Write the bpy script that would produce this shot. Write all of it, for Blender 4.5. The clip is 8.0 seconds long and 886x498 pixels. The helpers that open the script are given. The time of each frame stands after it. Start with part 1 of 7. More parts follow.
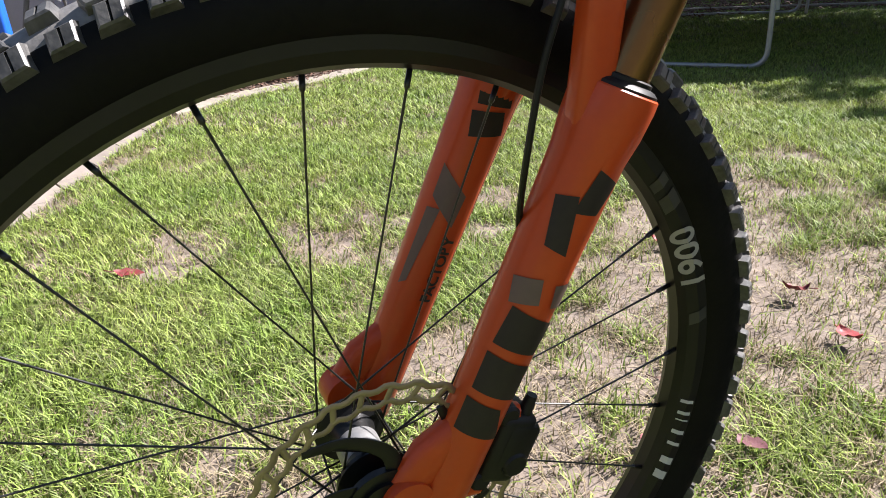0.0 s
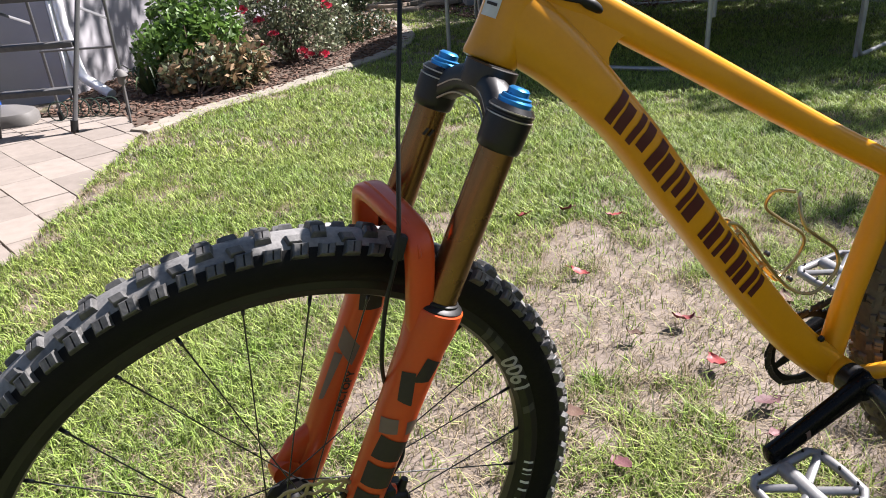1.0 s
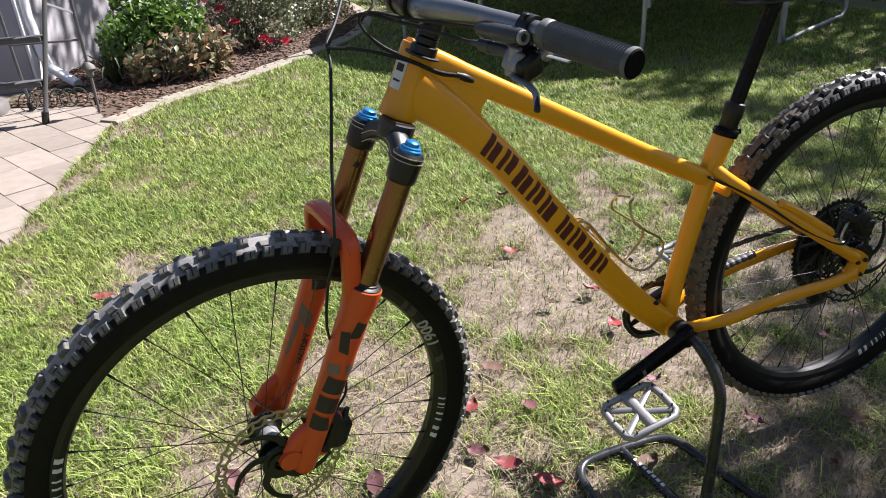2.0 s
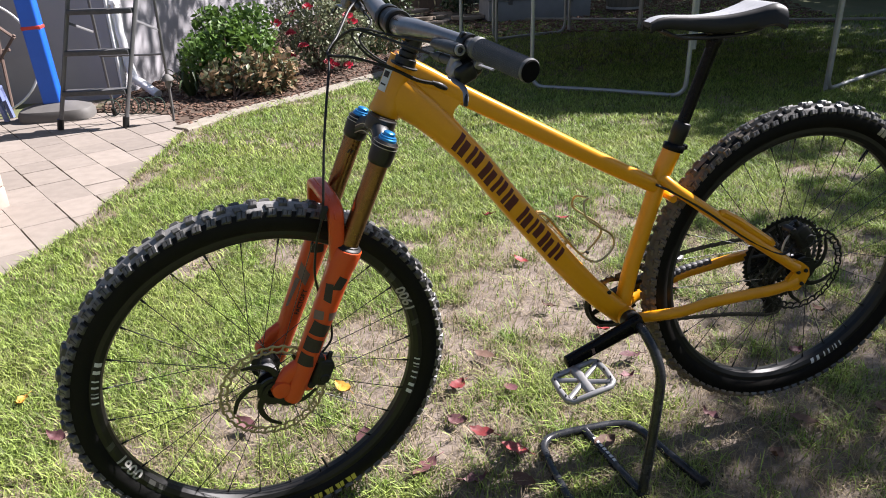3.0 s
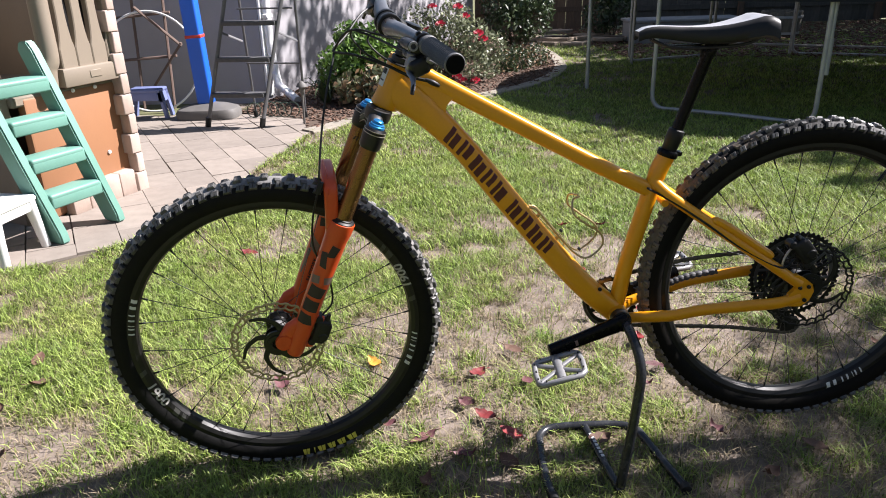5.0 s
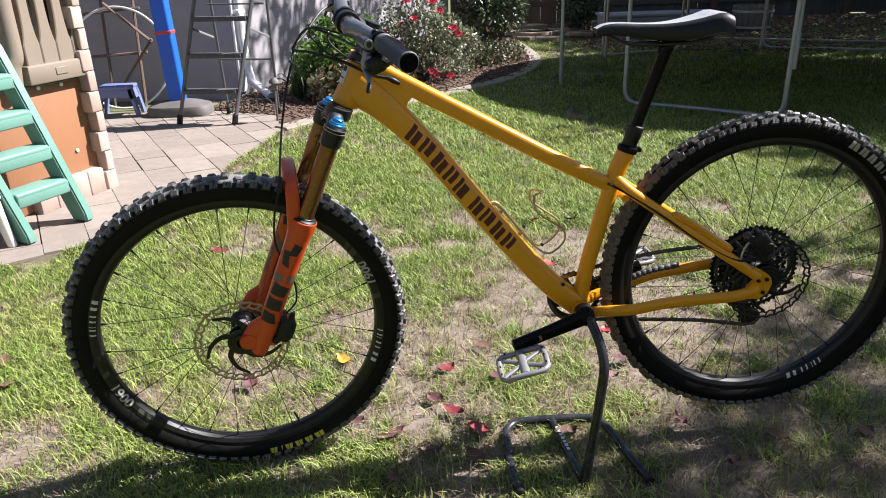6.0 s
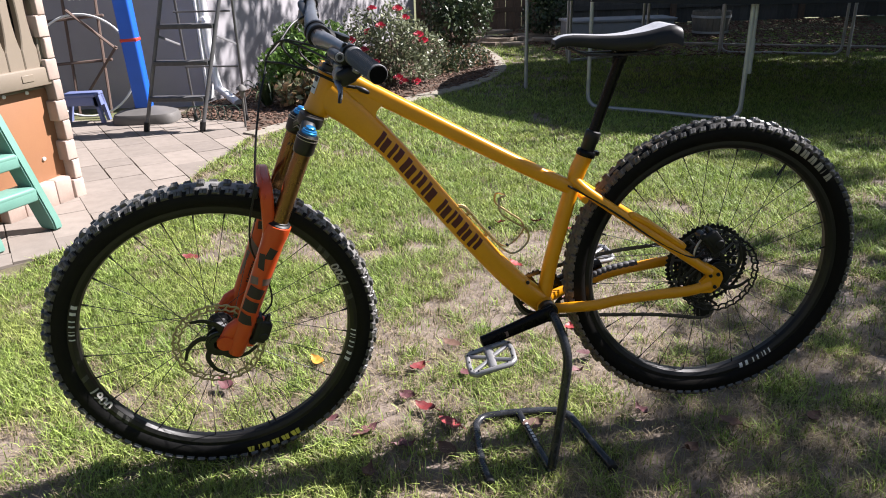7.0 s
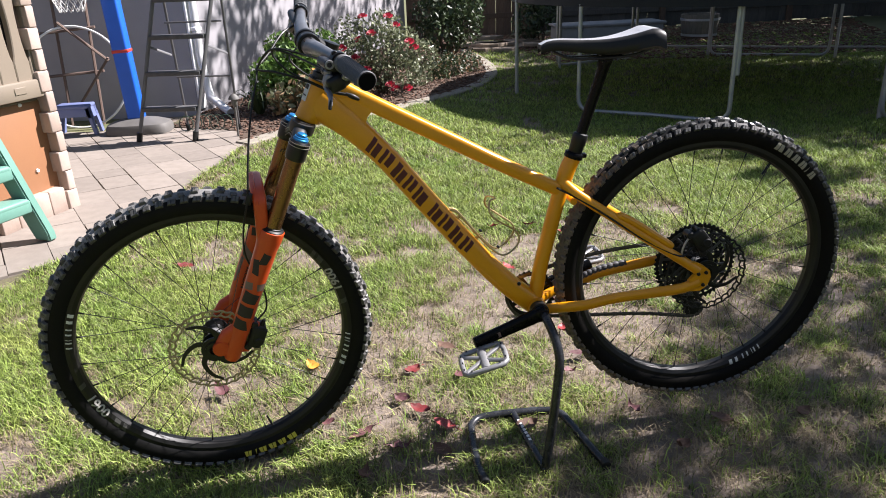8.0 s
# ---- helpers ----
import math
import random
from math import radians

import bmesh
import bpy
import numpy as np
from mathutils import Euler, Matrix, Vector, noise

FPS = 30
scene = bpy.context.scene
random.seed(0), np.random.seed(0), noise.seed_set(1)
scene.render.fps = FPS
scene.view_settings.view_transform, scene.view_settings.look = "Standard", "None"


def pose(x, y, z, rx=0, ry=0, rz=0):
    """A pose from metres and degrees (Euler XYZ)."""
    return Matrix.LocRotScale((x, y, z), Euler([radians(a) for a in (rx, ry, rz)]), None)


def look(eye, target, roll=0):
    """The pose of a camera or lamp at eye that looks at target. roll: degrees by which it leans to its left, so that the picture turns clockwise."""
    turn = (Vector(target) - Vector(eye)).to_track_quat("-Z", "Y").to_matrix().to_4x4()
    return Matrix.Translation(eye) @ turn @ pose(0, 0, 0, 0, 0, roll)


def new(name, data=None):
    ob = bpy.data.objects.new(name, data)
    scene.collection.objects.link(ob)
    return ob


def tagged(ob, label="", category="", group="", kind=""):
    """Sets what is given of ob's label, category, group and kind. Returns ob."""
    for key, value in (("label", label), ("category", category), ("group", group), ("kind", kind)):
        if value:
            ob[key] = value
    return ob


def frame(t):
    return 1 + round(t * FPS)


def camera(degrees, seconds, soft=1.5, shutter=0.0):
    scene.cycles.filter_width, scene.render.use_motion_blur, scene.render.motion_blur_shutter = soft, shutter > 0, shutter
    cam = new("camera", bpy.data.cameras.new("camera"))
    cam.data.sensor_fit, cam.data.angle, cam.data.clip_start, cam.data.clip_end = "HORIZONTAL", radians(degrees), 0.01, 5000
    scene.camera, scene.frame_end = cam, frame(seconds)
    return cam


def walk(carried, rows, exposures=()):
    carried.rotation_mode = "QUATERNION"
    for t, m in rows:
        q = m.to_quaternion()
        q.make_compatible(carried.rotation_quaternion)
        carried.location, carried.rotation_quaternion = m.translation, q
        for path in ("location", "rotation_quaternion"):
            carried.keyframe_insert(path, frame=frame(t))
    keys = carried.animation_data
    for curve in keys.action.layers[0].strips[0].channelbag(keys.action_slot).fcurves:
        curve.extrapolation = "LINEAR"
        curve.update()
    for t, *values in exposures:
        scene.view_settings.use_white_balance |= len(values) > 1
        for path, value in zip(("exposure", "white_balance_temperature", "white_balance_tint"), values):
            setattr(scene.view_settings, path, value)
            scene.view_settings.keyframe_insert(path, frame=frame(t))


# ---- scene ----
cam = camera(63.0, 8.0, soft=1.0)
PATH = [
    (0, (-0.223, -0.5, 0.738), (0.216, 1.304, -0.005), -2.8),
    (0.5, (-0.195, -0.605, 0.888), (0.281, 1.171, 0.101), -3.4),
    (1, (-0.17, -0.712, 1.011), (0.318, 1.047, 0.193), -3.7),
    (1.5, (-0.197, -0.865, 1.106), (0.313, 0.873, 0.259), -4.4),
    (2, (-0.186, -1.016, 1.178), (0.374, 0.685, 0.289), -3.6),
    (2.2, (-0.164, -1.089, 1.195), (0.402, 0.611, 0.305), -3.3),
    (3.3, (-0.108, -1.362, 1.171), (0.276, 0.44, 0.394), -1.4),
    (3.5, (-0.101, -1.386, 1.159), (0.286, 0.417, 0.385), -1.4),
    (4, (0.006, -1.454, 1.151), (0.35, 0.364, 0.391), -0.9),
    (4.5, (0.128, -1.505, 1.159), (0.213, 0.348, 0.412), -1.6),
    (4.7, (0.154, -1.514, 1.159), (0.178, 0.344, 0.419), -1.6),
    (5.8, (0.223, -1.518, 1.165), (0.27, 0.333, 0.411), -2.0),
    (6, (0.221, -1.521, 1.165), (0.3, 0.329, 0.409), -1.6),
    (6.5, (0.219, -1.546, 1.175), (0.349, 0.301, 0.419), -1.4),
    (7, (0.217, -1.591, 1.186), (0.381, 0.257, 0.439), -1.5),
    (7.5, (0.222, -1.616, 1.19), (0.4, 0.236, 0.455), -2.0),
    (8, (0.222, -1.617, 1.188), (0.401, 0.236, 0.456), -2.3),
]
walk(cam, [(t, look(eye, target, roll)) for t, eye, target, roll in PATH],
     exposures=[(0, 1.58), (1.5, 1.52), (3.5, 1.42), (8, 1.38)])

# ---------------------------------------------------------------- light
SUN_ELEV, SUN_AZ = radians(45.0), radians(12.0)
SUN = Vector((math.cos(SUN_ELEV) * math.cos(SUN_AZ), math.cos(SUN_ELEV) * math.sin(SUN_AZ), math.sin(SUN_ELEV)))
world = bpy.data.worlds.new("sky")
scene.world = world
world.use_nodes = True
wn = world.node_tree.nodes
sky = wn.new("ShaderNodeTexSky")
sky.sky_type, sky.sun_disc = "NISHITA", False
sky.sun_elevation, sky.sun_rotation = SUN_ELEV, math.pi / 2 - SUN_AZ
world.node_tree.links.new(sky.outputs[0], wn["Background"].inputs[0])
wn["Background"].inputs[1].default_value = 0.05
sun = new("sun", bpy.data.lights.new("sun", "SUN"))
sun.data.energy, sun.data.angle, sun.data.color = 5.7, radians(0.53), (1.0, 0.94, 0.95)
sun.matrix_basis = look(SUN * 30, (0, 0, 0))

# ---------------------------------------------------------------- materials


def material(name, base, rough=0.6, metal=0.0, second=None, scale=30.0, fine=220.0, bump=0.0, spread=0.5, coat=0.0,
             island=0.0, objrand=0.0, spec=0.5, transmission=0.0, bump_scale=None, stretch=(1, 1, 1)):
    """A surface with two scales of variation, optional relief and per-piece variation."""
    m = bpy.data.materials.new(name)
    m.use_nodes = True
    nt = m.node_tree
    n, link = nt.nodes, nt.links.new
    b = n["Principled BSDF"]
    b.inputs["Roughness"].default_value, b.inputs["Metallic"].default_value = rough, metal
    b.inputs["Specular IOR Level"].default_value = spec
    b.inputs["Coat Weight"].default_value = coat
    b.inputs["Coat Roughness"].default_value = 0.08
    second = second or tuple(c * 0.72 for c in base)
    co = n.new("ShaderNodeTexCoord")
    mp = n.new("ShaderNodeMapping")
    mp.inputs["Scale"].default_value = stretch
    link(co.outputs["Object"], mp.inputs["Vector"])
    n1, n2 = n.new("ShaderNodeTexNoise"), n.new("ShaderNodeTexNoise")
    n1.inputs["Scale"].default_value, n2.inputs["Scale"].default_value = scale, fine
    n1.inputs["Detail"].default_value, n2.inputs["Detail"].default_value = 4.0, 2.0
    for q in (n1, n2):
        link(mp.outputs[0], q.inputs["Vector"])
    mix = n.new("ShaderNodeMix")
    mix.data_type = "FLOAT"
    mix.inputs[0].default_value = 0.35
    link(n1.outputs["Fac"], mix.inputs[2])
    link(n2.outputs["Fac"], mix.inputs[3])
    ramp = n.new("ShaderNodeMapRange")
    ramp.inputs["From Min"].default_value, ramp.inputs["From Max"].default_value = 0.5 - spread * 0.5, 0.5 + spread * 0.5
    link(mix.outputs[0], ramp.inputs["Value"])
    col = n.new("ShaderNodeMix")
    col.data_type = "RGBA"
    col.inputs[6].default_value, col.inputs[7].default_value = (*base, 1), (*second, 1)
    link(ramp.outputs[0], col.inputs[0])
    out = col.outputs[2]
    if island or objrand:
        if island:
            g = n.new("ShaderNodeNewGeometry")
            src, amount = g.outputs["Random Per Island"], island
        else:
            g = n.new("ShaderNodeObjectInfo")
            src, amount = g.outputs["Random"], objrand
        mr = n.new("ShaderNodeMapRange")
        mr.inputs["To Min"].default_value, mr.inputs["To Max"].default_value = 1.0 - amount, 1.0 + amount * 0.6
        link(src, mr.inputs["Value"])
        hs = n.new("ShaderNodeHueSaturation")
        link(mr.outputs[0], hs.inputs["Value"])
        link(out, hs.inputs["Color"])
        out = hs.outputs[0]
    link(out, b.inputs["Base Color"])
    rr = n.new("ShaderNodeMapRange")
    rr.inputs["To Min"].default_value, rr.inputs["To Max"].default_value = max(0.03, rough - 0.1), min(1.0, rough + 0.12)
    link(n1.outputs["Fac"], rr.inputs["Value"])
    link(rr.outputs[0], b.inputs["Roughness"])
    if bump:
        bp = n.new("ShaderNodeBump")
        bp.inputs["Strength"].default_value, bp.inputs["Distance"].default_value = bump, 0.004
        if bump_scale:
            n3 = n.new("ShaderNodeTexNoise")
            n3.inputs["Scale"].default_value, n3.inputs["Detail"].default_value = bump_scale, 5.0
            link(mp.outputs[0], n3.inputs["Vector"])
            link(n3.outputs["Fac"], bp.inputs["Height"])
        else:
            link(mix.outputs[0], bp.inputs["Height"])
        link(bp.outputs[0], b.inputs["Normal"])
    if transmission:
        tr = n.new("ShaderNodeBsdfTranslucent")
        link(out, tr.inputs["Color"])
        ms = n.new("ShaderNodeMixShader")
        ms.inputs[0].default_value = transmission
        link(b.outputs[0], ms.inputs[1])
        link(tr.outputs[0], ms.inputs[2])
        link(ms.outputs[0], n["Material Output"].inputs["Surface"])
    return m


YELLOW = material("golden_yellow_paint", (0.68, 0.292, 0.004), 0.30, second=(0.60, 0.25, 0.004), scale=9, coat=0.25, spec=0.35, bump=0.015)
ORANGE = material("orange_paint", (0.58, 0.068, 0.010), 0.36, second=(0.50, 0.057, 0.009), scale=14, coat=0.2, spec=0.35, bump=0.03)
BRONZE = material("bronze_anodised_tube", (0.215, 0.115, 0.045), 0.26, metal=0.85, second=(0.17, 0.09, 0.034), scale=20)
# sun glint on knobs and crown is put into the paler colours, beside dust
KNOB = material("dusty_glinting_knob_rubber", (0.018, 0.018, 0.0178), 0.40, spec=0.5, second=(0.12, 0.117, 0.11), scale=60, fine=300, bump=0.2, spread=0.5)
DUST_SHEEN_RUBBER = material("dusty_sheen_tread_rubber", (0.075, 0.074, 0.071), 0.5, spec=0.4, second=(0.27, 0.262, 0.25), scale=24, fine=260, bump=0.25, spread=0.5)
MUD_CROWN = material("muddy_tread_rubber", (0.050, 0.042, 0.034), 0.65, spec=0.3, second=(0.17, 0.135, 0.10), scale=11, fine=120, bump=0.4, spread=0.5)
DECAL_INK = material("black_print", (0.012, 0.010, 0.010), 0.5, second=(0.02, 0.016, 0.015), scale=50)
CROWN_MAT = material("dark_cast_crown", (0.008, 0.008, 0.0085), 0.42, metal=0.1, second=(0.022, 0.022, 0.023), scale=45)
LEVER_GREY = material("dark_grey_lever_alloy", (0.045, 0.046, 0.05), 0.42, metal=0.3, second=(0.025, 0.026, 0.028), scale=45)
RUBBER = material("black_rubber", (0.0045, 0.0045, 0.0046), 0.5, spec=0.10, second=(0.010, 0.0098, 0.0095), scale=22, fine=160, bump=0.25, spread=0.6)
MUD_KNOB = material("muddy_knob_rubber", (0.05, 0.042, 0.033), 0.65, spec=0.3, second=(0.20, 0.158, 0.115), scale=9, fine=90, bump=0.4, spread=0.5)
RIM_BAR = material("dim_rim_decal", (0.05, 0.05, 0.045), 0.5, second=(0.035, 0.035, 0.03), scale=50)
MUDDY = material("rubber_with_dried_mud", (0.0030, 0.0029, 0.0028), 0.6, spec=0.10, second=(0.008, 0.007, 0.0055), scale=12, fine=90, bump=0.4, spread=0.5)
RIM_BLACK = material("satin_black_alloy", (0.006, 0.006, 0.006), 0.38, spec=0.35, second=(0.011, 0.0105, 0.010), scale=30)
BLACK = material("black_anodised_metal", (0.005, 0.005, 0.0055), 0.33, spec=0.35, second=(0.010, 0.010, 0.010), scale=40)
BLACK_PLASTIC = material("black_plastic", (0.006, 0.006, 0.0065), 0.46, spec=0.3, second=(0.011, 0.011, 0.011), scale=40, bump=0.05)
BAR_GREY = material("grey_polished_bar", (0.24, 0.24, 0.25), 0.32, metal=0.7, second=(0.16, 0.16, 0.17), scale=35)
GREY_METAL = material("grey_anodised_metal", (0.11, 0.11, 0.115), 0.38, metal=0.6, second=(0.075, 0.075, 0.08), scale=35)
STEEL = material("brushed_steel", (0.42, 0.40, 0.36), 0.35, metal=0.9, second=(0.32, 0.29, 0.24), scale=60)
ROTOR_STEEL = material("worn_rotor_steel", (0.36, 0.30, 0.21), 0.42, metal=0.7, second=(0.26, 0.21, 0.14), scale=60)
SPOKE_MAT = material("black_spoke_steel", (0.012, 0.012, 0.012), 0.3, metal=0.3, second=(0.05, 0.05, 0.05), scale=60)
BLUE_ANO = material("blue_anodised_knob", (0.03, 0.25, 0.55), 0.28, metal=0.6, second=(0.02, 0.18, 0.45), scale=60)
MAROON = material("maroon_decal", (0.075, 0.008, 0.010), 0.4, spec=0.3, second=(0.06, 0.007, 0.009), scale=40, coat=0.2)
DECAL_BLACK = material("dark_decal", (0.020, 0.016, 0.015), 0.5, spec=0.3, second=(0.035, 0.026, 0.022), scale=50)
RIM_GREY = material("pale_rim_decal", (0.40, 0.39, 0.36), 0.5, second=(0.28, 0.27, 0.25), scale=50)
DECAL_GREY = material("grey_decal", (0.16, 0.10, 0.085), 0.45, second=(0.12, 0.08, 0.07), scale=50)
DECAL_WHITE = material("white_decal", (0.62, 0.62, 0.60), 0.5, second=(0.5, 0.5, 0.48), scale=60)
DECAL_YELLOW = material("yellow_decal", (0.55, 0.50, 0.06), 0.55, second=(0.42, 0.38, 0.06), scale=60)
DECAL_TAN = material("tan_decal", (0.33, 0.30, 0.22), 0.55, second=(0.24, 0.22, 0.16), scale=60)
SILVER_PAINT = material("worn_silver_alloy", (0.30, 0.30, 0.30), 0.42, metal=0.45, second=(0.20, 0.20, 0.20), scale=45, bump=0.1)
SADDLE_MAT = material("grey_saddle_leather", (0.38, 0.38, 0.39), 0.30, second=(0.28, 0.28, 0.29), scale=35, fine=400, bump=0.1)
GUARD_MAT = material("ribbed_grey_guard_rubber", (0.065, 0.063, 0.065), 0.6, second=(0.04, 0.039, 0.04), scale=50, bump=0.15)
MATTE_CAP = material("matte_black_rubber_cap", (0.003, 0.003, 0.003), 0.8, spec=0.05, second=(0.005, 0.005, 0.005), scale=60)
GLOSS_BLACK = material("gloss_black_anodised", (0.002, 0.002, 0.0022), 0.20, spec=0.12, second=(0.005, 0.005, 0.005), scale=40)
# paler patches are scuffs, with the tubes' grey highlights painted into them
STAND_MAT = material("scuffed_black_highlit_stand_paint", (0.004, 0.0042, 0.005), 0.24, spec=0.4, second=(0.034, 0.036, 0.040), scale=26, fine=180, spread=0.45, bump=0.08)
LEVER_SILVER = material("dull_silver_lever", (0.24, 0.24, 0.26), 0.38, metal=0.5, second=(0.16, 0.16, 0.175), scale=45)
GRIP_MAT = material("black_grip_rubber", (0.065, 0.065, 0.067), 0.55, second=(0.105, 0.105, 0.107), scale=60)
CAGE_MAT = material("gold_wire", (0.42, 0.33, 0.16), 0.3, metal=0.8, second=(0.3, 0.24, 0.12), scale=60)
CHAIN_MAT = material("oily_chain_steel", (0.13, 0.125, 0.115), 0.4, metal=0.7, second=(0.06, 0.055, 0.05), scale=90)
SOIL = material("bare_soil_and_dry_thatch", (0.235, 0.190, 0.157), 0.95, second=(0.10, 0.078, 0.058), scale=14, fine=90, spread=0.4, bump=0.7, bump_scale=90)
# darker than bare soil: shade between the blades is put into the thatch colour
THATCH = material("thatch_with_blade_shade", (0.135, 0.115, 0.062), 0.95, second=(0.055, 0.048, 0.026), scale=9, fine=80, spread=0.4, bump=0.8, bump_scale=90)
FAR_LAWN = material("worn_lawn", (0.075, 0.105, 0.03), 0.95, second=(0.15, 0.13, 0.07), scale=2.5, fine=40, spread=0.45, bump=0.8, bump_scale=60)
MULCH_SOIL = material("dark_bed_soil", (0.09, 0.06, 0.04), 0.95, second=(0.05, 0.032, 0.022), scale=12, fine=90, bump=0.8)
MULCH = material("reddish_bark_mulch", (0.15, 0.085, 0.055), 0.9, second=(0.09, 0.05, 0.034), scale=30, island=0.45)
PAVER = material("tan_concrete_paver", (0.255, 0.219, 0.188), 0.85, second=(0.185, 0.157, 0.132), scale=16, fine=190, bump=0.35, objrand=0.16)
JOINT = material("paver_joint_sand", (0.15, 0.125, 0.10), 0.95, second=(0.06, 0.05, 0.04), scale=40, bump=0.5)
CONCRETE = material("weathered_concrete_edging", (0.27, 0.24, 0.195), 0.9, second=(0.18, 0.16, 0.13), scale=12, fine=150, bump=0.4)
STUCCO = material("pale_grey_stucco", (0.33, 0.32, 0.335), 0.9, second=(0.28, 0.27, 0.285), scale=5, fine=200, bump=0.3)
WHITE_TRIM = material("white_painted_trim", (0.74, 0.74, 0.74), 0.5, second=(0.66, 0.66, 0.66), scale=8, bump=0.05)
FENCE_WOOD = material("dark_weathered_fence_wood", (0.16, 0.10, 0.065), 0.85, second=(0.09, 0.06, 0.042), scale=9, fine=120, stretch=(6, 6, 1), bump=0.4, objrand=0.25)
GREY_WOOD = material("grey_weathered_wood", (0.10, 0.092, 0.083), 0.88, second=(0.06, 0.054, 0.048), scale=9, fine=120, stretch=(6, 6, 1), bump=0.4, objrand=0.25)
TRELLIS_WOOD = material("brown_trellis_wood", (0.15, 0.10, 0.08), 0.8, second=(0.10, 0.07, 0.055), scale=20, bump=0.2)
TAN_PLASTIC = material("tan_plastic", (0.23, 0.19, 0.145), 0.5, second=(0.195, 0.16, 0.122), scale=6, fine=160, bump=0.06)
ORANGE_PLASTIC = material("terracotta_plastic", (0.29, 0.140, 0.070), 0.5, second=(0.25, 0.118, 0.058), scale=5, fine=160, bump=0.06)
BRICK_PLASTIC = material("cream_moulded_brick_plastic", (0.41, 0.32, 0.27), 0.6, second=(0.33, 0.255, 0.215), scale=14, fine=90, bump=0.5, objrand=0.10)
GREEN_PLASTIC = material("faded_green_plastic", (0.110, 0.245, 0.195), 0.5, second=(0.135, 0.28, 0.23), scale=6, fine=140, bump=0.06)
WHITE_PLASTIC = material("white_plastic", (0.75, 0.75, 0.73), 0.4, second=(0.68, 0.68, 0.66), scale=8)
LILAC_PLASTIC = material("pale_blue_plastic", (0.15, 0.18, 0.34), 0.5, second=(0.12, 0.15, 0.29), scale=8)
BLUE_PAD = material("blue_vinyl_pad", (0.012, 0.12, 0.62), 0.42, second=(0.01, 0.10, 0.52), scale=10, bump=0.1)
RED_STRAP = material("red_strap", (0.55, 0.05, 0.03), 0.6, second=(0.45, 0.04, 0.03), scale=30)
DARK_PLASTIC = material("dark_grey_plastic_base", (0.085, 0.08, 0.075), 0.65, second=(0.125, 0.118, 0.11), scale=12, bump=0.1)
LADDER_METAL = material("grey_ladder_aluminium", (0.145, 0.145, 0.15), 0.5, metal=0.4, second=(0.10, 0.10, 0.105), scale=25)
LADDER_TREAD = material("black_ladder_tread", (0.035, 0.035, 0.037), 0.7, second=(0.09, 0.09, 0.09), scale=40, bump=0.3)
GALVANISED = material("galvanised_steel_tube", (0.40, 0.41, 0.41), 0.48, metal=0.45, second=(0.30, 0.31, 0.31), scale=15)
MAT_BLACK = material("black_trampoline_fabric", (0.007, 0.0075, 0.008), 0.6, spec=0.2, second=(0.018, 0.019, 0.020), scale=8, bump=0.15)
BARREL_WOOD = material("grey_barrel_wood", (0.17, 0.15, 0.12), 0.85, second=(0.10, 0.09, 0.07), scale=9, stretch=(5, 5, 1), bump=0.3)
GREY_BOX = material("grey_box_plastic", (0.24, 0.245, 0.25), 0.7, second=(0.18, 0.185, 0.19), scale=8, bump=0.1)
FLAGSTONE = material("tan_flagstone", (0.30, 0.24, 0.18), 0.9, second=(0.20, 0.16, 0.12), scale=14, bump=0.5, objrand=0.2)
BARK = material("brown_bark", (0.13, 0.09, 0.06), 0.9, second=(0.07, 0.05, 0.035), scale=20, fine=120, bump=0.8)
TREE_LEAF = material("green_tree_leaf", (0.055, 0.11, 0.022), 0.5, second=(0.09, 0.13, 0.03), scale=3, island=0.4, transmission=0.25)
SHRUB_LEAF = material("bright_green_shrub_leaf", (0.075, 0.165, 0.028), 0.45, second=(0.15, 0.235, 0.05), scale=6, island=0.5, transmission=0.3)
ROSE_LEAF = material("grey_green_rose_leaf", (0.13, 0.16, 0.08), 0.45, second=(0.22, 0.23, 0.14), scale=6, island=0.55, transmission=0.22)
DARK_LEAF = material("dark_green_leaf", (0.035, 0.06, 0.022), 0.45, second=(0.055, 0.08, 0.03), scale=6, island=0.5, transmission=0.15)
DRY_LEAF = material("dry_brown_shrub_leaf", (0.34, 0.23, 0.13), 0.8, second=(0.24, 0.16, 0.09), scale=8, island=0.4, transmission=0.2)
PETAL = material("crimson_petal", (0.52, 0.03, 0.065), 0.5, second=(0.40, 0.018, 0.04), scale=30, transmission=0.2)
GRASS = material("lawn_grass", (0.185, 0.292, 0.045), 0.6, second=(0.34, 0.40, 0.10), scale=2.2, fine=15, spread=0.35, island=0.8, transmission=0.3)
STRAW = material("dry_straw_grass", (0.36, 0.295, 0.185), 0.8, second=(0.23, 0.18, 0.11), scale=3, fine=20, island=0.4, transmission=0.2)
LEAF_RED = material("fallen_red_leaf", (0.24, 0.020, 0.020), 0.55, second=(0.14, 0.02, 0.02), scale=60, objrand=0.35, bump=0.3)
LEAF_PURPLE = material("fallen_mauve_leaf", (0.135, 0.050, 0.056), 0.65, second=(0.085, 0.030, 0.032), scale=60, objrand=0.35, bump=0.3)
LEAF_BROWN = material("fallen_brown_leaf", (0.16, 0.085, 0.05), 0.75, second=(0.10, 0.05, 0.035), scale=60, objrand=0.35, bump=0.3)
LEAF_YELLOW = material("fallen_yellow_leaf", (0.55, 0.26, 0.025), 0.55, second=(0.46, 0.24, 0.04), scale=60, bump=0.3)
HOSE_GREEN = material("dark_green_wire", (0.03, 0.06, 0.04), 0.5, second=(0.02, 0.04, 0.03), scale=40)

# ---------------------------------------------------------------- building tools
WORLD_OF = {}


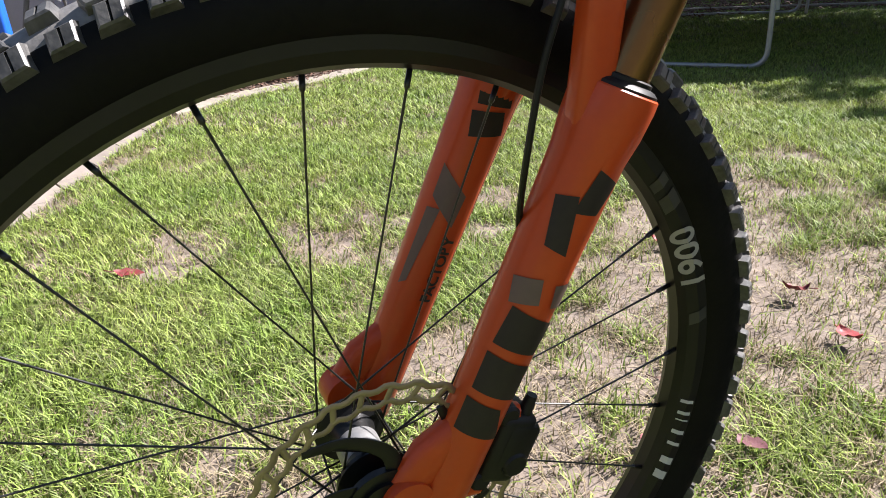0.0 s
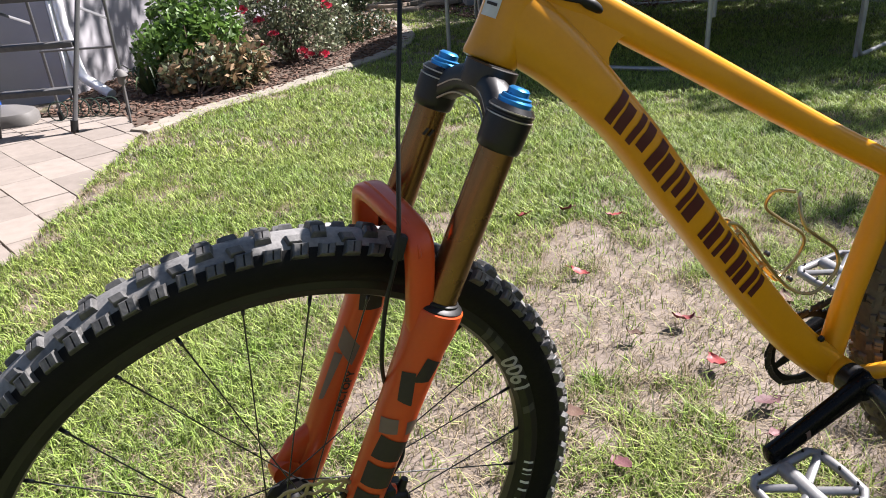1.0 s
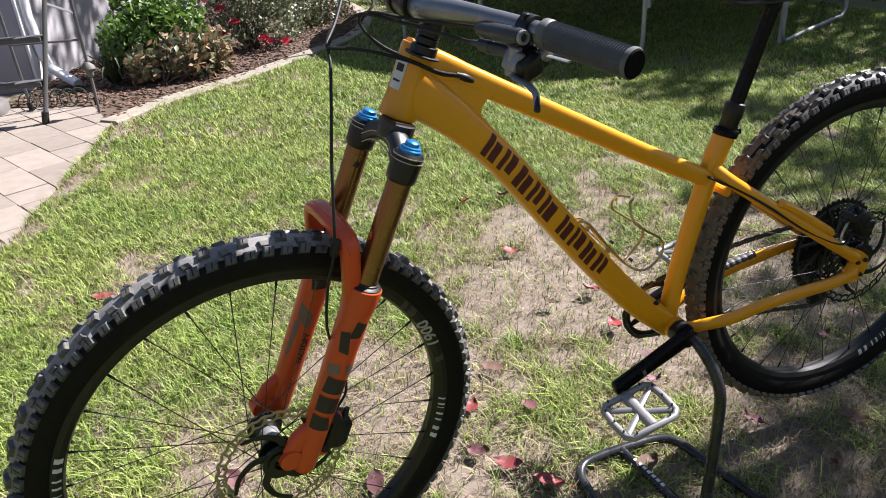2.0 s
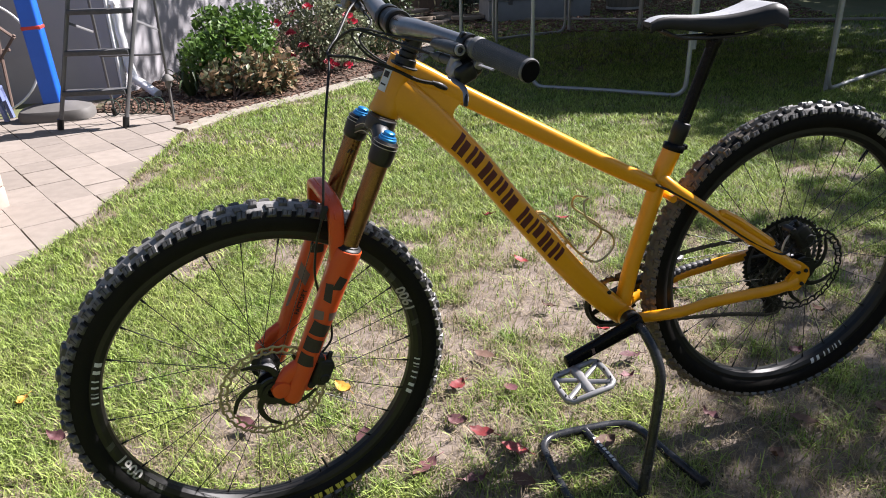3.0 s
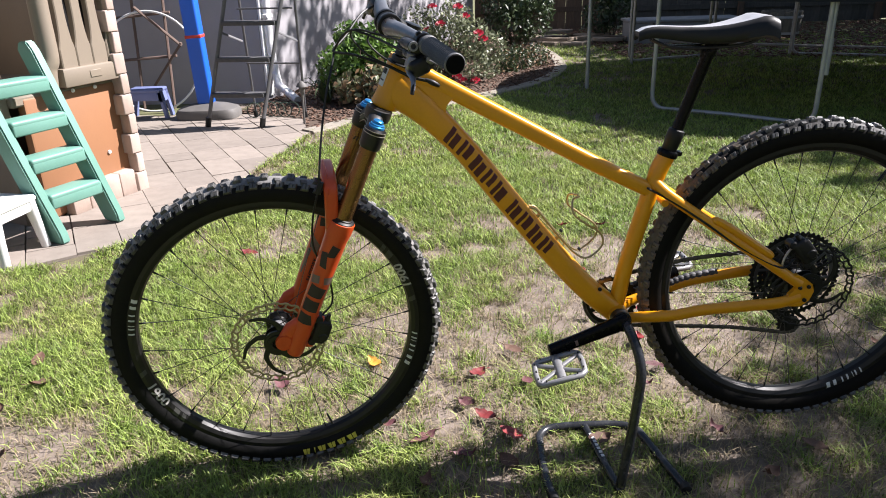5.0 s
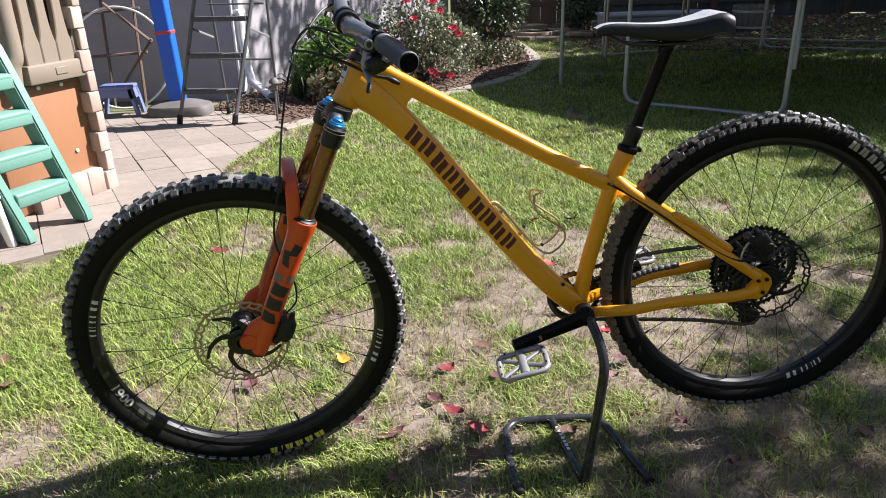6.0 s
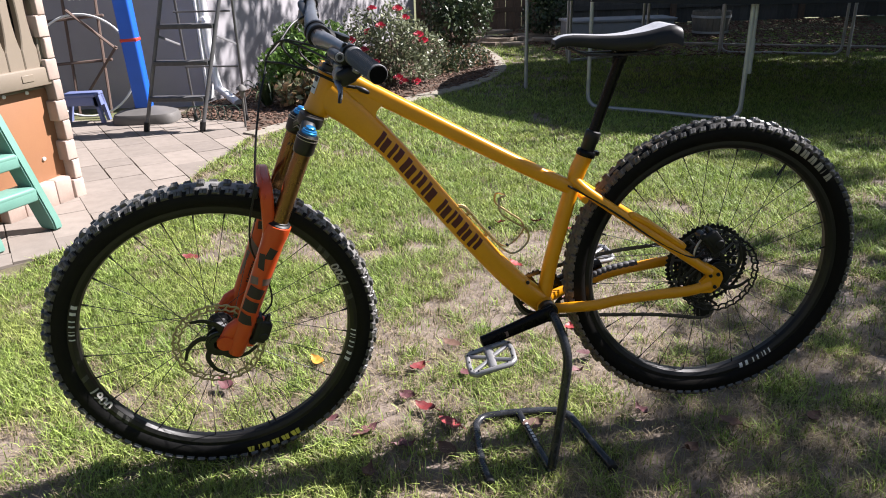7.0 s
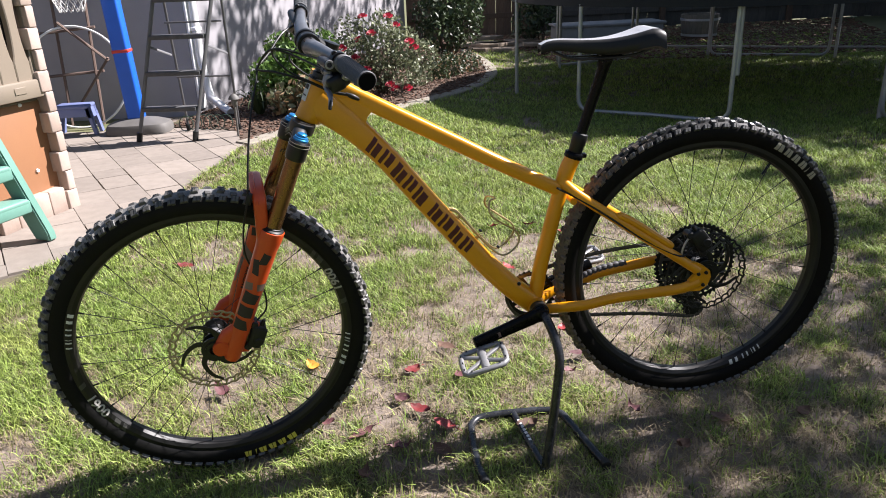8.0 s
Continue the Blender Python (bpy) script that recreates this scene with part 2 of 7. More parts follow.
def finish(name, bm, mat, parent=None, label="", smooth=True, move=None, angle=40):
    """Links a bmesh, in world coordinates, as one mesh object under parent."""
    if move is not None:
        bmesh.ops.transform(bm, matrix=move, verts=bm.verts)
    bmesh.ops.recalc_face_normals(bm, faces=bm.faces)
    me = bpy.data.meshes.new(name)
    bm.to_mesh(me)
    bm.free()
    me.materials.append(mat)
    if smooth:
        me.shade_smooth()
        me.set_sharp_from_angle(angle=radians(angle))
    return attach(name, me, parent, label)


def attach(name, me, parent=None, label="", at=None):
    ob = new(name, me)
    if at is not None:
        ob.matrix_basis = at
    if parent is not None:
        ob.parent = parent
        ob.matrix_parent_inverse = WORLD_OF[parent].inverted()
    WORLD_OF[ob] = (at if at is not None else Matrix()).copy()
    if label:
        ob["label"] = label
    return ob


def part(name, bm, mat, parent, label="", smooth=True, move=None, angle=40):
    return finish(name, bm, mat, parent, label, smooth, move, angle)


def thing(name, base, label, category, group="", kind=""):
    ob = new(name)
    ob.empty_display_size = 0.05
    ob.matrix_basis = Matrix.Translation(base)
    WORLD_OF[ob] = ob.matrix_basis.copy()
    return tagged(ob, label, category, group, kind)


def holder(name, parent, at, label=""):
    """An empty part that carries sub-parts."""
    ob = new(name)
    ob.empty_display_size = 0.03
    ob.matrix_basis = Matrix.Translation(at)
    ob.parent = parent
    ob.matrix_parent_inverse = WORLD_OF[parent].inverted()
    WORLD_OF[ob] = ob.matrix_basis.copy()
    if label:
        ob["label"] = label
    return ob


def V(*a):
    return Vector(a)


def set_down(ob, about, place, size, turn=0.0):
    """Moves a finished thing with its parts: the spot about goes to place, and the thing is sized and turned round it."""
    ob.matrix_basis = (Matrix.Translation((*place, 0)) @ Matrix.Rotation(radians(turn), 4, "Z") @ Matrix.Diagonal((size, size, size, 1))
                       @ Matrix.Translation((-about[0], -about[1], 0)) @ ob.matrix_basis)
    return ob


def spline(points, n=8):
    """A Catmull-Rom curve through the points."""
    p = [Vector(q) for q in points]
    p = [2 * p[0] - p[1]] + p + [2 * p[-1] - p[-2]]
    out = []
    for i in range(1, len(p) - 2):
        for k in range(n):
            t = k / n
            out.append(0.5 * (2 * p[i] + (p[i + 1] - p[i - 1]) * t + (2 * p[i - 1] - 5 * p[i] + 4 * p[i + 1] - p[i + 2]) * t * t
                              + (3 * p[i] - p[i - 1] - 3 * p[i + 1] + p[i + 2]) * t ** 3))
    out.append(p[-2])
    return out


def tube(bm, points, r, seg=12, closed=False, up=None, flat=1.0, square=1.0):
    """Sweeps a round or flattened section along the points. r: a number, or one for each point, or (across, along-up) pairs."""
    pts = [Vector(p) for p in points]
    n = len(pts)
    rs = [r] * n if not isinstance(r, (list, tuple)) else list(r)
    rings = []
    ref = Vector(up) if up is not None else None
    prev = None
    for i, p in enumerate(pts):
        if closed:
            t = (pts[(i + 1) % n] - pts[i - 1]).normalized()
        else:
            t = (pts[min(i + 1, n - 1)] - pts[max(i - 1, 0)]).normalized()
        if ref is not None:
            a = ref - t * ref.dot(t)
        elif prev is None:
            a = t.orthogonal()
        else:
            a = prev - t * prev.dot(t)
        a.normalize()
        prev = a
        b = t.cross(a)
        ra, rb = rs[i] if isinstance(rs[i], (list, tuple)) else (rs[i], rs[i] * flat)
        cs = [(math.cos(2 * math.pi * (k + 0.5) / seg), math.sin(2 * math.pi * (k + 0.5) / seg)) for k in range(seg)]
        # square < 1 turns the round section into a rounded box
        cs = [(math.copysign(abs(x) ** square, x), math.copysign(abs(y) ** square, y)) for x, y in cs]
        rings.append([bm.verts.new(p + a * x * ra + b * y * rb) for x, y in cs])
    for i in range(n if closed else n - 1):
        q, w = rings[i], rings[(i + 1) % n]
        for k in range(seg):
            bm.faces.new((q[k], q[(k + 1) % seg], w[(k + 1) % seg], w[k]))
    if not closed:
        bm.faces.new(rings[0][::-1])
        bm.faces.new(rings[-1])
    return bm


def lathe(bm, profile, centre, axis, seg=48, closed=False):
    """Turns (radius, along) pairs round an axis."""
    axis = Vector(axis).normalized()
    a = axis.orthogonal().normalized()
    b = axis.cross(a)
    c = Vector(centre)
    rings = []
    for r, h in profile:
        rings.append([bm.verts.new(c + axis * h + (a * math.cos(2 * math.pi * k / seg) + b * math.sin(2 * math.pi * k / seg)) * max(r, 1e-5)) for k in range(seg)])
    n = len(rings)
    for i in range(n if closed else n - 1):
        q, w = rings[i], rings[(i + 1) % n]
        for k in range(seg):
            bm.faces.new((q[k], q[(k + 1) % seg], w[(k + 1) % seg], w[k]))
    if not closed:
        if profile[0][0] > 1e-4:
            bm.faces.new(rings[0][::-1])
        if profile[-1][0] > 1e-4:
            bm.faces.new(rings[-1])
    return bm


def cyl(bm, p0, p1, r0, r1=None, seg=16, chamfer=0.0):
    p0, p1 = Vector(p0), Vector(p1)
    r1 = r0 if r1 is None else r1
    h = (p1 - p0).length
    c = min(chamfer, h * 0.4)
    prof = [(r0 - c, 0), (r0, c), (r1, h - c), (r1 - c, h)] if c else [(r0, 0), (r1, h)]
    return lathe(bm, prof, p0, p1 - p0, seg)


def box(bm, centre, size, turn=None, bevel=0.0, seg=1):
    m = Matrix.Translation(centre) @ (turn.to_4x4() if turn is not None else Matrix()) @ Matrix.Diagonal((*size, 1))
    made = bmesh.ops.create_cube(bm, size=1.0, matrix=m)
    if bevel:
        edges = list({e for v in made["verts"] for e in v.link_edges})
        bmesh.ops.bevel(bm, geom=edges, offset=bevel, segments=seg, affect="EDGES", profile=0.5)
    return bm


def prism(bm, poly, z0, z1, inset=0.0):
    """A flat-topped block over a polygon, its upper edge chamfered by inset."""
    n = len(poly)
    c = sum((Vector((p[0], p[1], 0)) for p in poly), Vector()) / n
    def ring(z, k):
        out = []
        for p in poly:
            d = Vector((p[0], p[1], 0)) - c
            out.append(bm.verts.new((c + d * (1 - k / max(d.length, 1e-4))) + Vector((0, 0, z))))
        return out
    rings = [ring(z0, 0), ring(z1 - inset, 0), ring(z1, inset)] if inset else [ring(z0, 0), ring(z1, 0)]
    for a, b in zip(rings, rings[1:]):
        for k in range(n):
            bm.faces.new((a[k], a[(k + 1) % n], b[(k + 1) % n], b[k]))
    bm.faces.new(rings[0][::-1])
    bm.faces.new(rings[-1])
    return bm


def raw_mesh(name, verts, faces_flat, sizes, mat):
    """A mesh straight from arrays."""
    me = bpy.data.meshes.new(name)
    me.vertices.add(len(verts))
    me.vertices.foreach_set("co", np.asarray(verts, dtype=np.float32).ravel())
    me.loops.add(len(faces_flat))
    me.loops.foreach_set("vertex_index", np.asarray(faces_flat, dtype=np.int32))
    sizes = np.asarray(sizes, dtype=np.int32)
    me.polygons.add(len(sizes))
    starts = np.concatenate(([0], np.cumsum(sizes)[:-1])).astype(np.int32)
    me.polygons.foreach_set("loop_start", starts)
    me.update(calc_edges=True)
    me.materials.append(mat)
    return me


def leaf_cloud(name, centres, mat, length, width, rng, droop=0.3):
    """Many small pointed leaves, one four-cornered fold each, at the given places."""
    n = len(centres)
    d = rng.normal(size=(n, 3))
    d[:, 2] -= droop
    d /= np.linalg.norm(d, axis=1)[:, None]
    e = rng.normal(size=(n, 3))
    e -= d * (e * d).sum(1)[:, None]
    e /= np.linalg.norm(e, axis=1)[:, None]
    f = np.cross(d, e)
    l = length * rng.uniform(0.6, 1.25, (n, 1))
    w = width * rng.uniform(0.7, 1.2, (n, 1))
    a, b = centres - d * l * 0.5, centres + d * l * 0.5
    mid = centres - d * l * 0.05
    v = np.stack([a, mid + e * w * 0.5 + f * w * 0.15, b, mid - e * w * 0.5 + f * w * 0.15], 1).reshape(-1, 3)
    i = np.arange(n)[:, None] * 4
    faces = (i + np.array([[0, 1, 2, 0, 2, 3]])).ravel()
    return raw_mesh(name, v, faces, np.full(2 * n, 3), mat)


def letters(curve_text, size, place, mat, parent, name, label="", bold=0.0):
    """Readable characters as a flat mesh; place maps (x, y) of the text to the world."""
    cu = bpy.data.curves.new(name, "FONT")
    cu.body, cu.size, cu.align_x, cu.align_y = curve_text, size, "CENTER", "CENTER"
    cu.offset = bold
    tmp = new("tmp_text", cu)
    bpy.context.view_layer.update()
    me = bpy.data.meshes.new_from_object(tmp.evaluated_get(bpy.context.evaluated_depsgraph_get()))
    bpy.data.objects.remove(tmp)
    bm = bmesh.new()
    bm.from_mesh(me)
    bpy.data.meshes.remove(me)
    bmesh.ops.triangulate(bm, faces=bm.faces)
    bmesh.ops.subdivide_edges(bm, edges=bm.edges, cuts=2, use_grid_fill=True)
    for v in bm.verts:
        v.co = place(v.co.x, v.co.y)
    return finish(name, bm, mat, parent, label, smooth=False)


def patch(bm, corners, place, nu=5, nv=3):
    """A bent four-cornered shape: corners in (u, v), put into the world by place(u, v)."""
    a, b, c, d = [Vector(q) for q in corners]
    rows = []
    for i in range(nu + 1):
        s = i / nu
        rows.append([bm.verts.new(place(*((a.lerp(b, s)).lerp(d.lerp(c, s), j / nv)))) for j in range(nv + 1)])
    for i in range(nu):
        for j in range(nv):
            bm.faces.new((rows[i][j], rows[i + 1][j], rows[i + 1][j + 1], rows[i][j + 1]))
    return bm

# ---------------------------------------------------------------- setting
PAVED = [(-5.5, 0.15), (-2.3, 1.05), (-1.628, 1.256), (-1.19, 1.583), (-1.018, 2.024), (-0.69, 3.80), (-0.79, 4.26), (-1.347, 4.534), (-5.5, 4.95)]
EDGE_LINE = [tuple(p)[:2] for p in spline([(-0.717, 3.78, 0), (-0.348, 4.191, 0), (0.136, 4.562, 0), (0.742, 5.155, 0), (1.248, 5.719, 0), (1.597, 6.452, 0), (1.741, 7.315, 0),
                                           (1.741, 8.359, 0), (1.681, 9.366, 0)], 8)]
WALL_CORNER = (-1.293, 5.144)
WALL_END = (0.973, 11.30)
BED = EDGE_LINE + [(1.70, 11.0), WALL_END, WALL_CORNER, (-1.40, 4.60), (-0.83, 4.26)]


def inside(poly, x, y):
    """Whether points lie in a polygon (arrays)."""
    x, y = np.asarray(x), np.asarray(y)
    hit = np.zeros(x.shape, bool)
    for (x0, y0), (x1, y1) in zip(poly, poly[1:] + poly[:1]):
        cross = (y0 > y) != (y1 > y)
        hit ^= cross & (x < (x1 - x0) * (y - y0) / ((y1 - y0) if y1 != y0 else 1e-9) + x0)
    return hit


def wave(x, y, scale, seed=0.0):
    """Smooth noise over the plan, about -1 to 1."""
    return np.array([noise.noise((a * scale + seed, b * scale - seed, seed)) for a, b in zip(np.ravel(x), np.ravel(y))]).reshape(np.shape(x))


def bare(x, y):
    """How bare the lawn is, 0 to 1."""
    n = wave(x, y, 1.7, 2.0) * 0.45 + wave(x, y, 5.0, 5.0) * 0.45 + wave(x, y, 12.0, 8.0) * 0.35
    patchy = np.exp(-(((x - 0.74) / 0.66) ** 2 + ((y - 0.90) / 0.68) ** 2))
    dry = np.exp(-(((x - 1.50) / 1.05) ** 2 + ((y + 0.05) / 0.70) ** 2))
    left = np.exp(-(((x + 0.75) / 0.45) ** 2 + ((y - 0.05) / 0.45) ** 2)) * 0.30
    mid = np.exp(-(((x + 0.05) / 0.45) ** 2 + ((y - 0.55) / 0.35) ** 2)) * 0.30
    lush = 0.14 * ease(1.3, 2.3, y)
    wheel_bare = np.exp(-(((x - 1.30) / 0.62) ** 2 + ((y - 0.60) / 0.50) ** 2)) * 0.34
    edge = np.exp(-(((x + 0.86 - (y - 2.4) * 0.19) / 0.11) ** 2)) * ease(1.6, 2.2, y) * ease(4.3, 3.6, y) * 0.42
    worn = np.exp(-(((x + 0.42) / 0.24) ** 2 + ((y - 3.45) / 0.17) ** 2)) * 0.45
    return np.clip(0.24 - lush + 0.46 * patchy + 0.30 * dry + left + mid + wheel_bare + edge + worn + 1.25 * n, 0, 1)


def ease(a, b, v):
    t = np.clip((v - a) / (b - a), 0, 1)
    return t * t * (3 - 2 * t)


def ground_sheet():
    far = [0.5 * 1.35 ** k for k in range(24)]
    xs = [-2.0 - f for f in far[::-1]] + list(np.arange(-2.0, 5.0, 0.05)) + [5.0 + f for f in far]
    ys = [-1.6 - f for f in far[::-1]] + list(np.arange(-1.6, 9.0, 0.05)) + [9.0 + f for f in far]
    X, Y = np.meshgrid(xs, ys)
    near = (np.abs(X - 1.4) < 3.7) & (np.abs(Y - 3.5) < 5.6)
    Z = np.zeros_like(X)
    Z[near] = 0.010 * wave(X[near], Y[near], 2.3) + 0.005 * wave(X[near], Y[near], 9.0, 3.0)
    cut = inside(PAVED, X, Y) | inside(BED, X, Y)
    Z[cut] -= 0.03
    nx, ny = len(xs), len(ys)
    i = (np.arange(ny - 1)[:, None] * nx + np.arange(nx - 1)).ravel()
    faces = np.stack([i, i + 1, i + 1 + nx, i + nx], 1).ravel()
    me = raw_mesh("ground", np.stack([X.ravel(), Y.ravel(), Z.ravel()], 1), faces, np.full(len(i), 4), SOIL)
    me.materials.append(FAR_LAWN)
    cx, cy = 0.5 * (X[:-1, :-1] + X[1:, 1:]).ravel(), 0.5 * (Y[:-1, :-1] + Y[1:, 1:]).ravel()
    rim = 0.25 * np.sin(cx * 3.1 + cy * 1.7) + 0.2 * np.sin(cy * 4.3 - cx * 2.2)
    outer = (cx < -1.75 + rim) | (cx > 5.6 + rim) | (cy < -0.85 + rim) | (cy > 9.4 + rim)
    me.materials.append(THATCH)
    index = outer.astype(np.int32)
    inner = np.flatnonzero(~outer)
    index[inner[bare(cx[inner], cy[inner]) < 0.40]] = 2
    me.polygons.foreach_set("material_index", index)
    me.shade_smooth()
    return tagged(new("ground", me), "bare tan soil with dry thatch under the lawn", "ground", kind="structure")


ground_sheet()


def slab(name, poly, z0, z1, mat, label, category):
    bm = bmesh.new()
    prism(bm, poly, z0, z1)
    return tagged(finish(name, bm, mat, smooth=False), label, category, kind="structure")


slab("flower_bed", BED, -0.10, 0.012, MULCH_SOIL, "dark soil of a curved flower bed along the house", "flower bed")
pavement = slab("pavement", PAVED, -0.12, -0.004, JOINT, "tan tumbled concrete pavers of a patio beside the lawn", "pavement")


def wall(name, a, b, height, thick, mat, label, side=1):
    """A straight wall whose seen face runs from a to b."""
    a, b = Vector((*a, 0)), Vector((*b, 0))
    d = (b - a).normalized()
    back = Vector((-d.y, d.x, 0)) * thick * side
    bm = bmesh.new()
    prism(bm, [a, b, b + back, a + back], -0.2, height)
    return tagged(finish(name, bm, mat, smooth=False), label, "wall", kind="structure")


wall("wall_west", (-6.5, 5.39), (WALL_CORNER[0] - 0.002, WALL_CORNER[1]), 2.6, 0.2, STUCCO, "pale grey stucco house wall beside the patio")
wall("wall_north", (WALL_CORNER[0] + 0.0015, WALL_CORNER[1] + 0.002), WALL_END, 2.6, 0.2, STUCCO, "pale grey stucco house wall behind the roses")
wall("wall_east", (10.4, 11.9), (10.4, -5.5), 1.9, 0.10, FENCE_WOOD, "dark weathered board fence that closes the yard", side=1)
wall("wall_south", (10.4, -5.5), (-6.5, -5.5), 2.5, 0.20, STUCCO, "pale grey stucco house wall across the yard", side=1)
wall("wall_yard_end", (-6.5, -5.3), (-6.5, 5.39), 1.9, 0.10, FENCE_WOOD, "dark weathered board fence at the end of the yard", side=1)
bm = bmesh.new()
d = (Vector((*WALL_END, 0)) - Vector((*WALL_CORNER, 0))).normalized()
nrm = Vector((d.y, -d.x, 0))
c = Vector((*WALL_CORNER, 0)) + d * 0.06 + nrm * 0.012
box(bm, c + V(0, 0, 1.3), (0.11, 0.022, 2.5), Matrix.Rotation(math.atan2(d.y, d.x), 3, "Z"), 0.003)
tagged(finish("trim", bm, WHITE_TRIM, smooth=False), "white painted corner board on the house wall", "trim", kind="structure")

# curved concrete edging between the lawn and the bed
bm = bmesh.new()
pts = [Vector((x, y, 0)) for x, y in EDGE_LINE]
rings = []
for i, p in enumerate(pts):
    t = (pts[min(i + 1, len(pts) - 1)] - pts[max(i - 1, 0)]).normalized()
    s = Vector((t.y, -t.x, 0))
    w = 0.072 + 0.004 * math.sin(i * 1.7)
    rings.append([bm.verts.new(p + s * a + V(0, 0, z)) for a, z in ((w, -0.06), (w, 0.012), (w - 0.012, 0.022), (-w + 0.012, 0.024), (-w, 0.014), (-w, -0.06))])
for a, b in zip(rings, rings[1:]):
    for k in range(6):
        bm.faces.new((a[k], a[(k + 1) % 6], b[(k + 1) % 6], b[k]))
bm.faces.new(rings[0][::-1]), bm.faces.new(rings[-1])
tagged(finish("edging", bm, CONCRETE, angle=30), "curved weathered concrete edging between lawn and flower bed", "edging", kind="structure")

# ---------------------------------------------------------------- the bicycle
HEAD = V(0.091, 0, 0.884)
STEER_AXIS = V(0.407, 0, 0.914).normalized()
TURN = Matrix.Rotation(radians(3.0), 4, "X") @ Matrix.Rotation(radians(-1.7), 4, "Y") @ Matrix.Rotation(radians(12.4), 4, STEER_AXIS)
STEER = Matrix.Translation(HEAD + V(-0.006, -0.030, 0.0036)) @ TURN @ Matrix.Translation(-HEAD)
BARS = Matrix.Translation(HEAD + V(-0.004, -0.020, -0.012)) @ TURN @ Matrix.Translation(-HEAD)
FRONT = V(-0.1815, 0, 0.3905)
FRONT_WHEEL = (Matrix.Translation((-0.181, -0.024, 0.377)) @ Matrix.Rotation(radians(0.3), 4, "X") @ Matrix.Rotation(radians(9.5), 4, STEER_AXIS)
               @ Matrix.Diagonal((1.037, 1, 1.037, 1)) @ Matrix.Translation(-FRONT))
REAR = V(1.025, 0, 0.455)
REAR_WHEEL = Matrix.Translation(REAR + V(-0.002, 0, 0.003)) @ Matrix.Scale(1.018, 4) @ Matrix.Translation(-REAR)
BB = V(0.606, 0, 0.386)
bike = thing("bicycle", (0.3, 0, 0.0), "yellow hardtail mountain bike with orange fork on a crank stand", "bicycle")


def leg_x(z):
    return -0.022 + (z - 0.663) * 0.462


def leg(z, y):
    return V(leg_x(z), y, z)


# ---- wheels
R_INNER = 0.2925


def tyre_mesh(bm, centre, rng, count=76, size=1.0, wide=0.3525):
    prof = []
    for k in range(25):
        a = math.pi * (-0.80 + 1.60 * k / 24)
        prof.append((0.3335 + 0.0275 * math.cos(a), 0.0272 * math.sin(a)))
    prof = [(0.313, -0.0125)] + prof + [(0.313, 0.0125)]
    lathe(bm, prof, centre, (0, 1, 0), 128, closed=True)
    c = Vector(centre)
    # the crown between the treads keeps pale dust, with sun sheen painted in
    for f in bm.faces:
        q = f.calc_center_median() - c
        if math.hypot(q.x, q.z) > wide:
            f.material_index = 2

    def knob(ang, lat, half_l, half_w, height, skew=0.0, sipe=False):
        base = Vector((math.cos(ang), 0, math.sin(ang)))
        tang = Vector((-math.sin(ang), 0, math.cos(ang)))
        out = base * math.cos(lat) + Vector((0, 1, 0)) * math.sin(lat)
        side = -base * math.sin(lat) + Vector((0, 1, 0)) * math.cos(lat)
        root = c + base * 0.3335 + base * (0.0275 * math.cos(lat)) + Vector((0, 1, 0)) * (0.0272 * math.sin(lat))
        rows = []
        hh = height * rng.uniform(0.92, 1.05)
        for lift, grow in ((-0.003, 1.22), (hh - 0.0012, 0.98), (hh, 0.80)):
            rows.append([bm.verts.new(root + out * lift + (tang * (sx * half_l + sy * skew) + side * (sy * half_w)) * grow * rng.uniform(0.97, 1.03)) for sx, sy in ((-1, -1), (1, -1), (1, 1), (-1, 1))])
        for lo, hi in zip(rows, rows[1:]):
            for k in range(4):
                bm.faces.new((lo[k], lo[(k + 1) % 4], hi[(k + 1) % 4], hi[k])).material_index = 1
        if not sipe:
            bm.faces.new(rows[-1]).material_index = 1
            return
        # a narrow cut across the top
        h = rows[-1]
        m0, m1 = (h[0].co + h[1].co) / 2, (h[2].co + h[3].co) / 2
        e = tang * 0.0008
        a0, a1, b0, b1 = [bm.verts.new(p) for p in (m0 - e, m0 + e, m1 + e, m1 - e)]
        g0, g1 = [bm.verts.new(p - out * 0.0028) for p in (m0, m1)]
        for f in ((h[0], a0, b1, h[3]), (a1, h[1], h[2], b0), (a0, g0, g1, b1), (g0, a1, b0, g1)):
            bm.faces.new(f).material_index = 1

    for k in range(count):
        a = 2 * math.pi * k / count
        even = k % 2
        for s in (-1, 1):
            knob(a + 0.012 * s, s * (0.97 if even else 0.93), 0.0074 * size, (0.0055 if even else 0.0064) * size, 0.0062 * size, 0.0012 * s, True)
            if even:
                knob(a, s * 0.25, 0.0068 * size, 0.0056 * size, 0.0056 * size, 0.001 * s, True)
            else:
                knob(a, s * 0.54, 0.0062 * size, 0.0042 * size, 0.0050 * size, -0.001 * s)
    return bm


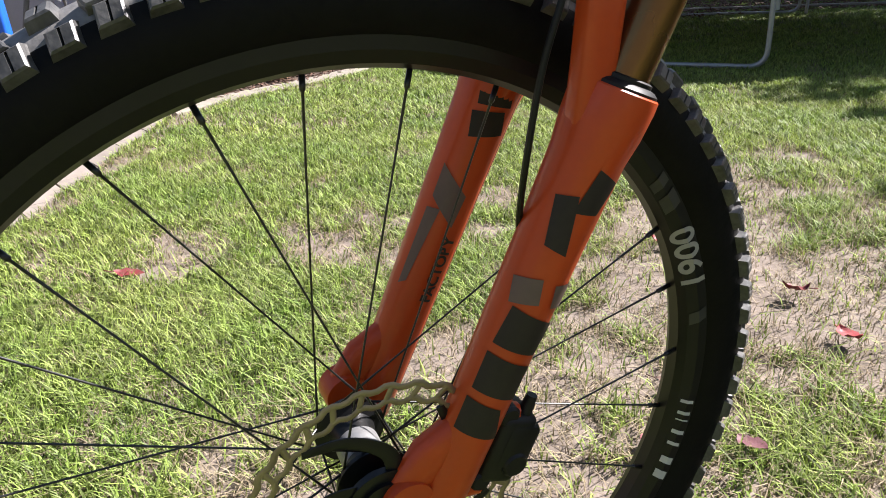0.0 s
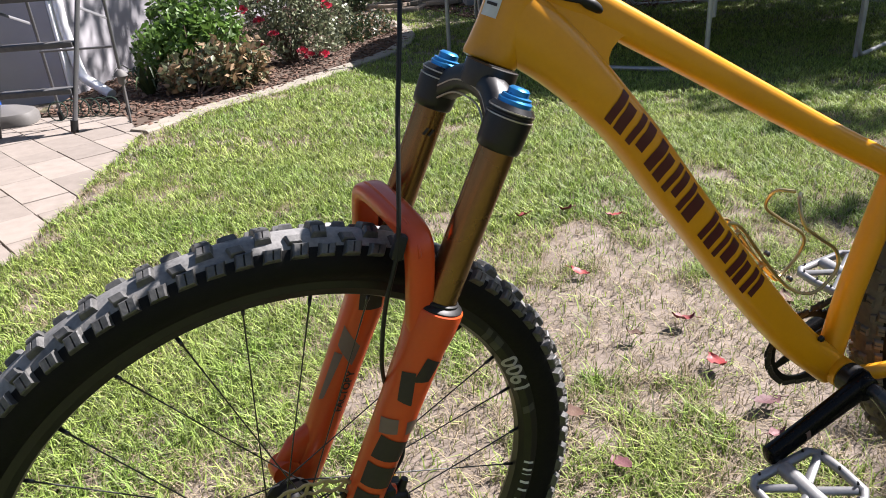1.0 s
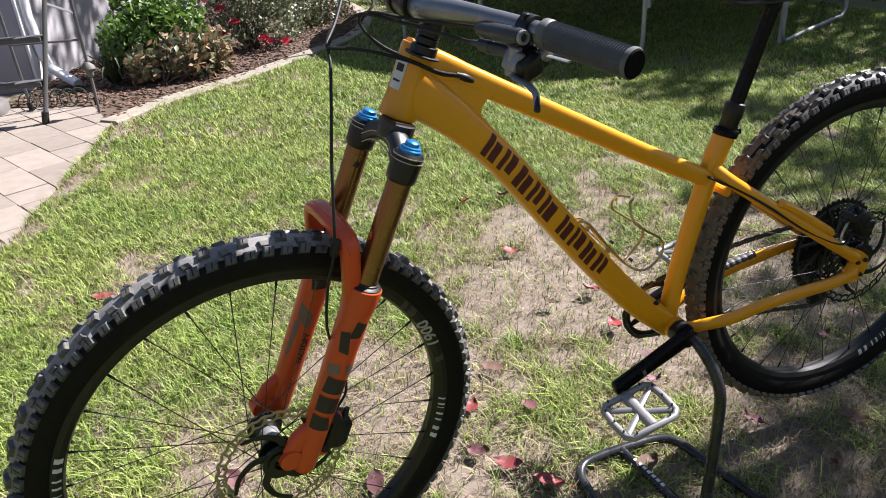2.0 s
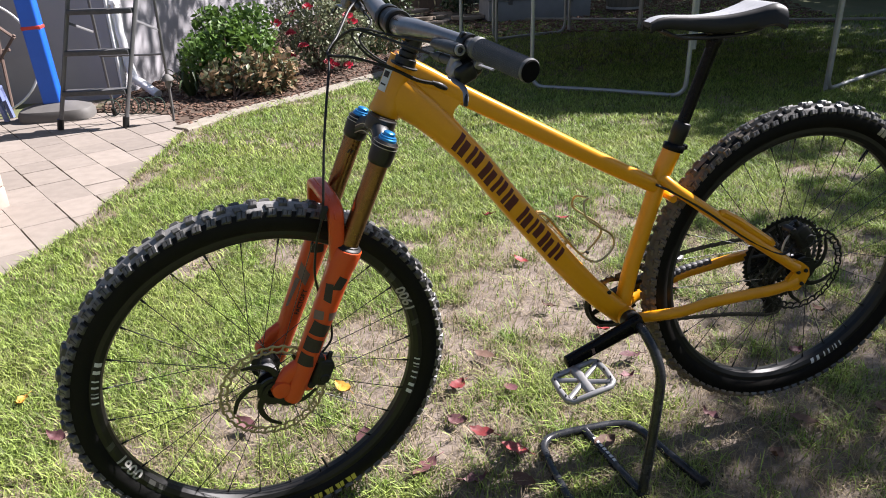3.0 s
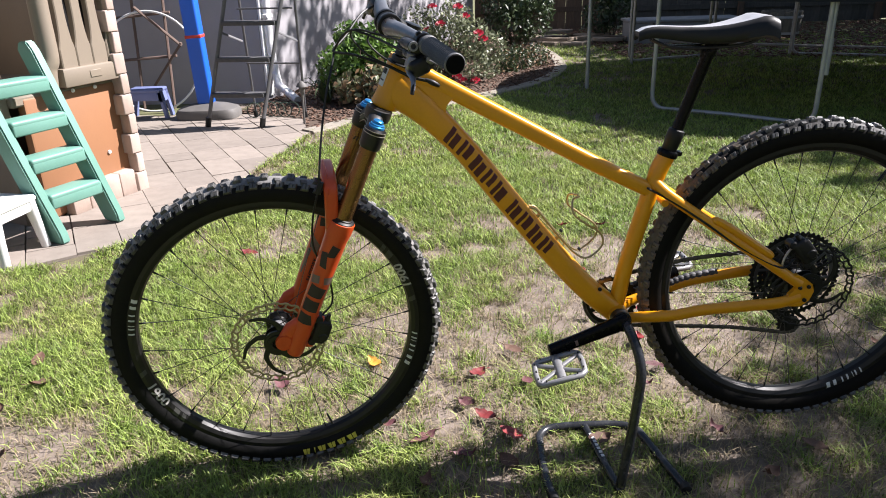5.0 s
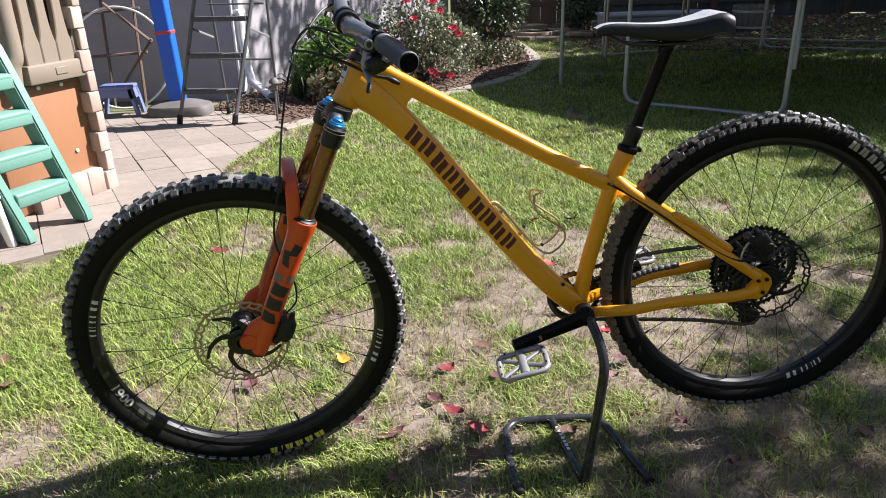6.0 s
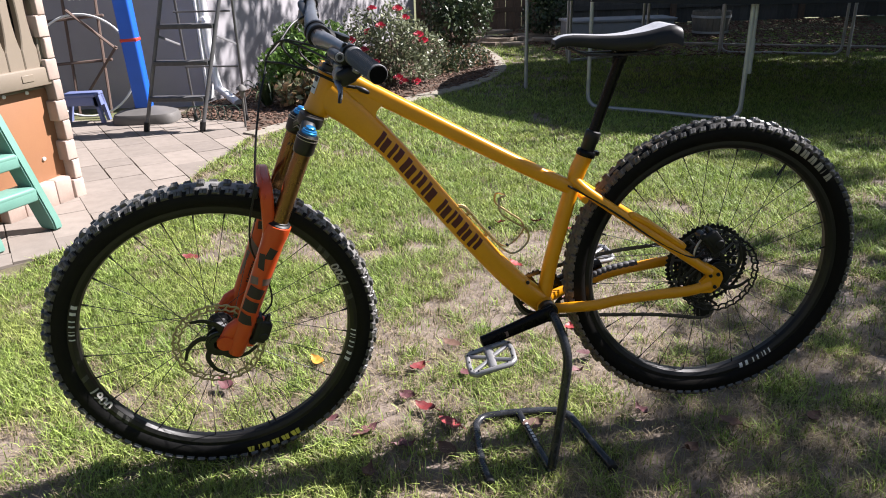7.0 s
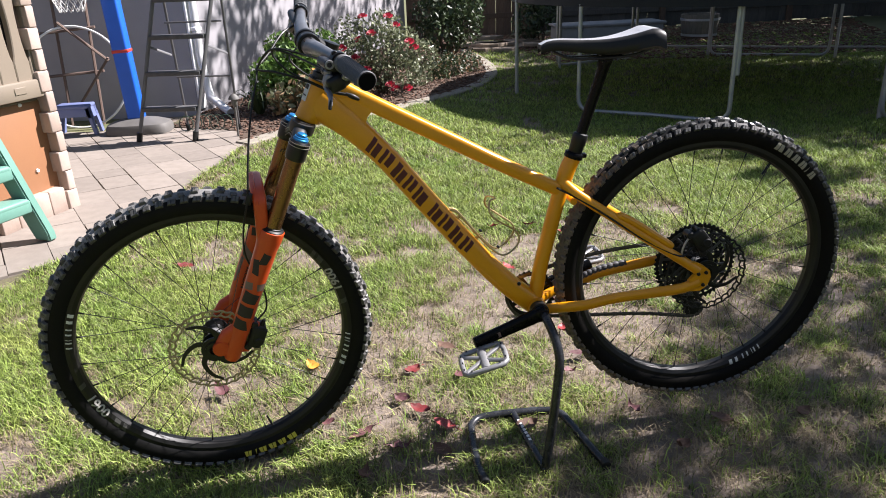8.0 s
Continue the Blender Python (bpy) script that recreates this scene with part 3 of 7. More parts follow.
def wheel(name, centre, rng, move, tyre_mat, label, phase, flange, rotor_mat, carrier_mat, rotor_r, rotor_y, marks):
    w = holder(name, bike, move @ centre if move else centre, label)
    bm = tyre_mesh(bmesh.new(), centre, rng, *marks["tread"])
    part("tyre", bm, tyre_mat, w, "knobbly black mountain bike tyre", move=move, angle=24)
    tyre = w.children[0].data
    muddy = tyre_mat is MUDDY
    tyre.materials.append(MUD_KNOB if muddy else KNOB)
    tyre.materials.append(MUD_CROWN if muddy else DUST_SHEEN_RUBBER)
    if muddy:
        # dried mud clings to the leading side only
        tyre.materials.append(KNOB)
        tyre.materials.append(RUBBER)
        for f in tyre.polygons:
            if f.material_index:
                q = f.center - centre
                ang = math.degrees(math.atan2(q.z, q.x)) % 360
                if not 110 + rng.uniform(0, 30) < ang < 260:
                    f.material_index += 2
    bm = bmesh.new()
    lathe(bm, [(0.3175, -0.0155), (0.3175, -0.0185), (0.305, -0.0182), (0.2965, -0.0135), (R_INNER, -0.006), (R_INNER, 0.006), (0.2965, 0.0135), (0.305, 0.0182), (0.3175, 0.0185),
               (0.3175, 0.0155), (0.306, 0.010), (0.306, -0.010)], centre, (0, 1, 0), 128, closed=True)
    part("rim", bm, RIM_BLACK, w, "satin black alloy rim", move=move, angle=25)
    # hub shell and axle
    bm = bmesh.new()
    f0, f1 = flange
    lathe(bm, [(0.009, f0 - 0.020), (0.013, f0 - 0.018), (0.0135, f0 - 0.004), (0.029, f0 - 0.003), (0.029, f0 + 0.001), (0.019, f0 + 0.006), (0.0165, f0 + 0.016), (0.0165, f1 - 0.016),
               (0.019, f1 - 0.006), (0.029, f1 - 0.001), (0.029, f1 + 0.003), (0.0135, f1 + 0.004), (0.013, f1 + 0.016), (0.009, f1 + 0.018)], centre, (0, 1, 0), 32)
    part("hub", bm, BLACK, w, "black wheel hub", move=move)
    bm = bmesh.new()
    lathe(bm, [(0.0166, f0 + 0.02), (0.0172, f0 + 0.021), (0.0172, f1 - 0.021), (0.0166, f1 - 0.02)], centre, (0, 1, 0), 32)
    part("hub_band", bm, SILVER_PAINT, w, "pale grey printed band round the hub", move=move)
    # spokes: one straight rod and one nipple, shared
    rod = bmesh.new()
    lathe(rod, [(0.00105, 0), (0.00105, 0.12), (0.00085, 0.16), (0.00085, 0.82), (0.00105, 0.88), (0.00105, 0.95), (0.0021, 0.955), (0.0021, 1.0)], (0, 0, 0), (0, 0, 1), 6)
    me = bpy.data.meshes.new("spoke")
    rod.to_mesh(me)
    rod.free()
    me.materials.append(SPOKE_MAT)
    me.shade_smooth()
    for k in range(28):
        ang = radians(phase) + 2 * math.pi * k / 28
        left = k % 2 == 0
        lead = 1 if (k // 2) % 2 == 0 else -1
        ha = ang + lead * radians(72)
        a = centre + V(math.cos(ha) * 0.0265, f0 if left else f1, math.sin(ha) * 0.0265)
        b = centre + V(math.cos(ang) * 0.294, -0.003 if left else 0.003, math.sin(ang) * 0.294)
        if move:
            a, b = move @ a, move @ b
        q = (b - a).to_track_quat("Z", "Y").to_matrix().to_4x4()
        attach("spoke", me, w, at=Matrix.Translation(a) @ q @ Matrix.Diagonal((1, 1, (b - a).length, 1)))
    # brake rotor: two rims of links with bars between
    bm = bmesh.new()
    n = 30
    c = centre + V(0, rotor_y, 0)
    def at(r, ang):
        return c + V(math.cos(ang) * r, 0, math.sin(ang) * r)
    outer = [at(rotor_r - (0.0025 if k % 4 in (2, 3) else 0.0), 2 * math.pi * k / (4 * n)) for k in range(4 * n)]
    inner = [at(rotor_r - 0.0145 + (0.0025 if k % 4 in (0, 1) else 0.0), 2 * math.pi * k / (4 * n)) for k in range(4 * n)]
    tube(bm, outer, (0.0028), 6, True, up=(0, 1, 0), flat=0.9)
    tube(bm, inner, (0.0026), 6, True, up=(0, 1, 0), flat=0.9)
    for k in range(n):
        a0 = 2 * math.pi * k / n
        tube(bm, [at(rotor_r - 0.001, a0), at(rotor_r - 0.0135, a0 + 0.055)], 0.0022, 6, up=(0, 1, 0))
    for v in bm.verts:
        v.co.y = c.y + (v.co.y - c.y) * 0.35
    part("brake_rotor", bm, rotor_mat, w, "perforated disc brake rotor ring", move=move, angle=50)
    bm = bmesh.new()
    for k in range(5):
        a0 = 2 * math.pi * k / 5 + 0.4
        pts = spline([at(0.024, a0 - 0.5), at(0.045, a0 - 0.15), at(0.066, a0 + 0.28), at(rotor_r - 0.016, a0 + 0.62)], 6)
        tube(bm, pts, [(0.0016, 0.0075 - 0.0042 * i / (len(pts) - 1)) for i in range(len(pts))], 8, up=(0, 1, 0))
    lathe(bm, [(0.016, -0.003), (0.030, -0.003), (0.030, 0.003), (0.016, 0.003)], c, (0, 1, 0), 32, closed=True)
    lathe(bm, [(0.012, -0.006), (0.021, -0.006), (0.021, 0.004), (0.012, 0.004)], c, (0, 1, 0), 24, closed=True)
    part("rotor_carrier", bm, carrier_mat, w, "black five-armed rotor carrier", move=move)
    # valve
    bm = bmesh.new()
    va = radians(marks["valve"])
    cyl(bm, centre + V(math.cos(va) * 0.294, 0, math.sin(va) * 0.294), centre + V(math.cos(va) * 0.262, 0, math.sin(va) * 0.262), 0.0032, 0.0024, 8)
    part("valve", bm, BLACK, w, "", move=move)

    # plain printed shapes on the rim and the tyre
    def on_rim(ang0, r0):
        def place(u, v):
            a = ang0 + u / r0
            r = r0 - v
            # cone of the rim's side
            y = -0.0184 if r > 0.305 else -0.0184 + (0.305 - r) * 0.62
            p = centre + V(math.cos(a) * r, y - 0.0009, math.sin(a) * r)
            return move @ p if move else p
        return place
    for ang in marks["blocks"]:
        x = -0.044
        for wdt in (0.014, 0.012, 0.0, 0.010, 0.012, 0.004, 0.010, 0.010):
            if wdt:
                bm = bmesh.new()
                thin = 0.6 if x < -0.015 else 0.34
                patch(bm, [(x, -0.0060), (x + wdt * thin, -0.0060), (x + wdt * thin + 0.002, 0.0060), (x + 0.002, 0.0060)], on_rim(radians(ang), 0.3045), 3, 2)
                part("rim_marking", bm, DECAL_WHITE, w, smooth=False)
            x += (wdt + 0.0026) if wdt else 0.006
    for ang in marks["numbers"]:
        place = on_rim(radians(ang), 0.3045)
        letters("1900", 0.026, lambda x, y, f=place: f(x * 1.25, y), RIM_GREY, w, "rim_number", "grey number 1900 on the rim", bold=0.0006)
        for u0, wd in ((-0.066, 0.012), (0.056, 0.016), (0.080, 0.010)):
            bm = bmesh.new()
            patch(bm, [(u0, -0.007), (u0 + wd, -0.007), (u0 + wd - 0.005, 0.007), (u0 - 0.005, 0.007)], place, 3, 2)
            part("rim_marking", bm, RIM_BAR, w, smooth=False)
    for ang, mat in marks["tyre"]:
        bm = bmesh.new()
        r0 = 0.3335
        def place(u, v, a0=radians(ang)):
            a = a0 - u / r0
            lat = -math.pi / 2 + v / 0.0285
            r = 0.3335 + 0.0275 * math.cos(lat)
            p = centre + V(math.cos(a) * (r + 0.0), 0.0286 * math.sin(lat) - 0.0002, math.sin(a) * r)
            return move @ p if move else p
        x = -0.075
        h = 0.0092 if mat is DECAL_TAN else 0.0085
        for wdt in (0.024, 0.020, 0.019, 0.019, 0.007, 0.017):
            bm = bmesh.new()
            # two slanted strokes for each shape
            patch(bm, [(x, -h), (x + wdt * 0.42, -h), (x + wdt * 0.50, h), (x + 0.003, h)], place, 2, 4)
            if wdt > 0.01:
                patch(bm, [(x + wdt * 0.52, -h), (x + wdt, -h), (x + wdt - 0.002, h), (x + wdt * 0.56, h)], place, 2, 4)
            part("tyre_marking", bm, mat, w, smooth=False)
            x += wdt + 0.006
    return w


wheel("front_wheel", FRONT, random.Random(4), FRONT_WHEEL, RUBBER, "29 inch front wheel turned a little to the side", 80.0, (-0.031, 0.034), ROTOR_STEEL, BLACK, 0.0985, -0.056,
      {"tread": (86, 1.02), "valve": -71, "blocks": (-15, 165), "numbers": (22, 204), "tyre": ((-76, DECAL_YELLOW),)})
wheel("rear_wheel", REAR, random.Random(9), REAR_WHEEL, MUDDY, "29 inch rear wheel with dried mud, clear of the ground", 83.0, (-0.034, 0.026), BLACK, BLACK, 0.0985, -0.054,
      {"tread": (96, 0.90, 0.3470), "valve": 57, "blocks": (-61,), "numbers": (), "tyre": ((50, DECAL_TAN),)})

# ---- frame
bm = bmesh.new()
lathe(bm, [(0.024, -0.006), (0.0285, -0.004), (0.0295, 0.0), (0.028, 0.012), (0.0265, 0.03), (0.0265, 0.085), (0.027, 0.098), (0.026, 0.104)], HEAD, STEER_AXIS, 32)
TT = spline([(0.110, 0, 0.968), (0.168, 0, 0.943), (0.292, 0, 0.876), (0.415, 0, 0.809), (0.544, 0, 0.739), (0.668, 0, 0.676)], 8)
tube(bm, TT, [(0.026 - 0.006 * min(1, i / 9), 0.022 - 0.003 * min(1, i / 6)) if i < 10 else (0.0195 - 0.003 * i / len(TT), 0.0185 - 0.002 * i / len(TT)) for i in range(len(TT))], 24, up=(0.43, 0, 0.9), square=0.62)
FLAT = 0.60
DT = spline([(0.108, 0, 0.921), (0.143, 0, 0.896), (0.178, 0, 0.866), (0.217, 0, 0.827), (0.262, 0, 0.777), (0.329, 0, 0.691), (0.440, 0, 0.552), (0.530, 0, 0.450), (0.604, 0, 0.384)], 8)
DT_R = [(max(0.0262, 0.0262 + 0.0135 * (1 - i / 30) ** 1.3 if i < 30 else 0.0262), 0.0262 - 0.001 * min(1, i / 20)) for i in range(len(DT))]
tube(bm, DT, DT_R, 28, up=(0.73, 0, 0.68), square=FLAT)
# web that joins the two tubes behind the head tube, with a hollow end
web = [(0.140, 0.948), (0.180, 0.928), (0.210, 0.912), (0.240, 0.896), (0.229, 0.890), (0.221, 0.881), (0.218, 0.872), (0.219, 0.858), (0.195, 0.882), (0.160, 0.912)]
for y in (-1, 1):
    rim_v = [bm.verts.new((x, y * 0.0165, z)) for x, z in web]
    bm.faces.new(rim_v if y > 0 else rim_v[::-1])
    if y > 0:
        for k in range(len(web)):
            j = (k + 1) % len(web)
            bm.faces.new((other[k], other[j], rim_v[j], rim_v[k]))
    other = rim_v
ST = spline([(0.694, 0, 0.758), (0.675, 0, 0.712), (0.653, 0, 0.63), (0.636, 0, 0.56), (0.619, 0, 0.485), (0.606, 0, 0.40)], 8)
tube(bm, ST, [0.0195 if i < 9 else 0.0182 for i in range(len(ST))], 18)
lathe(bm, [(0.020, -0.0365), (0.0225, -0.0355), (0.0225, 0.0355), (0.020, 0.0365)], BB, (0, 1, 0), 28)
for s in (-1, 1):
    tube(bm, spline([(0.668, s * 0.010, 0.700), (0.700, s * 0.032, 0.672), (0.80, s * 0.048, 0.603), (0.92, s * 0.060, 0.521), (0.995, s * 0.069, 0.470)], 6), (0.0105), 12, up=(0, 1, 0), flat=1.15)
    up = 0.024 if s > 0 else 0.0
    tube(bm, spline([(0.618, s * 0.026, 0.378), (0.665, s * 0.048, 0.390), (0.72, s * 0.056, 0.395 + up * 0.3), (0.79, s * 0.060, 0.409 + up * 0.7), (0.88, s * 0.062, 0.416 + up), (0.95, s * 0.067, 0.423 + up), (1.000, s * 0.070, 0.438 + up * 0.5)], 6), (0.0095), 12, up=(0, 1, 0), flat=1.45)
    drop = [(0.972, 0.418), (1.002, 0.417), (1.020, 0.432), (1.027, 0.453), (1.022, 0.470), (1.006, 0.483), (0.985, 0.494), (0.966, 0.492), (0.990, 0.466), (0.972, 0.446)]
    va = [bm.verts.new((x, s * 0.0635, z)) for x, z in drop]
    vb = [bm.verts.new((x, s * 0.0745, z)) for x, z in drop]
    for k in range(len(drop)):
        bm.faces.new((va[k], va[(k + 1) % len(drop)], vb[(k + 1) % len(drop)], vb[k]))
    bm.faces.new(va), bm.faces.new(vb[::-1])
tube(bm, [(0.690, -0.030, 0.655), (0.690, 0.030, 0.655)], 0.008, 10)
# raised mount for the rear brake along the near stay
tube(bm, spline([(0.790, -0.050, 0.624), (0.830, -0.053, 0.602), (0.880, -0.057, 0.568), (0.928, -0.060, 0.535)], 6), [0.004] + [0.0095] * 17 + [0.007], 10, up=(0, 1, 0))
frame_ob = part("frame", bm, YELLOW, bike, "glossy golden yellow hardtail frame", angle=35)
# ribbed guard on the drive-side stay
bm = bmesh.new()
guard = spline([(0.735, 0.057, 0.4180), (0.79, 0.060, 0.4380), (0.86, 0.0615, 0.4490)], 14)
tube(bm, guard, [0.0092 if i % 3 else 0.0074 for i in range(len(guard))], 12, up=(0, 1, 0))
part("stay_guard", bm, GUARD_MAT, bike, "ribbed grey rubber guard on the chainstay", angle=25)


def on_down_tube(u, v):
    """u metres along the tube from its upper end, v metres round its near side from the middle."""
    k, rest = 0, u
    while k < len(DT) - 2 and rest > (DT[k + 1] - DT[k]).length:
        rest -= (DT[k + 1] - DT[k]).length
        k += 1
    t = (DT[k + 1] - DT[k]).normalized()
    f = rest / (DT[k + 1] - DT[k]).length
    p = DT[k].lerp(DT[k + 1], f)
    a = (V(0.73, 0, 0.68) - t * t.dot(V(0.73, 0, 0.68))).normalized()
    ra, rb = [DT_R[k][q] * (1 - f) + DT_R[k + 1][q] * f for q in (0, 1)]
    ph = v / 0.027
    sn, cs = math.copysign(abs(math.sin(ph)) ** FLAT, ph), math.cos(ph) ** FLAT
    return p + a * sn * (ra + 0.0008) + V(0, -1, 0) * cs * (rb + 0.0008)


U0 = 0.152
x = U0
for k, wd in enumerate((0.034, 0.036, 0.036, 0.030, 0.036, 0.0, 0.032, 0.034, 0.033, 0.033)):
    if not wd:
        x += 0.014
        continue
    bm = bmesh.new()
    lo, hi, sl = -0.012, 0.016, 0.006
    # each printed shape is one slanted block
    mid = x + wd * (0.46, 0.38, 0.52)[k % 3]
    end = x + wd * (0.88, 0.78, 0.92, 0.84)[k % 4]
    step_lo, step_hi = ((lo, hi - 0.006), (lo + 0.006, hi))[k % 2]
    patch(bm, [(x, lo), (mid - 0.0045, lo), (mid - 0.0045 - sl, hi), (x - sl, hi)], on_down_tube, 3, 8)
    patch(bm, [(mid, step_lo), (end, step_lo), (end - sl, step_hi), (mid - sl, step_hi)], on_down_tube, 3, 8)
    part("decal", bm, MAROON, frame_ob, "maroon printed shape on the down tube", angle=80)
    x += wd + 0.0045

# head tube sticker, cable port, bolts
bm = bmesh.new()
hs = HEAD + STEER_AXIS * 0.058
ax2 = STEER_AXIS.cross(V(0, 1, 0)).normalized()
sgn = 1 if ax2.x < 0 else -1
def on_head(u, v):
    ph = u / 0.027
    return hs + STEER_AXIS * v + (ax2 * sgn * math.cos(ph) + V(0, -1, 0) * math.sin(ph)) * 0.0274
patch(bm, [(0.004, -0.022), (0.024, -0.022), (0.024, 0.022), (0.004, 0.022)], on_head, 5, 3)
part("sticker", bm, DECAL_WHITE, frame_ob, "worn white sticker on the head tube")
bm = bmesh.new()
for z0, z1 in ((0.004, 0.015), (-0.011, -0.008)):
    patch(bm, [(0.008, z0), (0.021, z0), (0.021, z1), (0.008, z1)], lambda u, v: on_head(u, v) + (on_head(u, v) - hs - STEER_AXIS * v) * 0.02, 4, 1)
part("sticker_print", bm, DECAL_BLACK, frame_ob, "dark bars printed on the sticker")
bm = bmesh.new()
tube(bm, spline([(0.178, -0.022, 0.936), (0.194, -0.0215, 0.928), (0.206, -0.018, 0.921)], 4), [0.0035, 0.004, 0.0052, 0.0058, 0.0058, 0.0054, 0.005, 0.0045, 0.003], 10)
part("cable_port", bm, BLACK_PLASTIC, frame_ob, "black rubber cable port")
for p in ((0.993, -0.0755, 0.464), (1.012, -0.0755, 0.466), (1.007, -0.0755, 0.434), (0.560, -0.022, 0.452), (0.495, 0.0, 0.527), (0.452, 0.0, 0.573)):
    bm = bmesh.new()
    q = V(*p)
    d = V(0, -1, 0) if p[1] < 0 else V(0.73, 0, 0.68)
    if p[1] == 0:
        q = q + d * 0.022
    cyl(bm, q, q + d * 0.006, 0.0048, 0.0042, 10, 0.001)
    part("bolt", bm, BLACK, frame_ob)

# seat clamp and post
SEAT_DIR = (V(0.766, 0, 0.985) - V(0.694, 0, 0.758)).normalized()
S0 = V(0.694, 0, 0.757)
bm = bmesh.new()
lathe(bm, [(0.0185, -0.004), (0.0215, -0.003), (0.0225, 0.0), (0.0225, 0.009), (0.021, 0.011), (0.017, 0.0115)], S0, SEAT_DIR, 28)
box(bm, S0 + SEAT_DIR * 0.004 + V(0.024, 0, -0.002), (0.012, 0.014, 0.011), None, 0.002)
part("seat_clamp", bm, GLOSS_BLACK, bike, "black seat clamp collar")
bm = bmesh.new()
lathe(bm, [(0.0155, 0.010), (0.0165, 0.012), (0.0165, 0.030), (0.0178, 0.032), (0.0178, 0.052), (0.0168, 0.056), (0.0135, 0.058)], S0, SEAT_DIR, 24)
part("dropper_collar", bm, BLACK_PLASTIC, bike, "black collar of the dropper post")
bm = bmesh.new()
lathe(bm, [(0.0125, 0.050), (0.0128, 0.215), (0.0145, 0.222), (0.0148, 0.238), (0.010, 0.244)], S0, SEAT_DIR, 24)
SP = S0 + SEAT_DIR * 0.238
box(bm, SP + V(0.004, 0, 0.006), (0.05, 0.036, 0.016), Matrix.Rotation(radians(6), 3, "Y"), 0.004, 2)
cyl(bm, SP + V(-0.018, 0, -0.024), SP + V(-0.018, 0, 0.012), 0.004, seg=8)
part("seatpost", bm, GLOSS_BLACK, bike, "glossy black dropper seatpost")

# saddle
bm = bmesh.new()
NOSE, TAIL = V(0.610, 0, 1.020), V(0.876, 0, 1.033)
secs = []
for i in range(21):
    f = i / 20
    x = NOSE.x + (TAIL.x - NOSE.x) * f
    half = 0.019 + 0.006 * f + 0.046 * max(0.0, (f - 0.36) / 0.64) ** 1.25
    if f > 0.9:
        half *= 1 - 2.2 * (f - 0.9) ** 1.4
    zt = 1.022 + 0.006 * math.cos(f * 5.2) + 0.026 * f ** 2.2 - 0.012 * math.exp(-f * 16)
    if f > 0.93:
        zt -= 0.014 * (f - 0.93) / 0.07
    drop = 0.014 + 0.024 * f
    ring = []
    for k in range(17):
        a = -1 + 2 * k / 16
        yy = half * math.sin(a * math.pi / 2) if abs(a) < 0.8 else half * math.copysign(0.951 + 0.049 * (abs(a) - 0.8) / 0.2, a)
        e = max(0.0, (abs(a) - 0.45) / 0.55)
        ring.append(bm.verts.new((x, yy, zt - drop * e ** 1.9 - 0.004 * math.exp(-(a / 0.16) ** 2) * (1 if 0.15 < f < 0.9 else 0))))
    secs.append(ring)
for a, b in zip(secs, secs[1:]):
    for k in range(16):
        fc = bm.faces.new((a[k], a[k + 1], b[k + 1], b[k]))
        fc.material_index = 1 if k < 4 or k > 11 else 0
under = []
for r in secs:
    under.append([bm.verts.new(v.co + V(0, -v.co.y * 0.16, -0.006 if abs(v.co.y) > 0.012 else -0.010)) for v in r])
for a, b in zip(under, under[1:]):
    for k in range(16):
        bm.faces.new((a[k + 1], a[k], b[k], b[k + 1])).material_index = 1
for a, b in ((secs[0], under[0]), (secs[-1], under[-1])):
    for k in range(16):
        bm.faces.new((a[k], a[k + 1], b[k + 1], b[k])).material_index = 1
for k in (0, 16):
    for i in range(20):
        bm.faces.new((secs[i][k], secs[i + 1][k], under[i + 1][k], under[i][k])).material_index = 1
saddle = part("saddle", bm, SADDLE_MAT, bike, "smooth grey and black narrow saddle", angle=60)
saddle.data.materials.append(BLACK_PLASTIC)
for s in (-1, 1):
    bm = bmesh.new()
    tube(bm, spline([(0.640, s * 0.008, 0.999), (0.675, s * 0.016, 0.985), (0.72, s * 0.021, 0.982), (0.80, s * 0.022, 0.984), (0.838, s * 0.028, 0.992), (0.860, s * 0.032, 1.008)], 6), 0.0035, 8)
    part("rail", bm, BLACK, saddle, "black saddle rail")

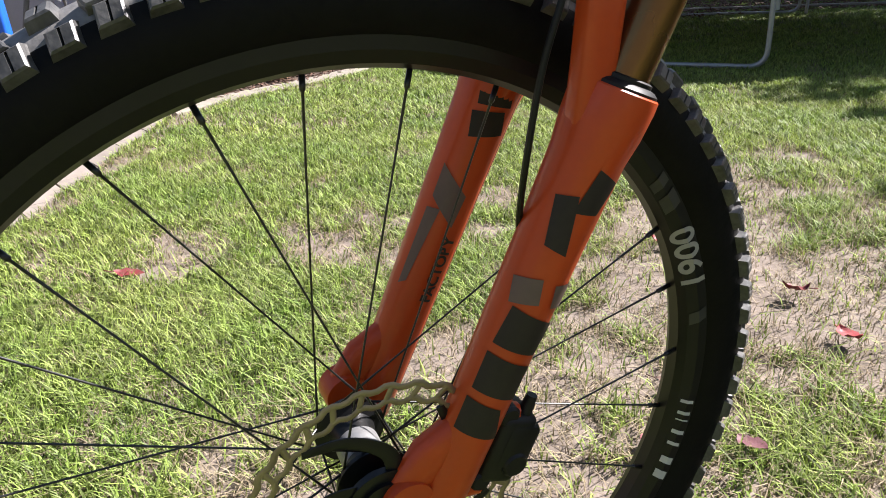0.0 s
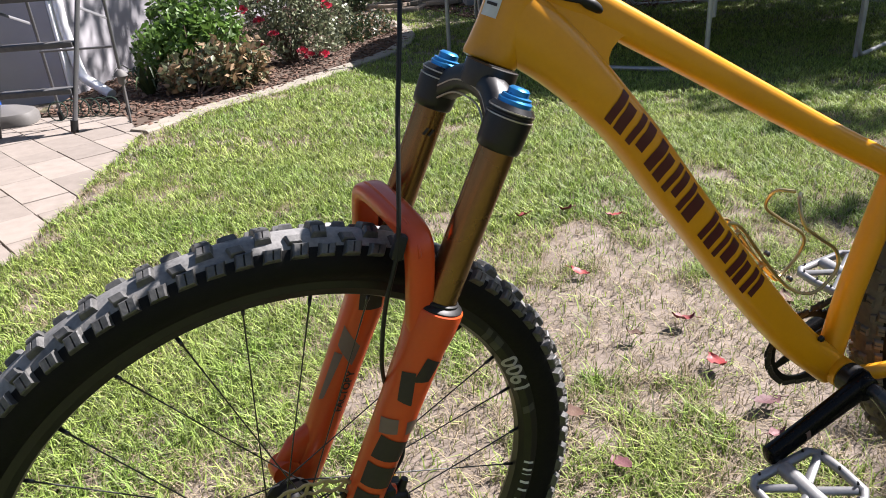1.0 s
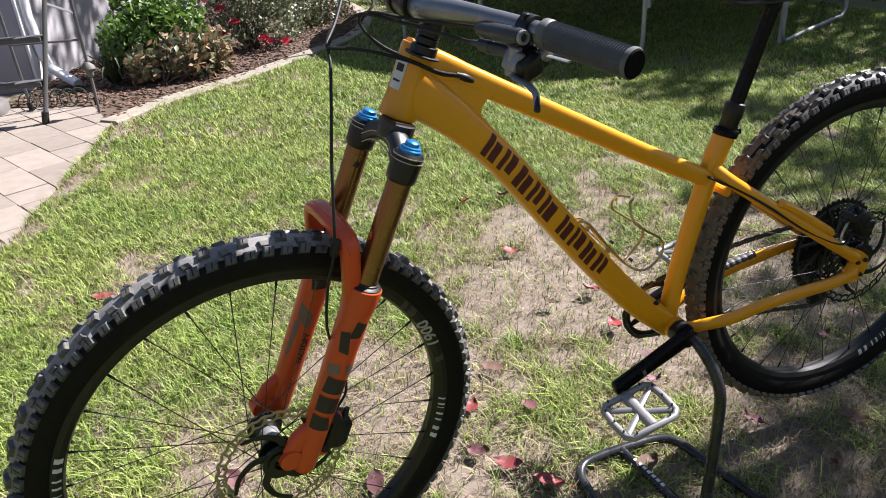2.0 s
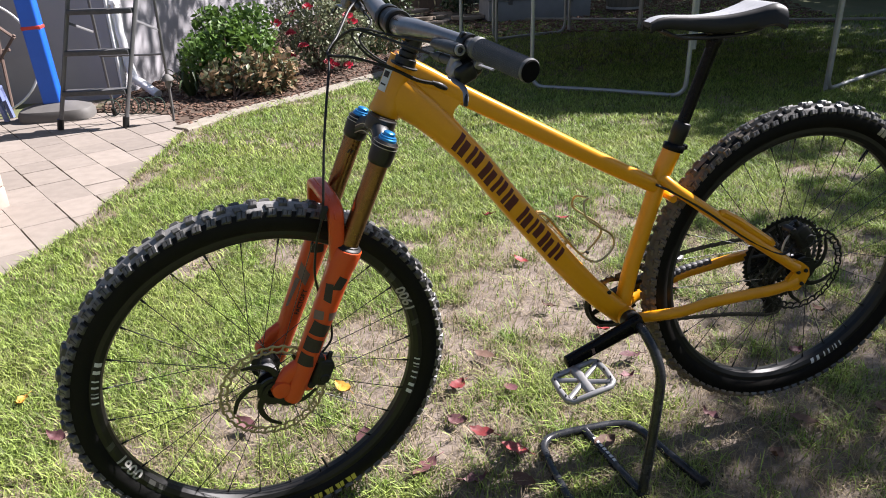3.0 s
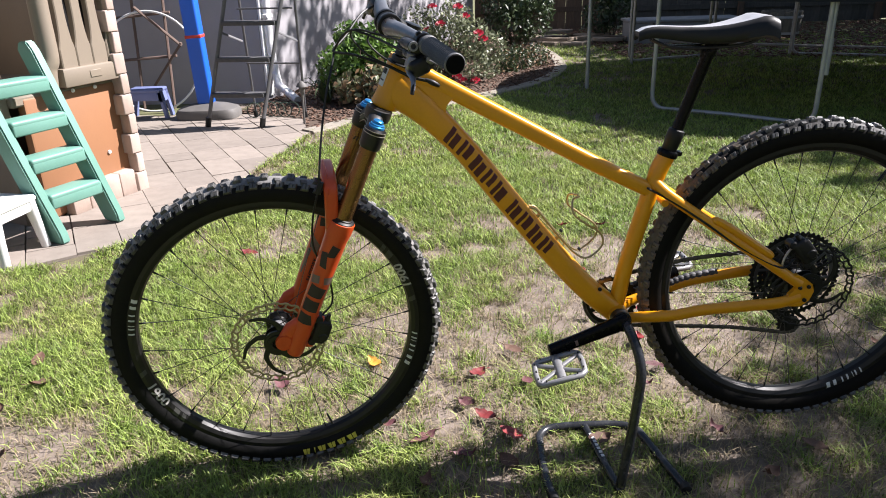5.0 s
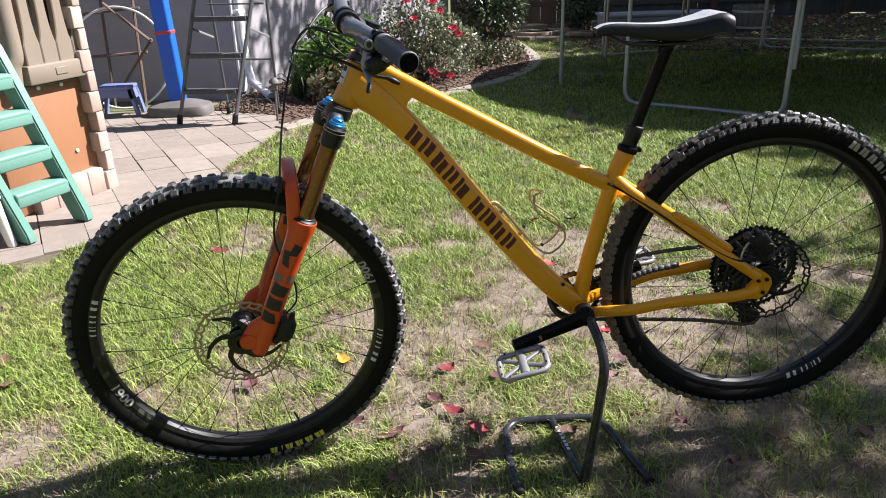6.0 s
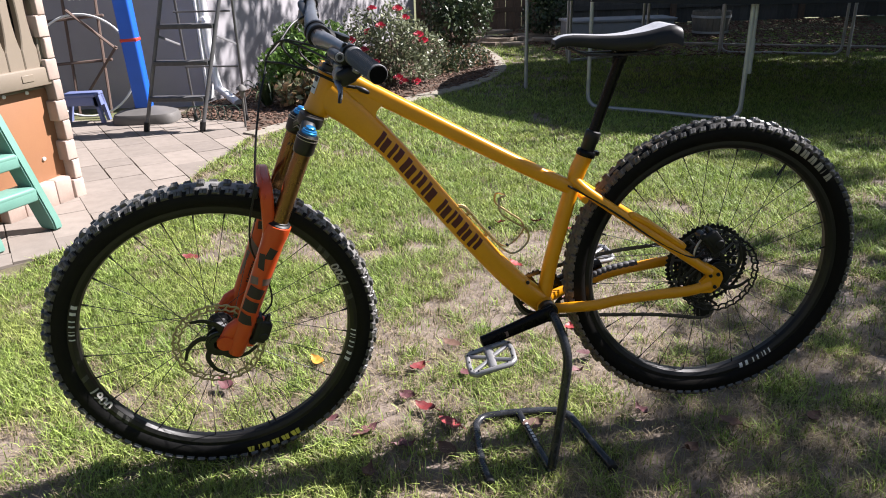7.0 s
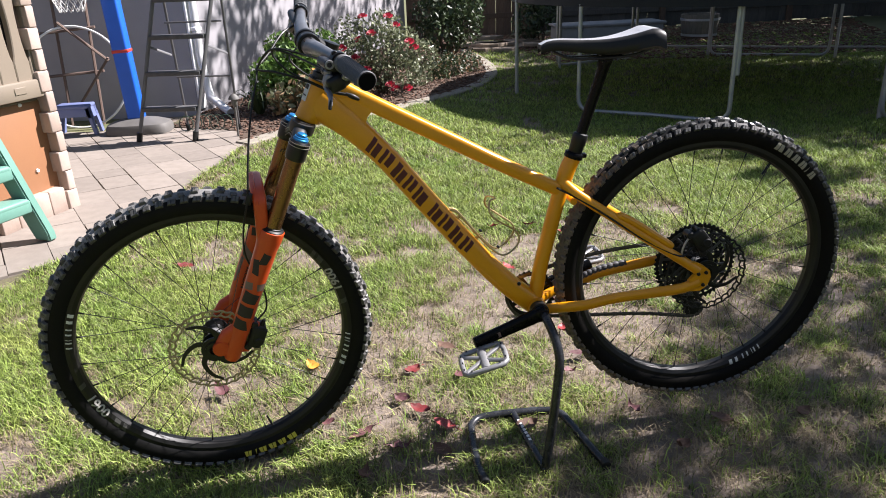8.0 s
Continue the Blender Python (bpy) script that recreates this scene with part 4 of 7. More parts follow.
# ---- fork
fork = holder("fork", bike, STEER @ V(-0.05, 0, 0.6), "orange suspension fork with bronze upper tubes")
for s in (-1, 1):
    y = s * 0.066
    bm = bmesh.new()
    cyl(bm, leg(0.655, y), leg(0.845, y), 0.018, seg=28)
    part("stanchion", bm, BRONZE, fork, "bronze coated upper tube", move=STEER)
    bm = bmesh.new()
    a, b = leg(0.822, y), leg(0.866, y)
    lathe(bm, [(0.0195, 0), (0.0215, 0.002), (0.0222, 0.009), (0.0228, 0.029), (0.0228, 0.033), (0.0215, 0.034), (0.0215, 0.036), (0.0225, 0.037), (0.0225, 0.040), (0.019, 0.044), (0.012, 0.0445)], a, b - a, 28)
    part("crown_sleeve", bm, BLACK, fork, "black crown sleeve with a grooved top", move=STEER)
    for r0, h0 in ((0.0230, 0.0325), (0.0227, 0.0390)):
        bm = bmesh.new()
        lathe(bm, [(r0 - 0.001, h0 - 0.0009), (r0 + 0.0002, h0 - 0.0006), (r0 + 0.0002, h0 + 0.0006), (r0 - 0.001, h0 + 0.0009)], a, b - a, 32, closed=True)
        part("sleeve_ring", bm, STEEL, fork, "bright worn edge ring", move=STEER)
    bm = bmesh.new()
    d = (b - a).normalized()
    lathe(bm, [(0.0165, 0.043), (0.0165, 0.048), (0.0145, 0.050), (0.0145, 0.052), (0.0105, 0.053), (0.0105, 0.058), (0.008, 0.060)], a, d, 24)
    part("top_cap", bm, BLUE_ANO, fork, "blue anodised adjuster cap", move=STEER)
    bm = bmesh.new()
    lathe(bm, [(0.0185, 0), (0.0262, 0.0), (0.0262, 0.0030), (0.0236, 0.0050), (0.0205, 0.0060), (0.0205, 0.0085), (0.0185, 0.0095)], leg(0.6668, y), d, 32, closed=True)
    part("wiper_seal", bm, BLACK_PLASTIC, fork, "black wiper seal", move=STEER)
# crown: a hollow-backed bridge from sleeve to sleeve with worn bright edges
bm = bmesh.new()
ridge = [leg(0.840, -0.062) + V(0.000, 0, 0), leg(0.850, -0.046) + V(0.002, 0, 0), leg(0.862, -0.020) + V(0.004, 0, 0), leg(0.862, 0.020) + V(0.004, 0, 0), leg(0.850, 0.046) + V(0.002, 0, 0), leg(0.840, 0.062)]
cr_pts = spline(ridge, 5)
tube(bm, cr_pts, 0.0145, 14, up=tuple(STEER_AXIS), flat=1.05, square=0.7)
lathe(bm, [(0.0255, -0.030), (0.0275, -0.022), (0.0275, -0.007), (0.026, -0.0065)], HEAD, STEER_AXIS, 28)
crown = part("crown", bm, CROWN_MAT, fork, "dark grey cast fork crown", move=STEER)
for dz, dx in ((0.0128, -0.0110), (-0.0122, -0.0125), (0.002, -0.0156)):
    bm = bmesh.new()
    tube(bm, [p + STEER_AXIS * dz + V(dx, 0, 0) for p in cr_pts[2:-2]], 0.0011, 6)
    part("crown_edge", bm, STEEL, crown, "bright worn casting edge", move=STEER)
# lowers: two tapered legs, arch and dropouts in one casting
bm = bmesh.new()
LDIR = (leg(0.7, 0) - leg(0.4, 0)).normalized()
for s in (-1, 1):
    y = s * 0.066
    a = leg(0.352, y)
    h = (0.668 - 0.352) / LDIR.z
    lathe(bm, [(0.010, 0.0), (0.0165, 0.002), (0.0195, 0.010), (0.0208, 0.05), (0.0220, 0.14), (0.0234, 0.24), (0.0250, h - 0.045), (0.0276, h - 0.026), (0.0284, h - 0.008), (0.0281, h - 0.001), (0.0270, h), (0.019, h - 0.001)], a, LDIR, 32)
    # axle lug ahead of the leg
    fwd = V(-LDIR.z, 0, LDIR.x)
    tube(bm, [leg(0.435, y) + fwd * 0.004, leg(0.41, y) + fwd * 0.022, V(FRONT.x, y, FRONT.z) + V(0.004, 0, 0.006)], [(0.013, 0.016), (0.012, 0.020), (0.010, 0.018)], 12, up=(0, 1, 0))
    lathe(bm, [(0.010, -0.013), (0.0185, -0.012), (0.0195, -0.008), (0.0195, 0.010), (0.017, 0.012)], V(FRONT.x, y, FRONT.z), (0, 1, 0), 24)
# caliper mount behind the near leg
tube(bm, [leg(0.440, -0.065) + V(0.012, 0, 0), leg(0.438, -0.067) + V(0.038, 0, -0.008)], [0.011, 0.0075], 10)
tube(bm, [leg(0.376, -0.065) + V(0.010, 0, 0), leg(0.376, -0.067) + V(0.034, 0, -0.006)], [0.010, 0.0075], 10)
fwd = V(-LDIR.z, 0, LDIR.x)
ARCH = ((-0.046, -0.068, 0.600), (-0.043, -0.068, 0.650), (-0.039, -0.067, 0.692), (-0.036, -0.0655, 0.730), (-0.035, -0.059, 0.747), (-0.035, -0.042, 0.754), (-0.035, -0.016, 0.756))
arch = spline([V(*p) for p in ARCH] + [V(p[0], -p[1], p[2]) for p in ARCH[::-1]], 5)
nA = len(arch)
tube(bm, arch, [(0.0128 + 0.0022 * math.sin(math.pi * i / (nA - 1)), 0.0098) for i in range(nA)], 20, up=(-1, 0, 0.05), square=0.55)
lowers = part("fork_lower", bm, ORANGE, fork, "glossy orange fork lower casting with arch", move=STEER, angle=45)
# recess of the arch front
bm = bmesh.new()
tube(bm, [p + V(-0.004, 0, 0) + (V(0, 0, 0.0085) if abs(p.y) < 0.05 else V(0, math.copysign(0.0085, p.y), 0)) for p in arch[16:-16]], [(0.0022, 0.0035)] * len(arch[16:-16]), 8, up=(-1, 0, 0.05))
part("arch_rib", bm, ORANGE, lowers, "", move=STEER)


def on_leg(s, r_add=0.0009):
    """u metres down the leg from its top, v metres round it; v = 0 looks to the near side."""
    def place(u, v):
        z = 0.660 - u * LDIR.z
        s_up = (z - 0.352) / LDIR.z
        r = float(np.interp(s_up, (0.01, 0.05, 0.14, 0.24, 0.313, 0.332), (0.0195, 0.0208, 0.0220, 0.0234, 0.0250, 0.0280))) + r_add
        ph = v / 0.0235
        c = leg(z, s * 0.066)
        return STEER @ (c + V(0, -1, 0) * math.cos(ph) * r + V(LDIR.z, 0, -LDIR.x) * math.sin(ph) * r)
    return place


near, farleg = on_leg(-1), on_leg(1)
# plain dark shapes printed on the near leg
for name, corners, mt in (
        ("upper", [[(0.040, -0.006), (0.046, 0.012), (0.069, 0.006), (0.071, -0.011)]], DECAL_BLACK),
        ("upper", [[(0.064, -0.025), (0.060, -0.011), (0.100, -0.003), (0.097, -0.019)]], DECAL_BLACK),
        ("faded", [[(0.121, 0.000), (0.117, 0.022), (0.136, 0.024), (0.138, 0.004)]], DECAL_GREY),
        ("faded", [[(0.124, -0.030), (0.119, -0.010), (0.137, -0.006), (0.142, -0.026)]], DECAL_GREY),
        ("large", [[(0.143, -0.022), (0.150, 0.016), (0.175, 0.010), (0.173, -0.025)]], DECAL_BLACK),
        ("large", [[(0.180, -0.026), (0.184, 0.011), (0.212, 0.012), (0.210, -0.026)]], DECAL_BLACK),
        ("large", [[(0.217, -0.027), (0.220, 0.002), (0.246, 0.012), (0.244, -0.027)]], DECAL_BLACK)):
    bm = bmesh.new()
    for k, cs in enumerate(corners):
        patch(bm, cs, on_leg(-1, 0.0009 + 0.0005 * k), 12, 10)
    part("fork_decal", bm, mt, lowers, "dark printed patch" if mt is DECAL_BLACK else "faded grey printed patch")
# far leg: dark marks, a grey slanted field, a word and a thin line
bm = bmesh.new()
patch(bm, [(0.016, -0.022), (0.012, 0.002), (0.036, 0.008), (0.040, -0.018)], farleg, 6, 4)
patch(bm, [(0.046, -0.020), (0.040, 0.004), (0.058, 0.010), (0.066, -0.016)], farleg, 6, 4)
part("fork_decal", bm, DECAL_BLACK, lowers, "dark printed mark")
bm = bmesh.new()
patch(bm, [(0.092, -0.026), (0.112, 0.000), (0.140, -0.002), (0.120, -0.026)], farleg, 8, 6)
patch(bm, [(0.130, -0.0275), (0.128, -0.016), (0.195, -0.022), (0.200, -0.0285)], farleg, 8, 3)
part("fork_decal", bm, DECAL_GREY, lowers, "grey slanted printed field")
letters("FACTORY", 0.0135, lambda x, y: on_leg(1, 0.0014)(0.178 - x, -y + 0.001), DECAL_INK, lowers, "fork_word", "dark word FACTORY along the leg", bold=0.0005)
bm = bmesh.new()
patch(bm, [(0.02, 0.0135), (0.30, 0.0135), (0.30, 0.0148), (0.02, 0.0148)], farleg, 20, 1)
part("fork_line", bm, DECAL_BLACK, lowers, "thin dark pinstripe")
for s in (-1, 1):
    bm = bmesh.new()
    c = leg(0.828, s * 0.065)
    for k in (-1, 1):
        patch(bm, [(-0.004 + 0.003 * k, -0.004), (-0.001 + 0.003 * k, -0.004), (0.002 + 0.003 * k, 0.004), (-0.001 + 0.003 * k, 0.004)],
              lambda u, v, c=leg(0.800, s * 0.065): STEER @ (c + LDIR * v + (V(0, -1, 0) * math.cos(u / 0.018 - 0.2) + V(LDIR.z, 0, -LDIR.x) * math.sin(u / 0.018 - 0.2)) * 0.0184), 2, 2)
    part("tube_mark", bm, DECAL_INK, fork, "small dark printed mark")
# calipers
def caliper(place, parent, move, turn):
    """A compact two-piston disc caliper; place is its middle."""
    bm = bmesh.new()
    r = Matrix.Rotation(radians(turn), 3, "Y")
    box(bm, place, (0.034, 0.036, 0.062), r, 0.007, 3)
    box(bm, place + r @ V(0.006, -0.012, 0.004), (0.030, 0.016, 0.042), r, 0.006, 2)
    for dz in (-0.030, 0.030):
        q = place + r @ V(-0.012, 0.0, dz)
        cyl(bm, q + V(0, -0.016, 0), q + V(0, 0.014, 0), 0.009, seg=12, chamfer=0.002)
        cyl(bm, q + r @ V(-0.012, -0.004, 0), q + r @ V(0.020, -0.004, 0), 0.0055, seg=10)
    cyl(bm, place + r @ V(0.008, -0.022, -0.010), place + r @ V(0.008, -0.015, -0.010), 0.011, seg=16, chamfer=0.002)
    cyl(bm, place + r @ V(0.006, -0.008, 0.028), place + r @ V(0.006, -0.008, 0.046), 0.006, 0.0045, 10)
    return part("brake_caliper", bm, BLACK_PLASTIC, parent, "black disc brake caliper", move=move)


caliper(leg(0.402, -0.060) + V(0.044, 0, 0.0), fork, STEER, 24)

# ---- stem and bars (turned with the fork)
cock = holder("handlebar", bike, BARS @ V(0.118, 0, 1.06), "grey wide handlebar with black grips and levers")
bm = bmesh.new()
for k, (r, h0, h1) in enumerate(((0.0255, 0.104, 0.108), (0.0195, 0.108, 0.121), (0.0165, 0.122, 0.132), (0.0165, 0.133, 0.143))):
    lathe(bm, [(r - 0.002, h0), (r, h0 + 0.001), (r, h1 - 0.001), (r - 0.002, h1)], HEAD, STEER_AXIS, 28)
part("headset_spacer", bm, BLACK, bike, "black headset cap and spacers", move=BARS)
BAR = V(0.117, 0, 1.060)
bm = bmesh.new()
s0 = HEAD + STEER_AXIS * 0.143
s1 = HEAD + STEER_AXIS * 0.188
lathe(bm, [(0.014, 0), (0.0175, 0.001), (0.0175, 0.044), (0.014, 0.045)], s0, STEER_AXIS, 24)
tube(bm, [s0.lerp(s1, 0.5) + V(-0.008, 0, 0), BAR + V(0.012, 0, 0)], [(0.019, 0.021), (0.019, 0.023)], 16, up=tuple(STEER_AXIS))
for y0, y1 in ((-0.027, -0.012), (0.012, 0.027)):
    lathe(bm, [(0.0178, y0), (0.0235, y0), (0.0245, y0 + 0.002), (0.0245, y1 - 0.002), (0.0235, y1), (0.0178, y1)], BAR, (0, 1, 0), 28, closed=True)
lathe(bm, [(0.0178, -0.012), (0.0215, -0.012), (0.0215, 0.012), (0.0178, 0.012)], BAR, (0, 1, 0), 28, closed=True)
part("stem", bm, BLACK, cock, "black short stem with clamp rings", move=BARS)
half = [(0, 0, 0), (0, -0.045, 0), (0.004, -0.11, 0.010), (0.016, -0.19, 0.016), (0.030, -0.29, 0.017), (0.0424, -0.3806, 0.015)]
barpts = spline([BAR + V(x, -y, z) for x, y, z in half[:0:-1]] + [BAR + V(*h) for h in half], 6)
bm = bmesh.new()
tube(bm, barpts, [0.0175 if abs(p.y) < 0.06 else 0.0175 - 0.0062 * min(1, (abs(p.y) - 0.06) / 0.11) for p in barpts], 20)
part("bar", bm, BAR_GREY, cock, "grey riser bar", move=BARS)
bm = bmesh.new()
for u0 in (-0.050, -0.044, -0.039, -0.033):
    tube(bm, [BAR + V(-0.012, u0, 0.0132), BAR + V(0.004, u0, 0.0175)], 0.0012, 6)
part("bar_print", bm, DECAL_BLACK, cock, "dark bars printed beside the clamp", move=BARS)


def bar_at(y):
    for a, b in zip(barpts, barpts[1:]):
        if (a.y - y) * (b.y - y) <= 0:
            return a.lerp(b, (y - a.y) / ((b.y - a.y) or 1))
    return barpts[0] if y > 0 else barpts[-1]


for s in (-1, 1):
    bm = bmesh.new()
    g0, g1 = bar_at(s * 0.262), bar_at(s * 0.380)
    d = (g1 - g0).normalized()
    L = (g1 - g0).length
    lathe(bm, [(0.0115, -0.004), (0.0165, -0.003), (0.0168, 0.004), (0.0150, 0.006), (0.0150, L - 0.006), (0.0164, L - 0.005), (0.0166, L - 0.001), (0.0155, L)], g0, d, 32)
    a = d.orthogonal().normalized()
    b = d.cross(a)
    # raised ribs round the grip, cut across into short blocks
    for k in range(40):
        t = 2 * math.pi * k / 40
        o = (a * math.cos(t) + b * math.sin(t)) * 0.0153
        for j in range(30):
            q = g0 + d * (0.008 + j * (L - 0.014) / 30)
            tube(bm, [q + o, q + d * (L - 0.014) / 46 + o], 0.0010, 4)
    part("grip", bm, GRIP_MAT, cock, "grey-black knurled rubber grip", move=BARS)
    bm = bmesh.new()
    lathe(bm, [(0.0150, L - 0.001), (0.0152, L + 0.001), (0.0140, L + 0.0022), (0.004, L + 0.0022)], g0, d, 32)
    part("end_cap", bm, MATTE_CAP, cock, "black grip end cap", move=BARS)
    # brake lever: clamp band, master cylinder, reservoir block, pivot body, blade
    c = bar_at(s * 0.236)
    bm = bmesh.new()
    lathe(bm, [(0.0125, -0.008), (0.0160, -0.008), (0.0165, -0.006), (0.0165, 0.006), (0.0160, 0.008), (0.0125, 0.008)], c, d, 24, closed=True)
    cyl(bm, c + V(-0.006, -0.004, 0.013), c + V(-0.006, 0.004, 0.013), 0.006, seg=12, chamfer=0.001)
    box(bm, c + V(-0.012, 0, -0.010), (0.022, 0.020, 0.024), Matrix.Rotation(radians(20), 3, "Y"), 0.004, 2)
    box(bm, c + V(-0.006, s * 0.004, -0.026), (0.024, 0.030, 0.016), Matrix.Rotation(radians(-12), 3, "Y"), 0.004, 2)
    box(bm, c + V(-0.012, s * 0.010, -0.036), (0.034, 0.034, 0.030), Matrix.Rotation(radians(-20), 3, "Y"), 0.008, 3)
    cyl(bm, c + V(0.004, -s * 0.004, -0.030), c + V(0.004, s * 0.024, -0.030), 0.012, seg=18, chamfer=0.003)
    part("brake_lever_clamp", bm, BLACK, cock, "black brake lever clamp", move=BARS)
    bm = bmesh.new()
    m0, m1 = c + V(-0.020, s * 0.014, -0.002), c + V(-0.023, -s * 0.070, -0.012)
    lathe(bm, [(0.005, -0.001), (0.0092, 0.001), (0.0098, 0.010), (0.0098, 0.050), (0.0088, 0.058), (0.0088, 0.072), (0.0072, 0.080), (0.004, 0.086)], m0, m1 - m0, 18)
    part("master_cylinder", bm, LEVER_GREY, cock, "dark grey lever cylinder", move=BARS)
    bm = bmesh.new()
    lathe(bm, [(0.0048, -0.004), (0.0078, -0.004), (0.0082, -0.002), (0.0082, 0.000), (0.0048, 0.000)], m0, m1 - m0, 20, closed=True)
    part("bolt_ring", bm, SILVER_PAINT, cock, "bright ring round the lever bolt", move=BARS)
    bm = bmesh.new()
    box(bm, c + V(-0.024, s * 0.006, -0.030), (0.016, 0.026, 0.024), Matrix.Rotation(radians(24), 3, "Y"), 0.005, 2)
    cyl(bm, c + V(-0.022, s * 0.006, -0.014), c + V(-0.028, s * 0.006, -0.046), 0.0075, seg=16, chamfer=0.0015)
    part("lever_pivot", bm, LEVER_SILVER, cock, "silver lever pivot body", move=BARS)
    bm = bmesh.new()
    tube(bm, spline([c + V(-0.028, s * 0.006, -0.042), c + V(-0.030, s * 0.022, -0.045), c + V(-0.029, s * 0.040, -0.046), c + V(-0.031, s * 0.056, -0.051), c + V(-0.034, s * 0.063, -0.061)], 6), [(0.0022, 0.0050)] * 16 + [(0.0024, 0.0040)] * 9, 10, up=(0, 0, 1))
    blade = part("brake_blade", bm, LEVER_SILVER, cock, "silver brake lever blade", move=BARS)
    bm = bmesh.new()
    tube(bm, spline([c + V(-0.031, s * 0.057, -0.054), c + V(-0.0345, s * 0.064, -0.061), c + V(-0.036, s * 0.066, -0.067)], 4), [(0.0030, 0.0042)] * 4 + [(0.0034, 0.0046)] * 4 + [(0.002, 0.003)], 10, up=(1, 0, 0))
    part("blade_tip", bm, BLACK_PLASTIC, blade, "black lever tip", move=BARS)
    # barrel adjuster and thumb paddle under the bar
    bm = bmesh.new()
    e = c + V(-0.016, -s * 0.010, -0.026)
    e1 = c + V(-0.020, -s * 0.085, -0.034)
    lathe(bm, [(0.0075, 0), (0.0078, 0.030), (0.0066, 0.031), (0.0066, 0.036), (0.0078, 0.037), (0.0070, 0.058), (0.0045, 0.060), (0.0035, 0.074)], e, e1 - e, 16)
    part("barrel_adjuster", bm, LEVER_GREY, cock, "dark grey barrel adjuster", move=BARS)
    bm = bmesh.new()
    box(bm, c + V(0.006, s * 0.020, -0.024), (0.016, 0.016, 0.014), Matrix.Rotation(radians(30), 3, "Y"), 0.004, 2)
    tube(bm, spline([c + V(0.004, s * 0.024, -0.024), c + V(0.010, s * 0.036, -0.025), c + V(0.014, s * 0.054, -0.025)], 5), [(0.0015, 0.0038)] * 11, 8, up=(0, 0, 1))
    part("thumb_paddle", bm, LEVER_SILVER, cock, "bright steel thumb paddle", move=BARS)

# ---- cables and hoses
lev = bar_at(-0.236)
lev2 = bar_at(0.236)
hose_f = spline([BARS @ (lev + V(-0.020, 0.085, -0.034)), V(0.087, -0.090, 1.026), V(0.060, -0.072, 1.035), V(0.037, -0.057, 1.039), V(0.016, -0.036, 1.025), V(-0.002, -0.018, 0.999), V(-0.006, -0.035, 0.975), V(-0.018, -0.066, 0.925), V(-0.030, -0.086, 0.86), V(-0.038, -0.100, 0.80), V(-0.046, -0.107, 0.738), V(-0.062, -0.104, 0.68),
                 V(-0.070, -0.096, 0.62), V(-0.066, -0.072, 0.570), V(-0.056, -0.050, 0.525), V(-0.048, -0.040, 0.485), V(-0.050, -0.046, 0.450), V(-0.072, -0.058, 0.428)], 8)
for nm, pts, r, mt in (
        ("brake_hose", hose_f, 0.0023, BLACK_PLASTIC),
        ("dropper_cable", spline([BARS @ (lev + V(-0.023, 0.070, -0.012)), V(0.100, -0.092, 1.030), V(0.064, -0.074, 1.039), V(0.042, -0.058, 1.040), V(0.036, -0.050, 1.028), V(0.050, -0.048, 1.006), V(0.070, -0.047, 0.988), V(0.106, -0.041, 0.968), V(0.149, -0.031, 0.945), V(0.184, -0.0215, 0.934)], 8), 0.0021, BLACK_PLASTIC),
        ("brake_hose", spline([BARS @ (lev2 + V(-0.023, -0.070, -0.012)), V(0.048, 0.070, 1.060), V(0.018, 0.020, 1.022), V(-0.004, -0.014, 0.999), V(0.004, -0.024, 0.994), V(0.030, -0.036, 0.992), V(0.060, -0.042, 0.984), V(0.106, -0.041, 0.966), V(0.149, -0.028, 0.942), V(0.184, -0.022, 0.932)], 8), 0.0026, BLACK_PLASTIC),
        ("shift_cable", spline([BARS @ (lev2 + V(-0.020, -0.085, -0.034)), V(0.085, 0.060, 1.035), V(0.060, 0.045, 1.010), V(0.090, 0.040, 0.975), V(0.150, 0.026, 0.945)], 8), 0.0021, BLACK_PLASTIC),
        ("brake_hose", spline([V(0.650, -0.021, 0.690), V(0.700, -0.040, 0.664), V(0.765, -0.054, 0.622), V(0.86, -0.062, 0.556), V(0.945, -0.070, 0.512), V(0.975, -0.066, 0.528)], 8), 0.0026, BLACK_PLASTIC)):
    bm = bmesh.new()
    tube(bm, pts, r, 8)
    part(nm, bm, mt, bike, "thin black cable")
bm = bmesh.new()
box(bm, V(-0.044, -0.103, 0.738), (0.012, 0.012, 0.026), Matrix.Rotation(radians(20), 3, "Y"), 0.003, 2)
part("hose_guide", bm, BLACK_PLASTIC, fork, "black hose guide on the arch")

# ---- drivetrain
def crank(parent, s, tip):
    bm = bmesh.new()
    root = BB + V(0, s * 0.064, 0)
    end = V(tip[0], s * 0.088, tip[1])
    m = root.lerp(end, 0.5)
    tube(bm, spline([root + (root - end).normalized() * 0.014, root, root.lerp(end, 0.25), m, root.lerp(end, 0.8), end, end + (end - root).normalized() * 0.012], 4),
         [(0.009, 0.014)] + [(0.0105, 0.0205 - 0.0050 * min(1, i / 14)) for i in range(1, 24)] + [(0.007, 0.010)], 16, up=(0, 1, 0), square=0.7)
    cyl(bm, root + V(0, -s * 0.020, 0), root + V(0, s * 0.012, 0), 0.0185, seg=24, chamfer=0.002)
    part("crank_arm", bm, GLOSS_BLACK, parent, "black crank arm", angle=50)
    bm = bmesh.new()
    mm = root.lerp(end, 0.70) + V(0, s * 0.0096, 0)
    dd = (end - root).normalized()
    box(bm, mm, (0.014, 0.0016, 0.013), Matrix.Rotation(math.atan2(-dd.z, dd.x), 3, "Y"))
    part("crank_mark", bm, DECAL_GREY, parent, "grey printed block", smooth=False)
    return end


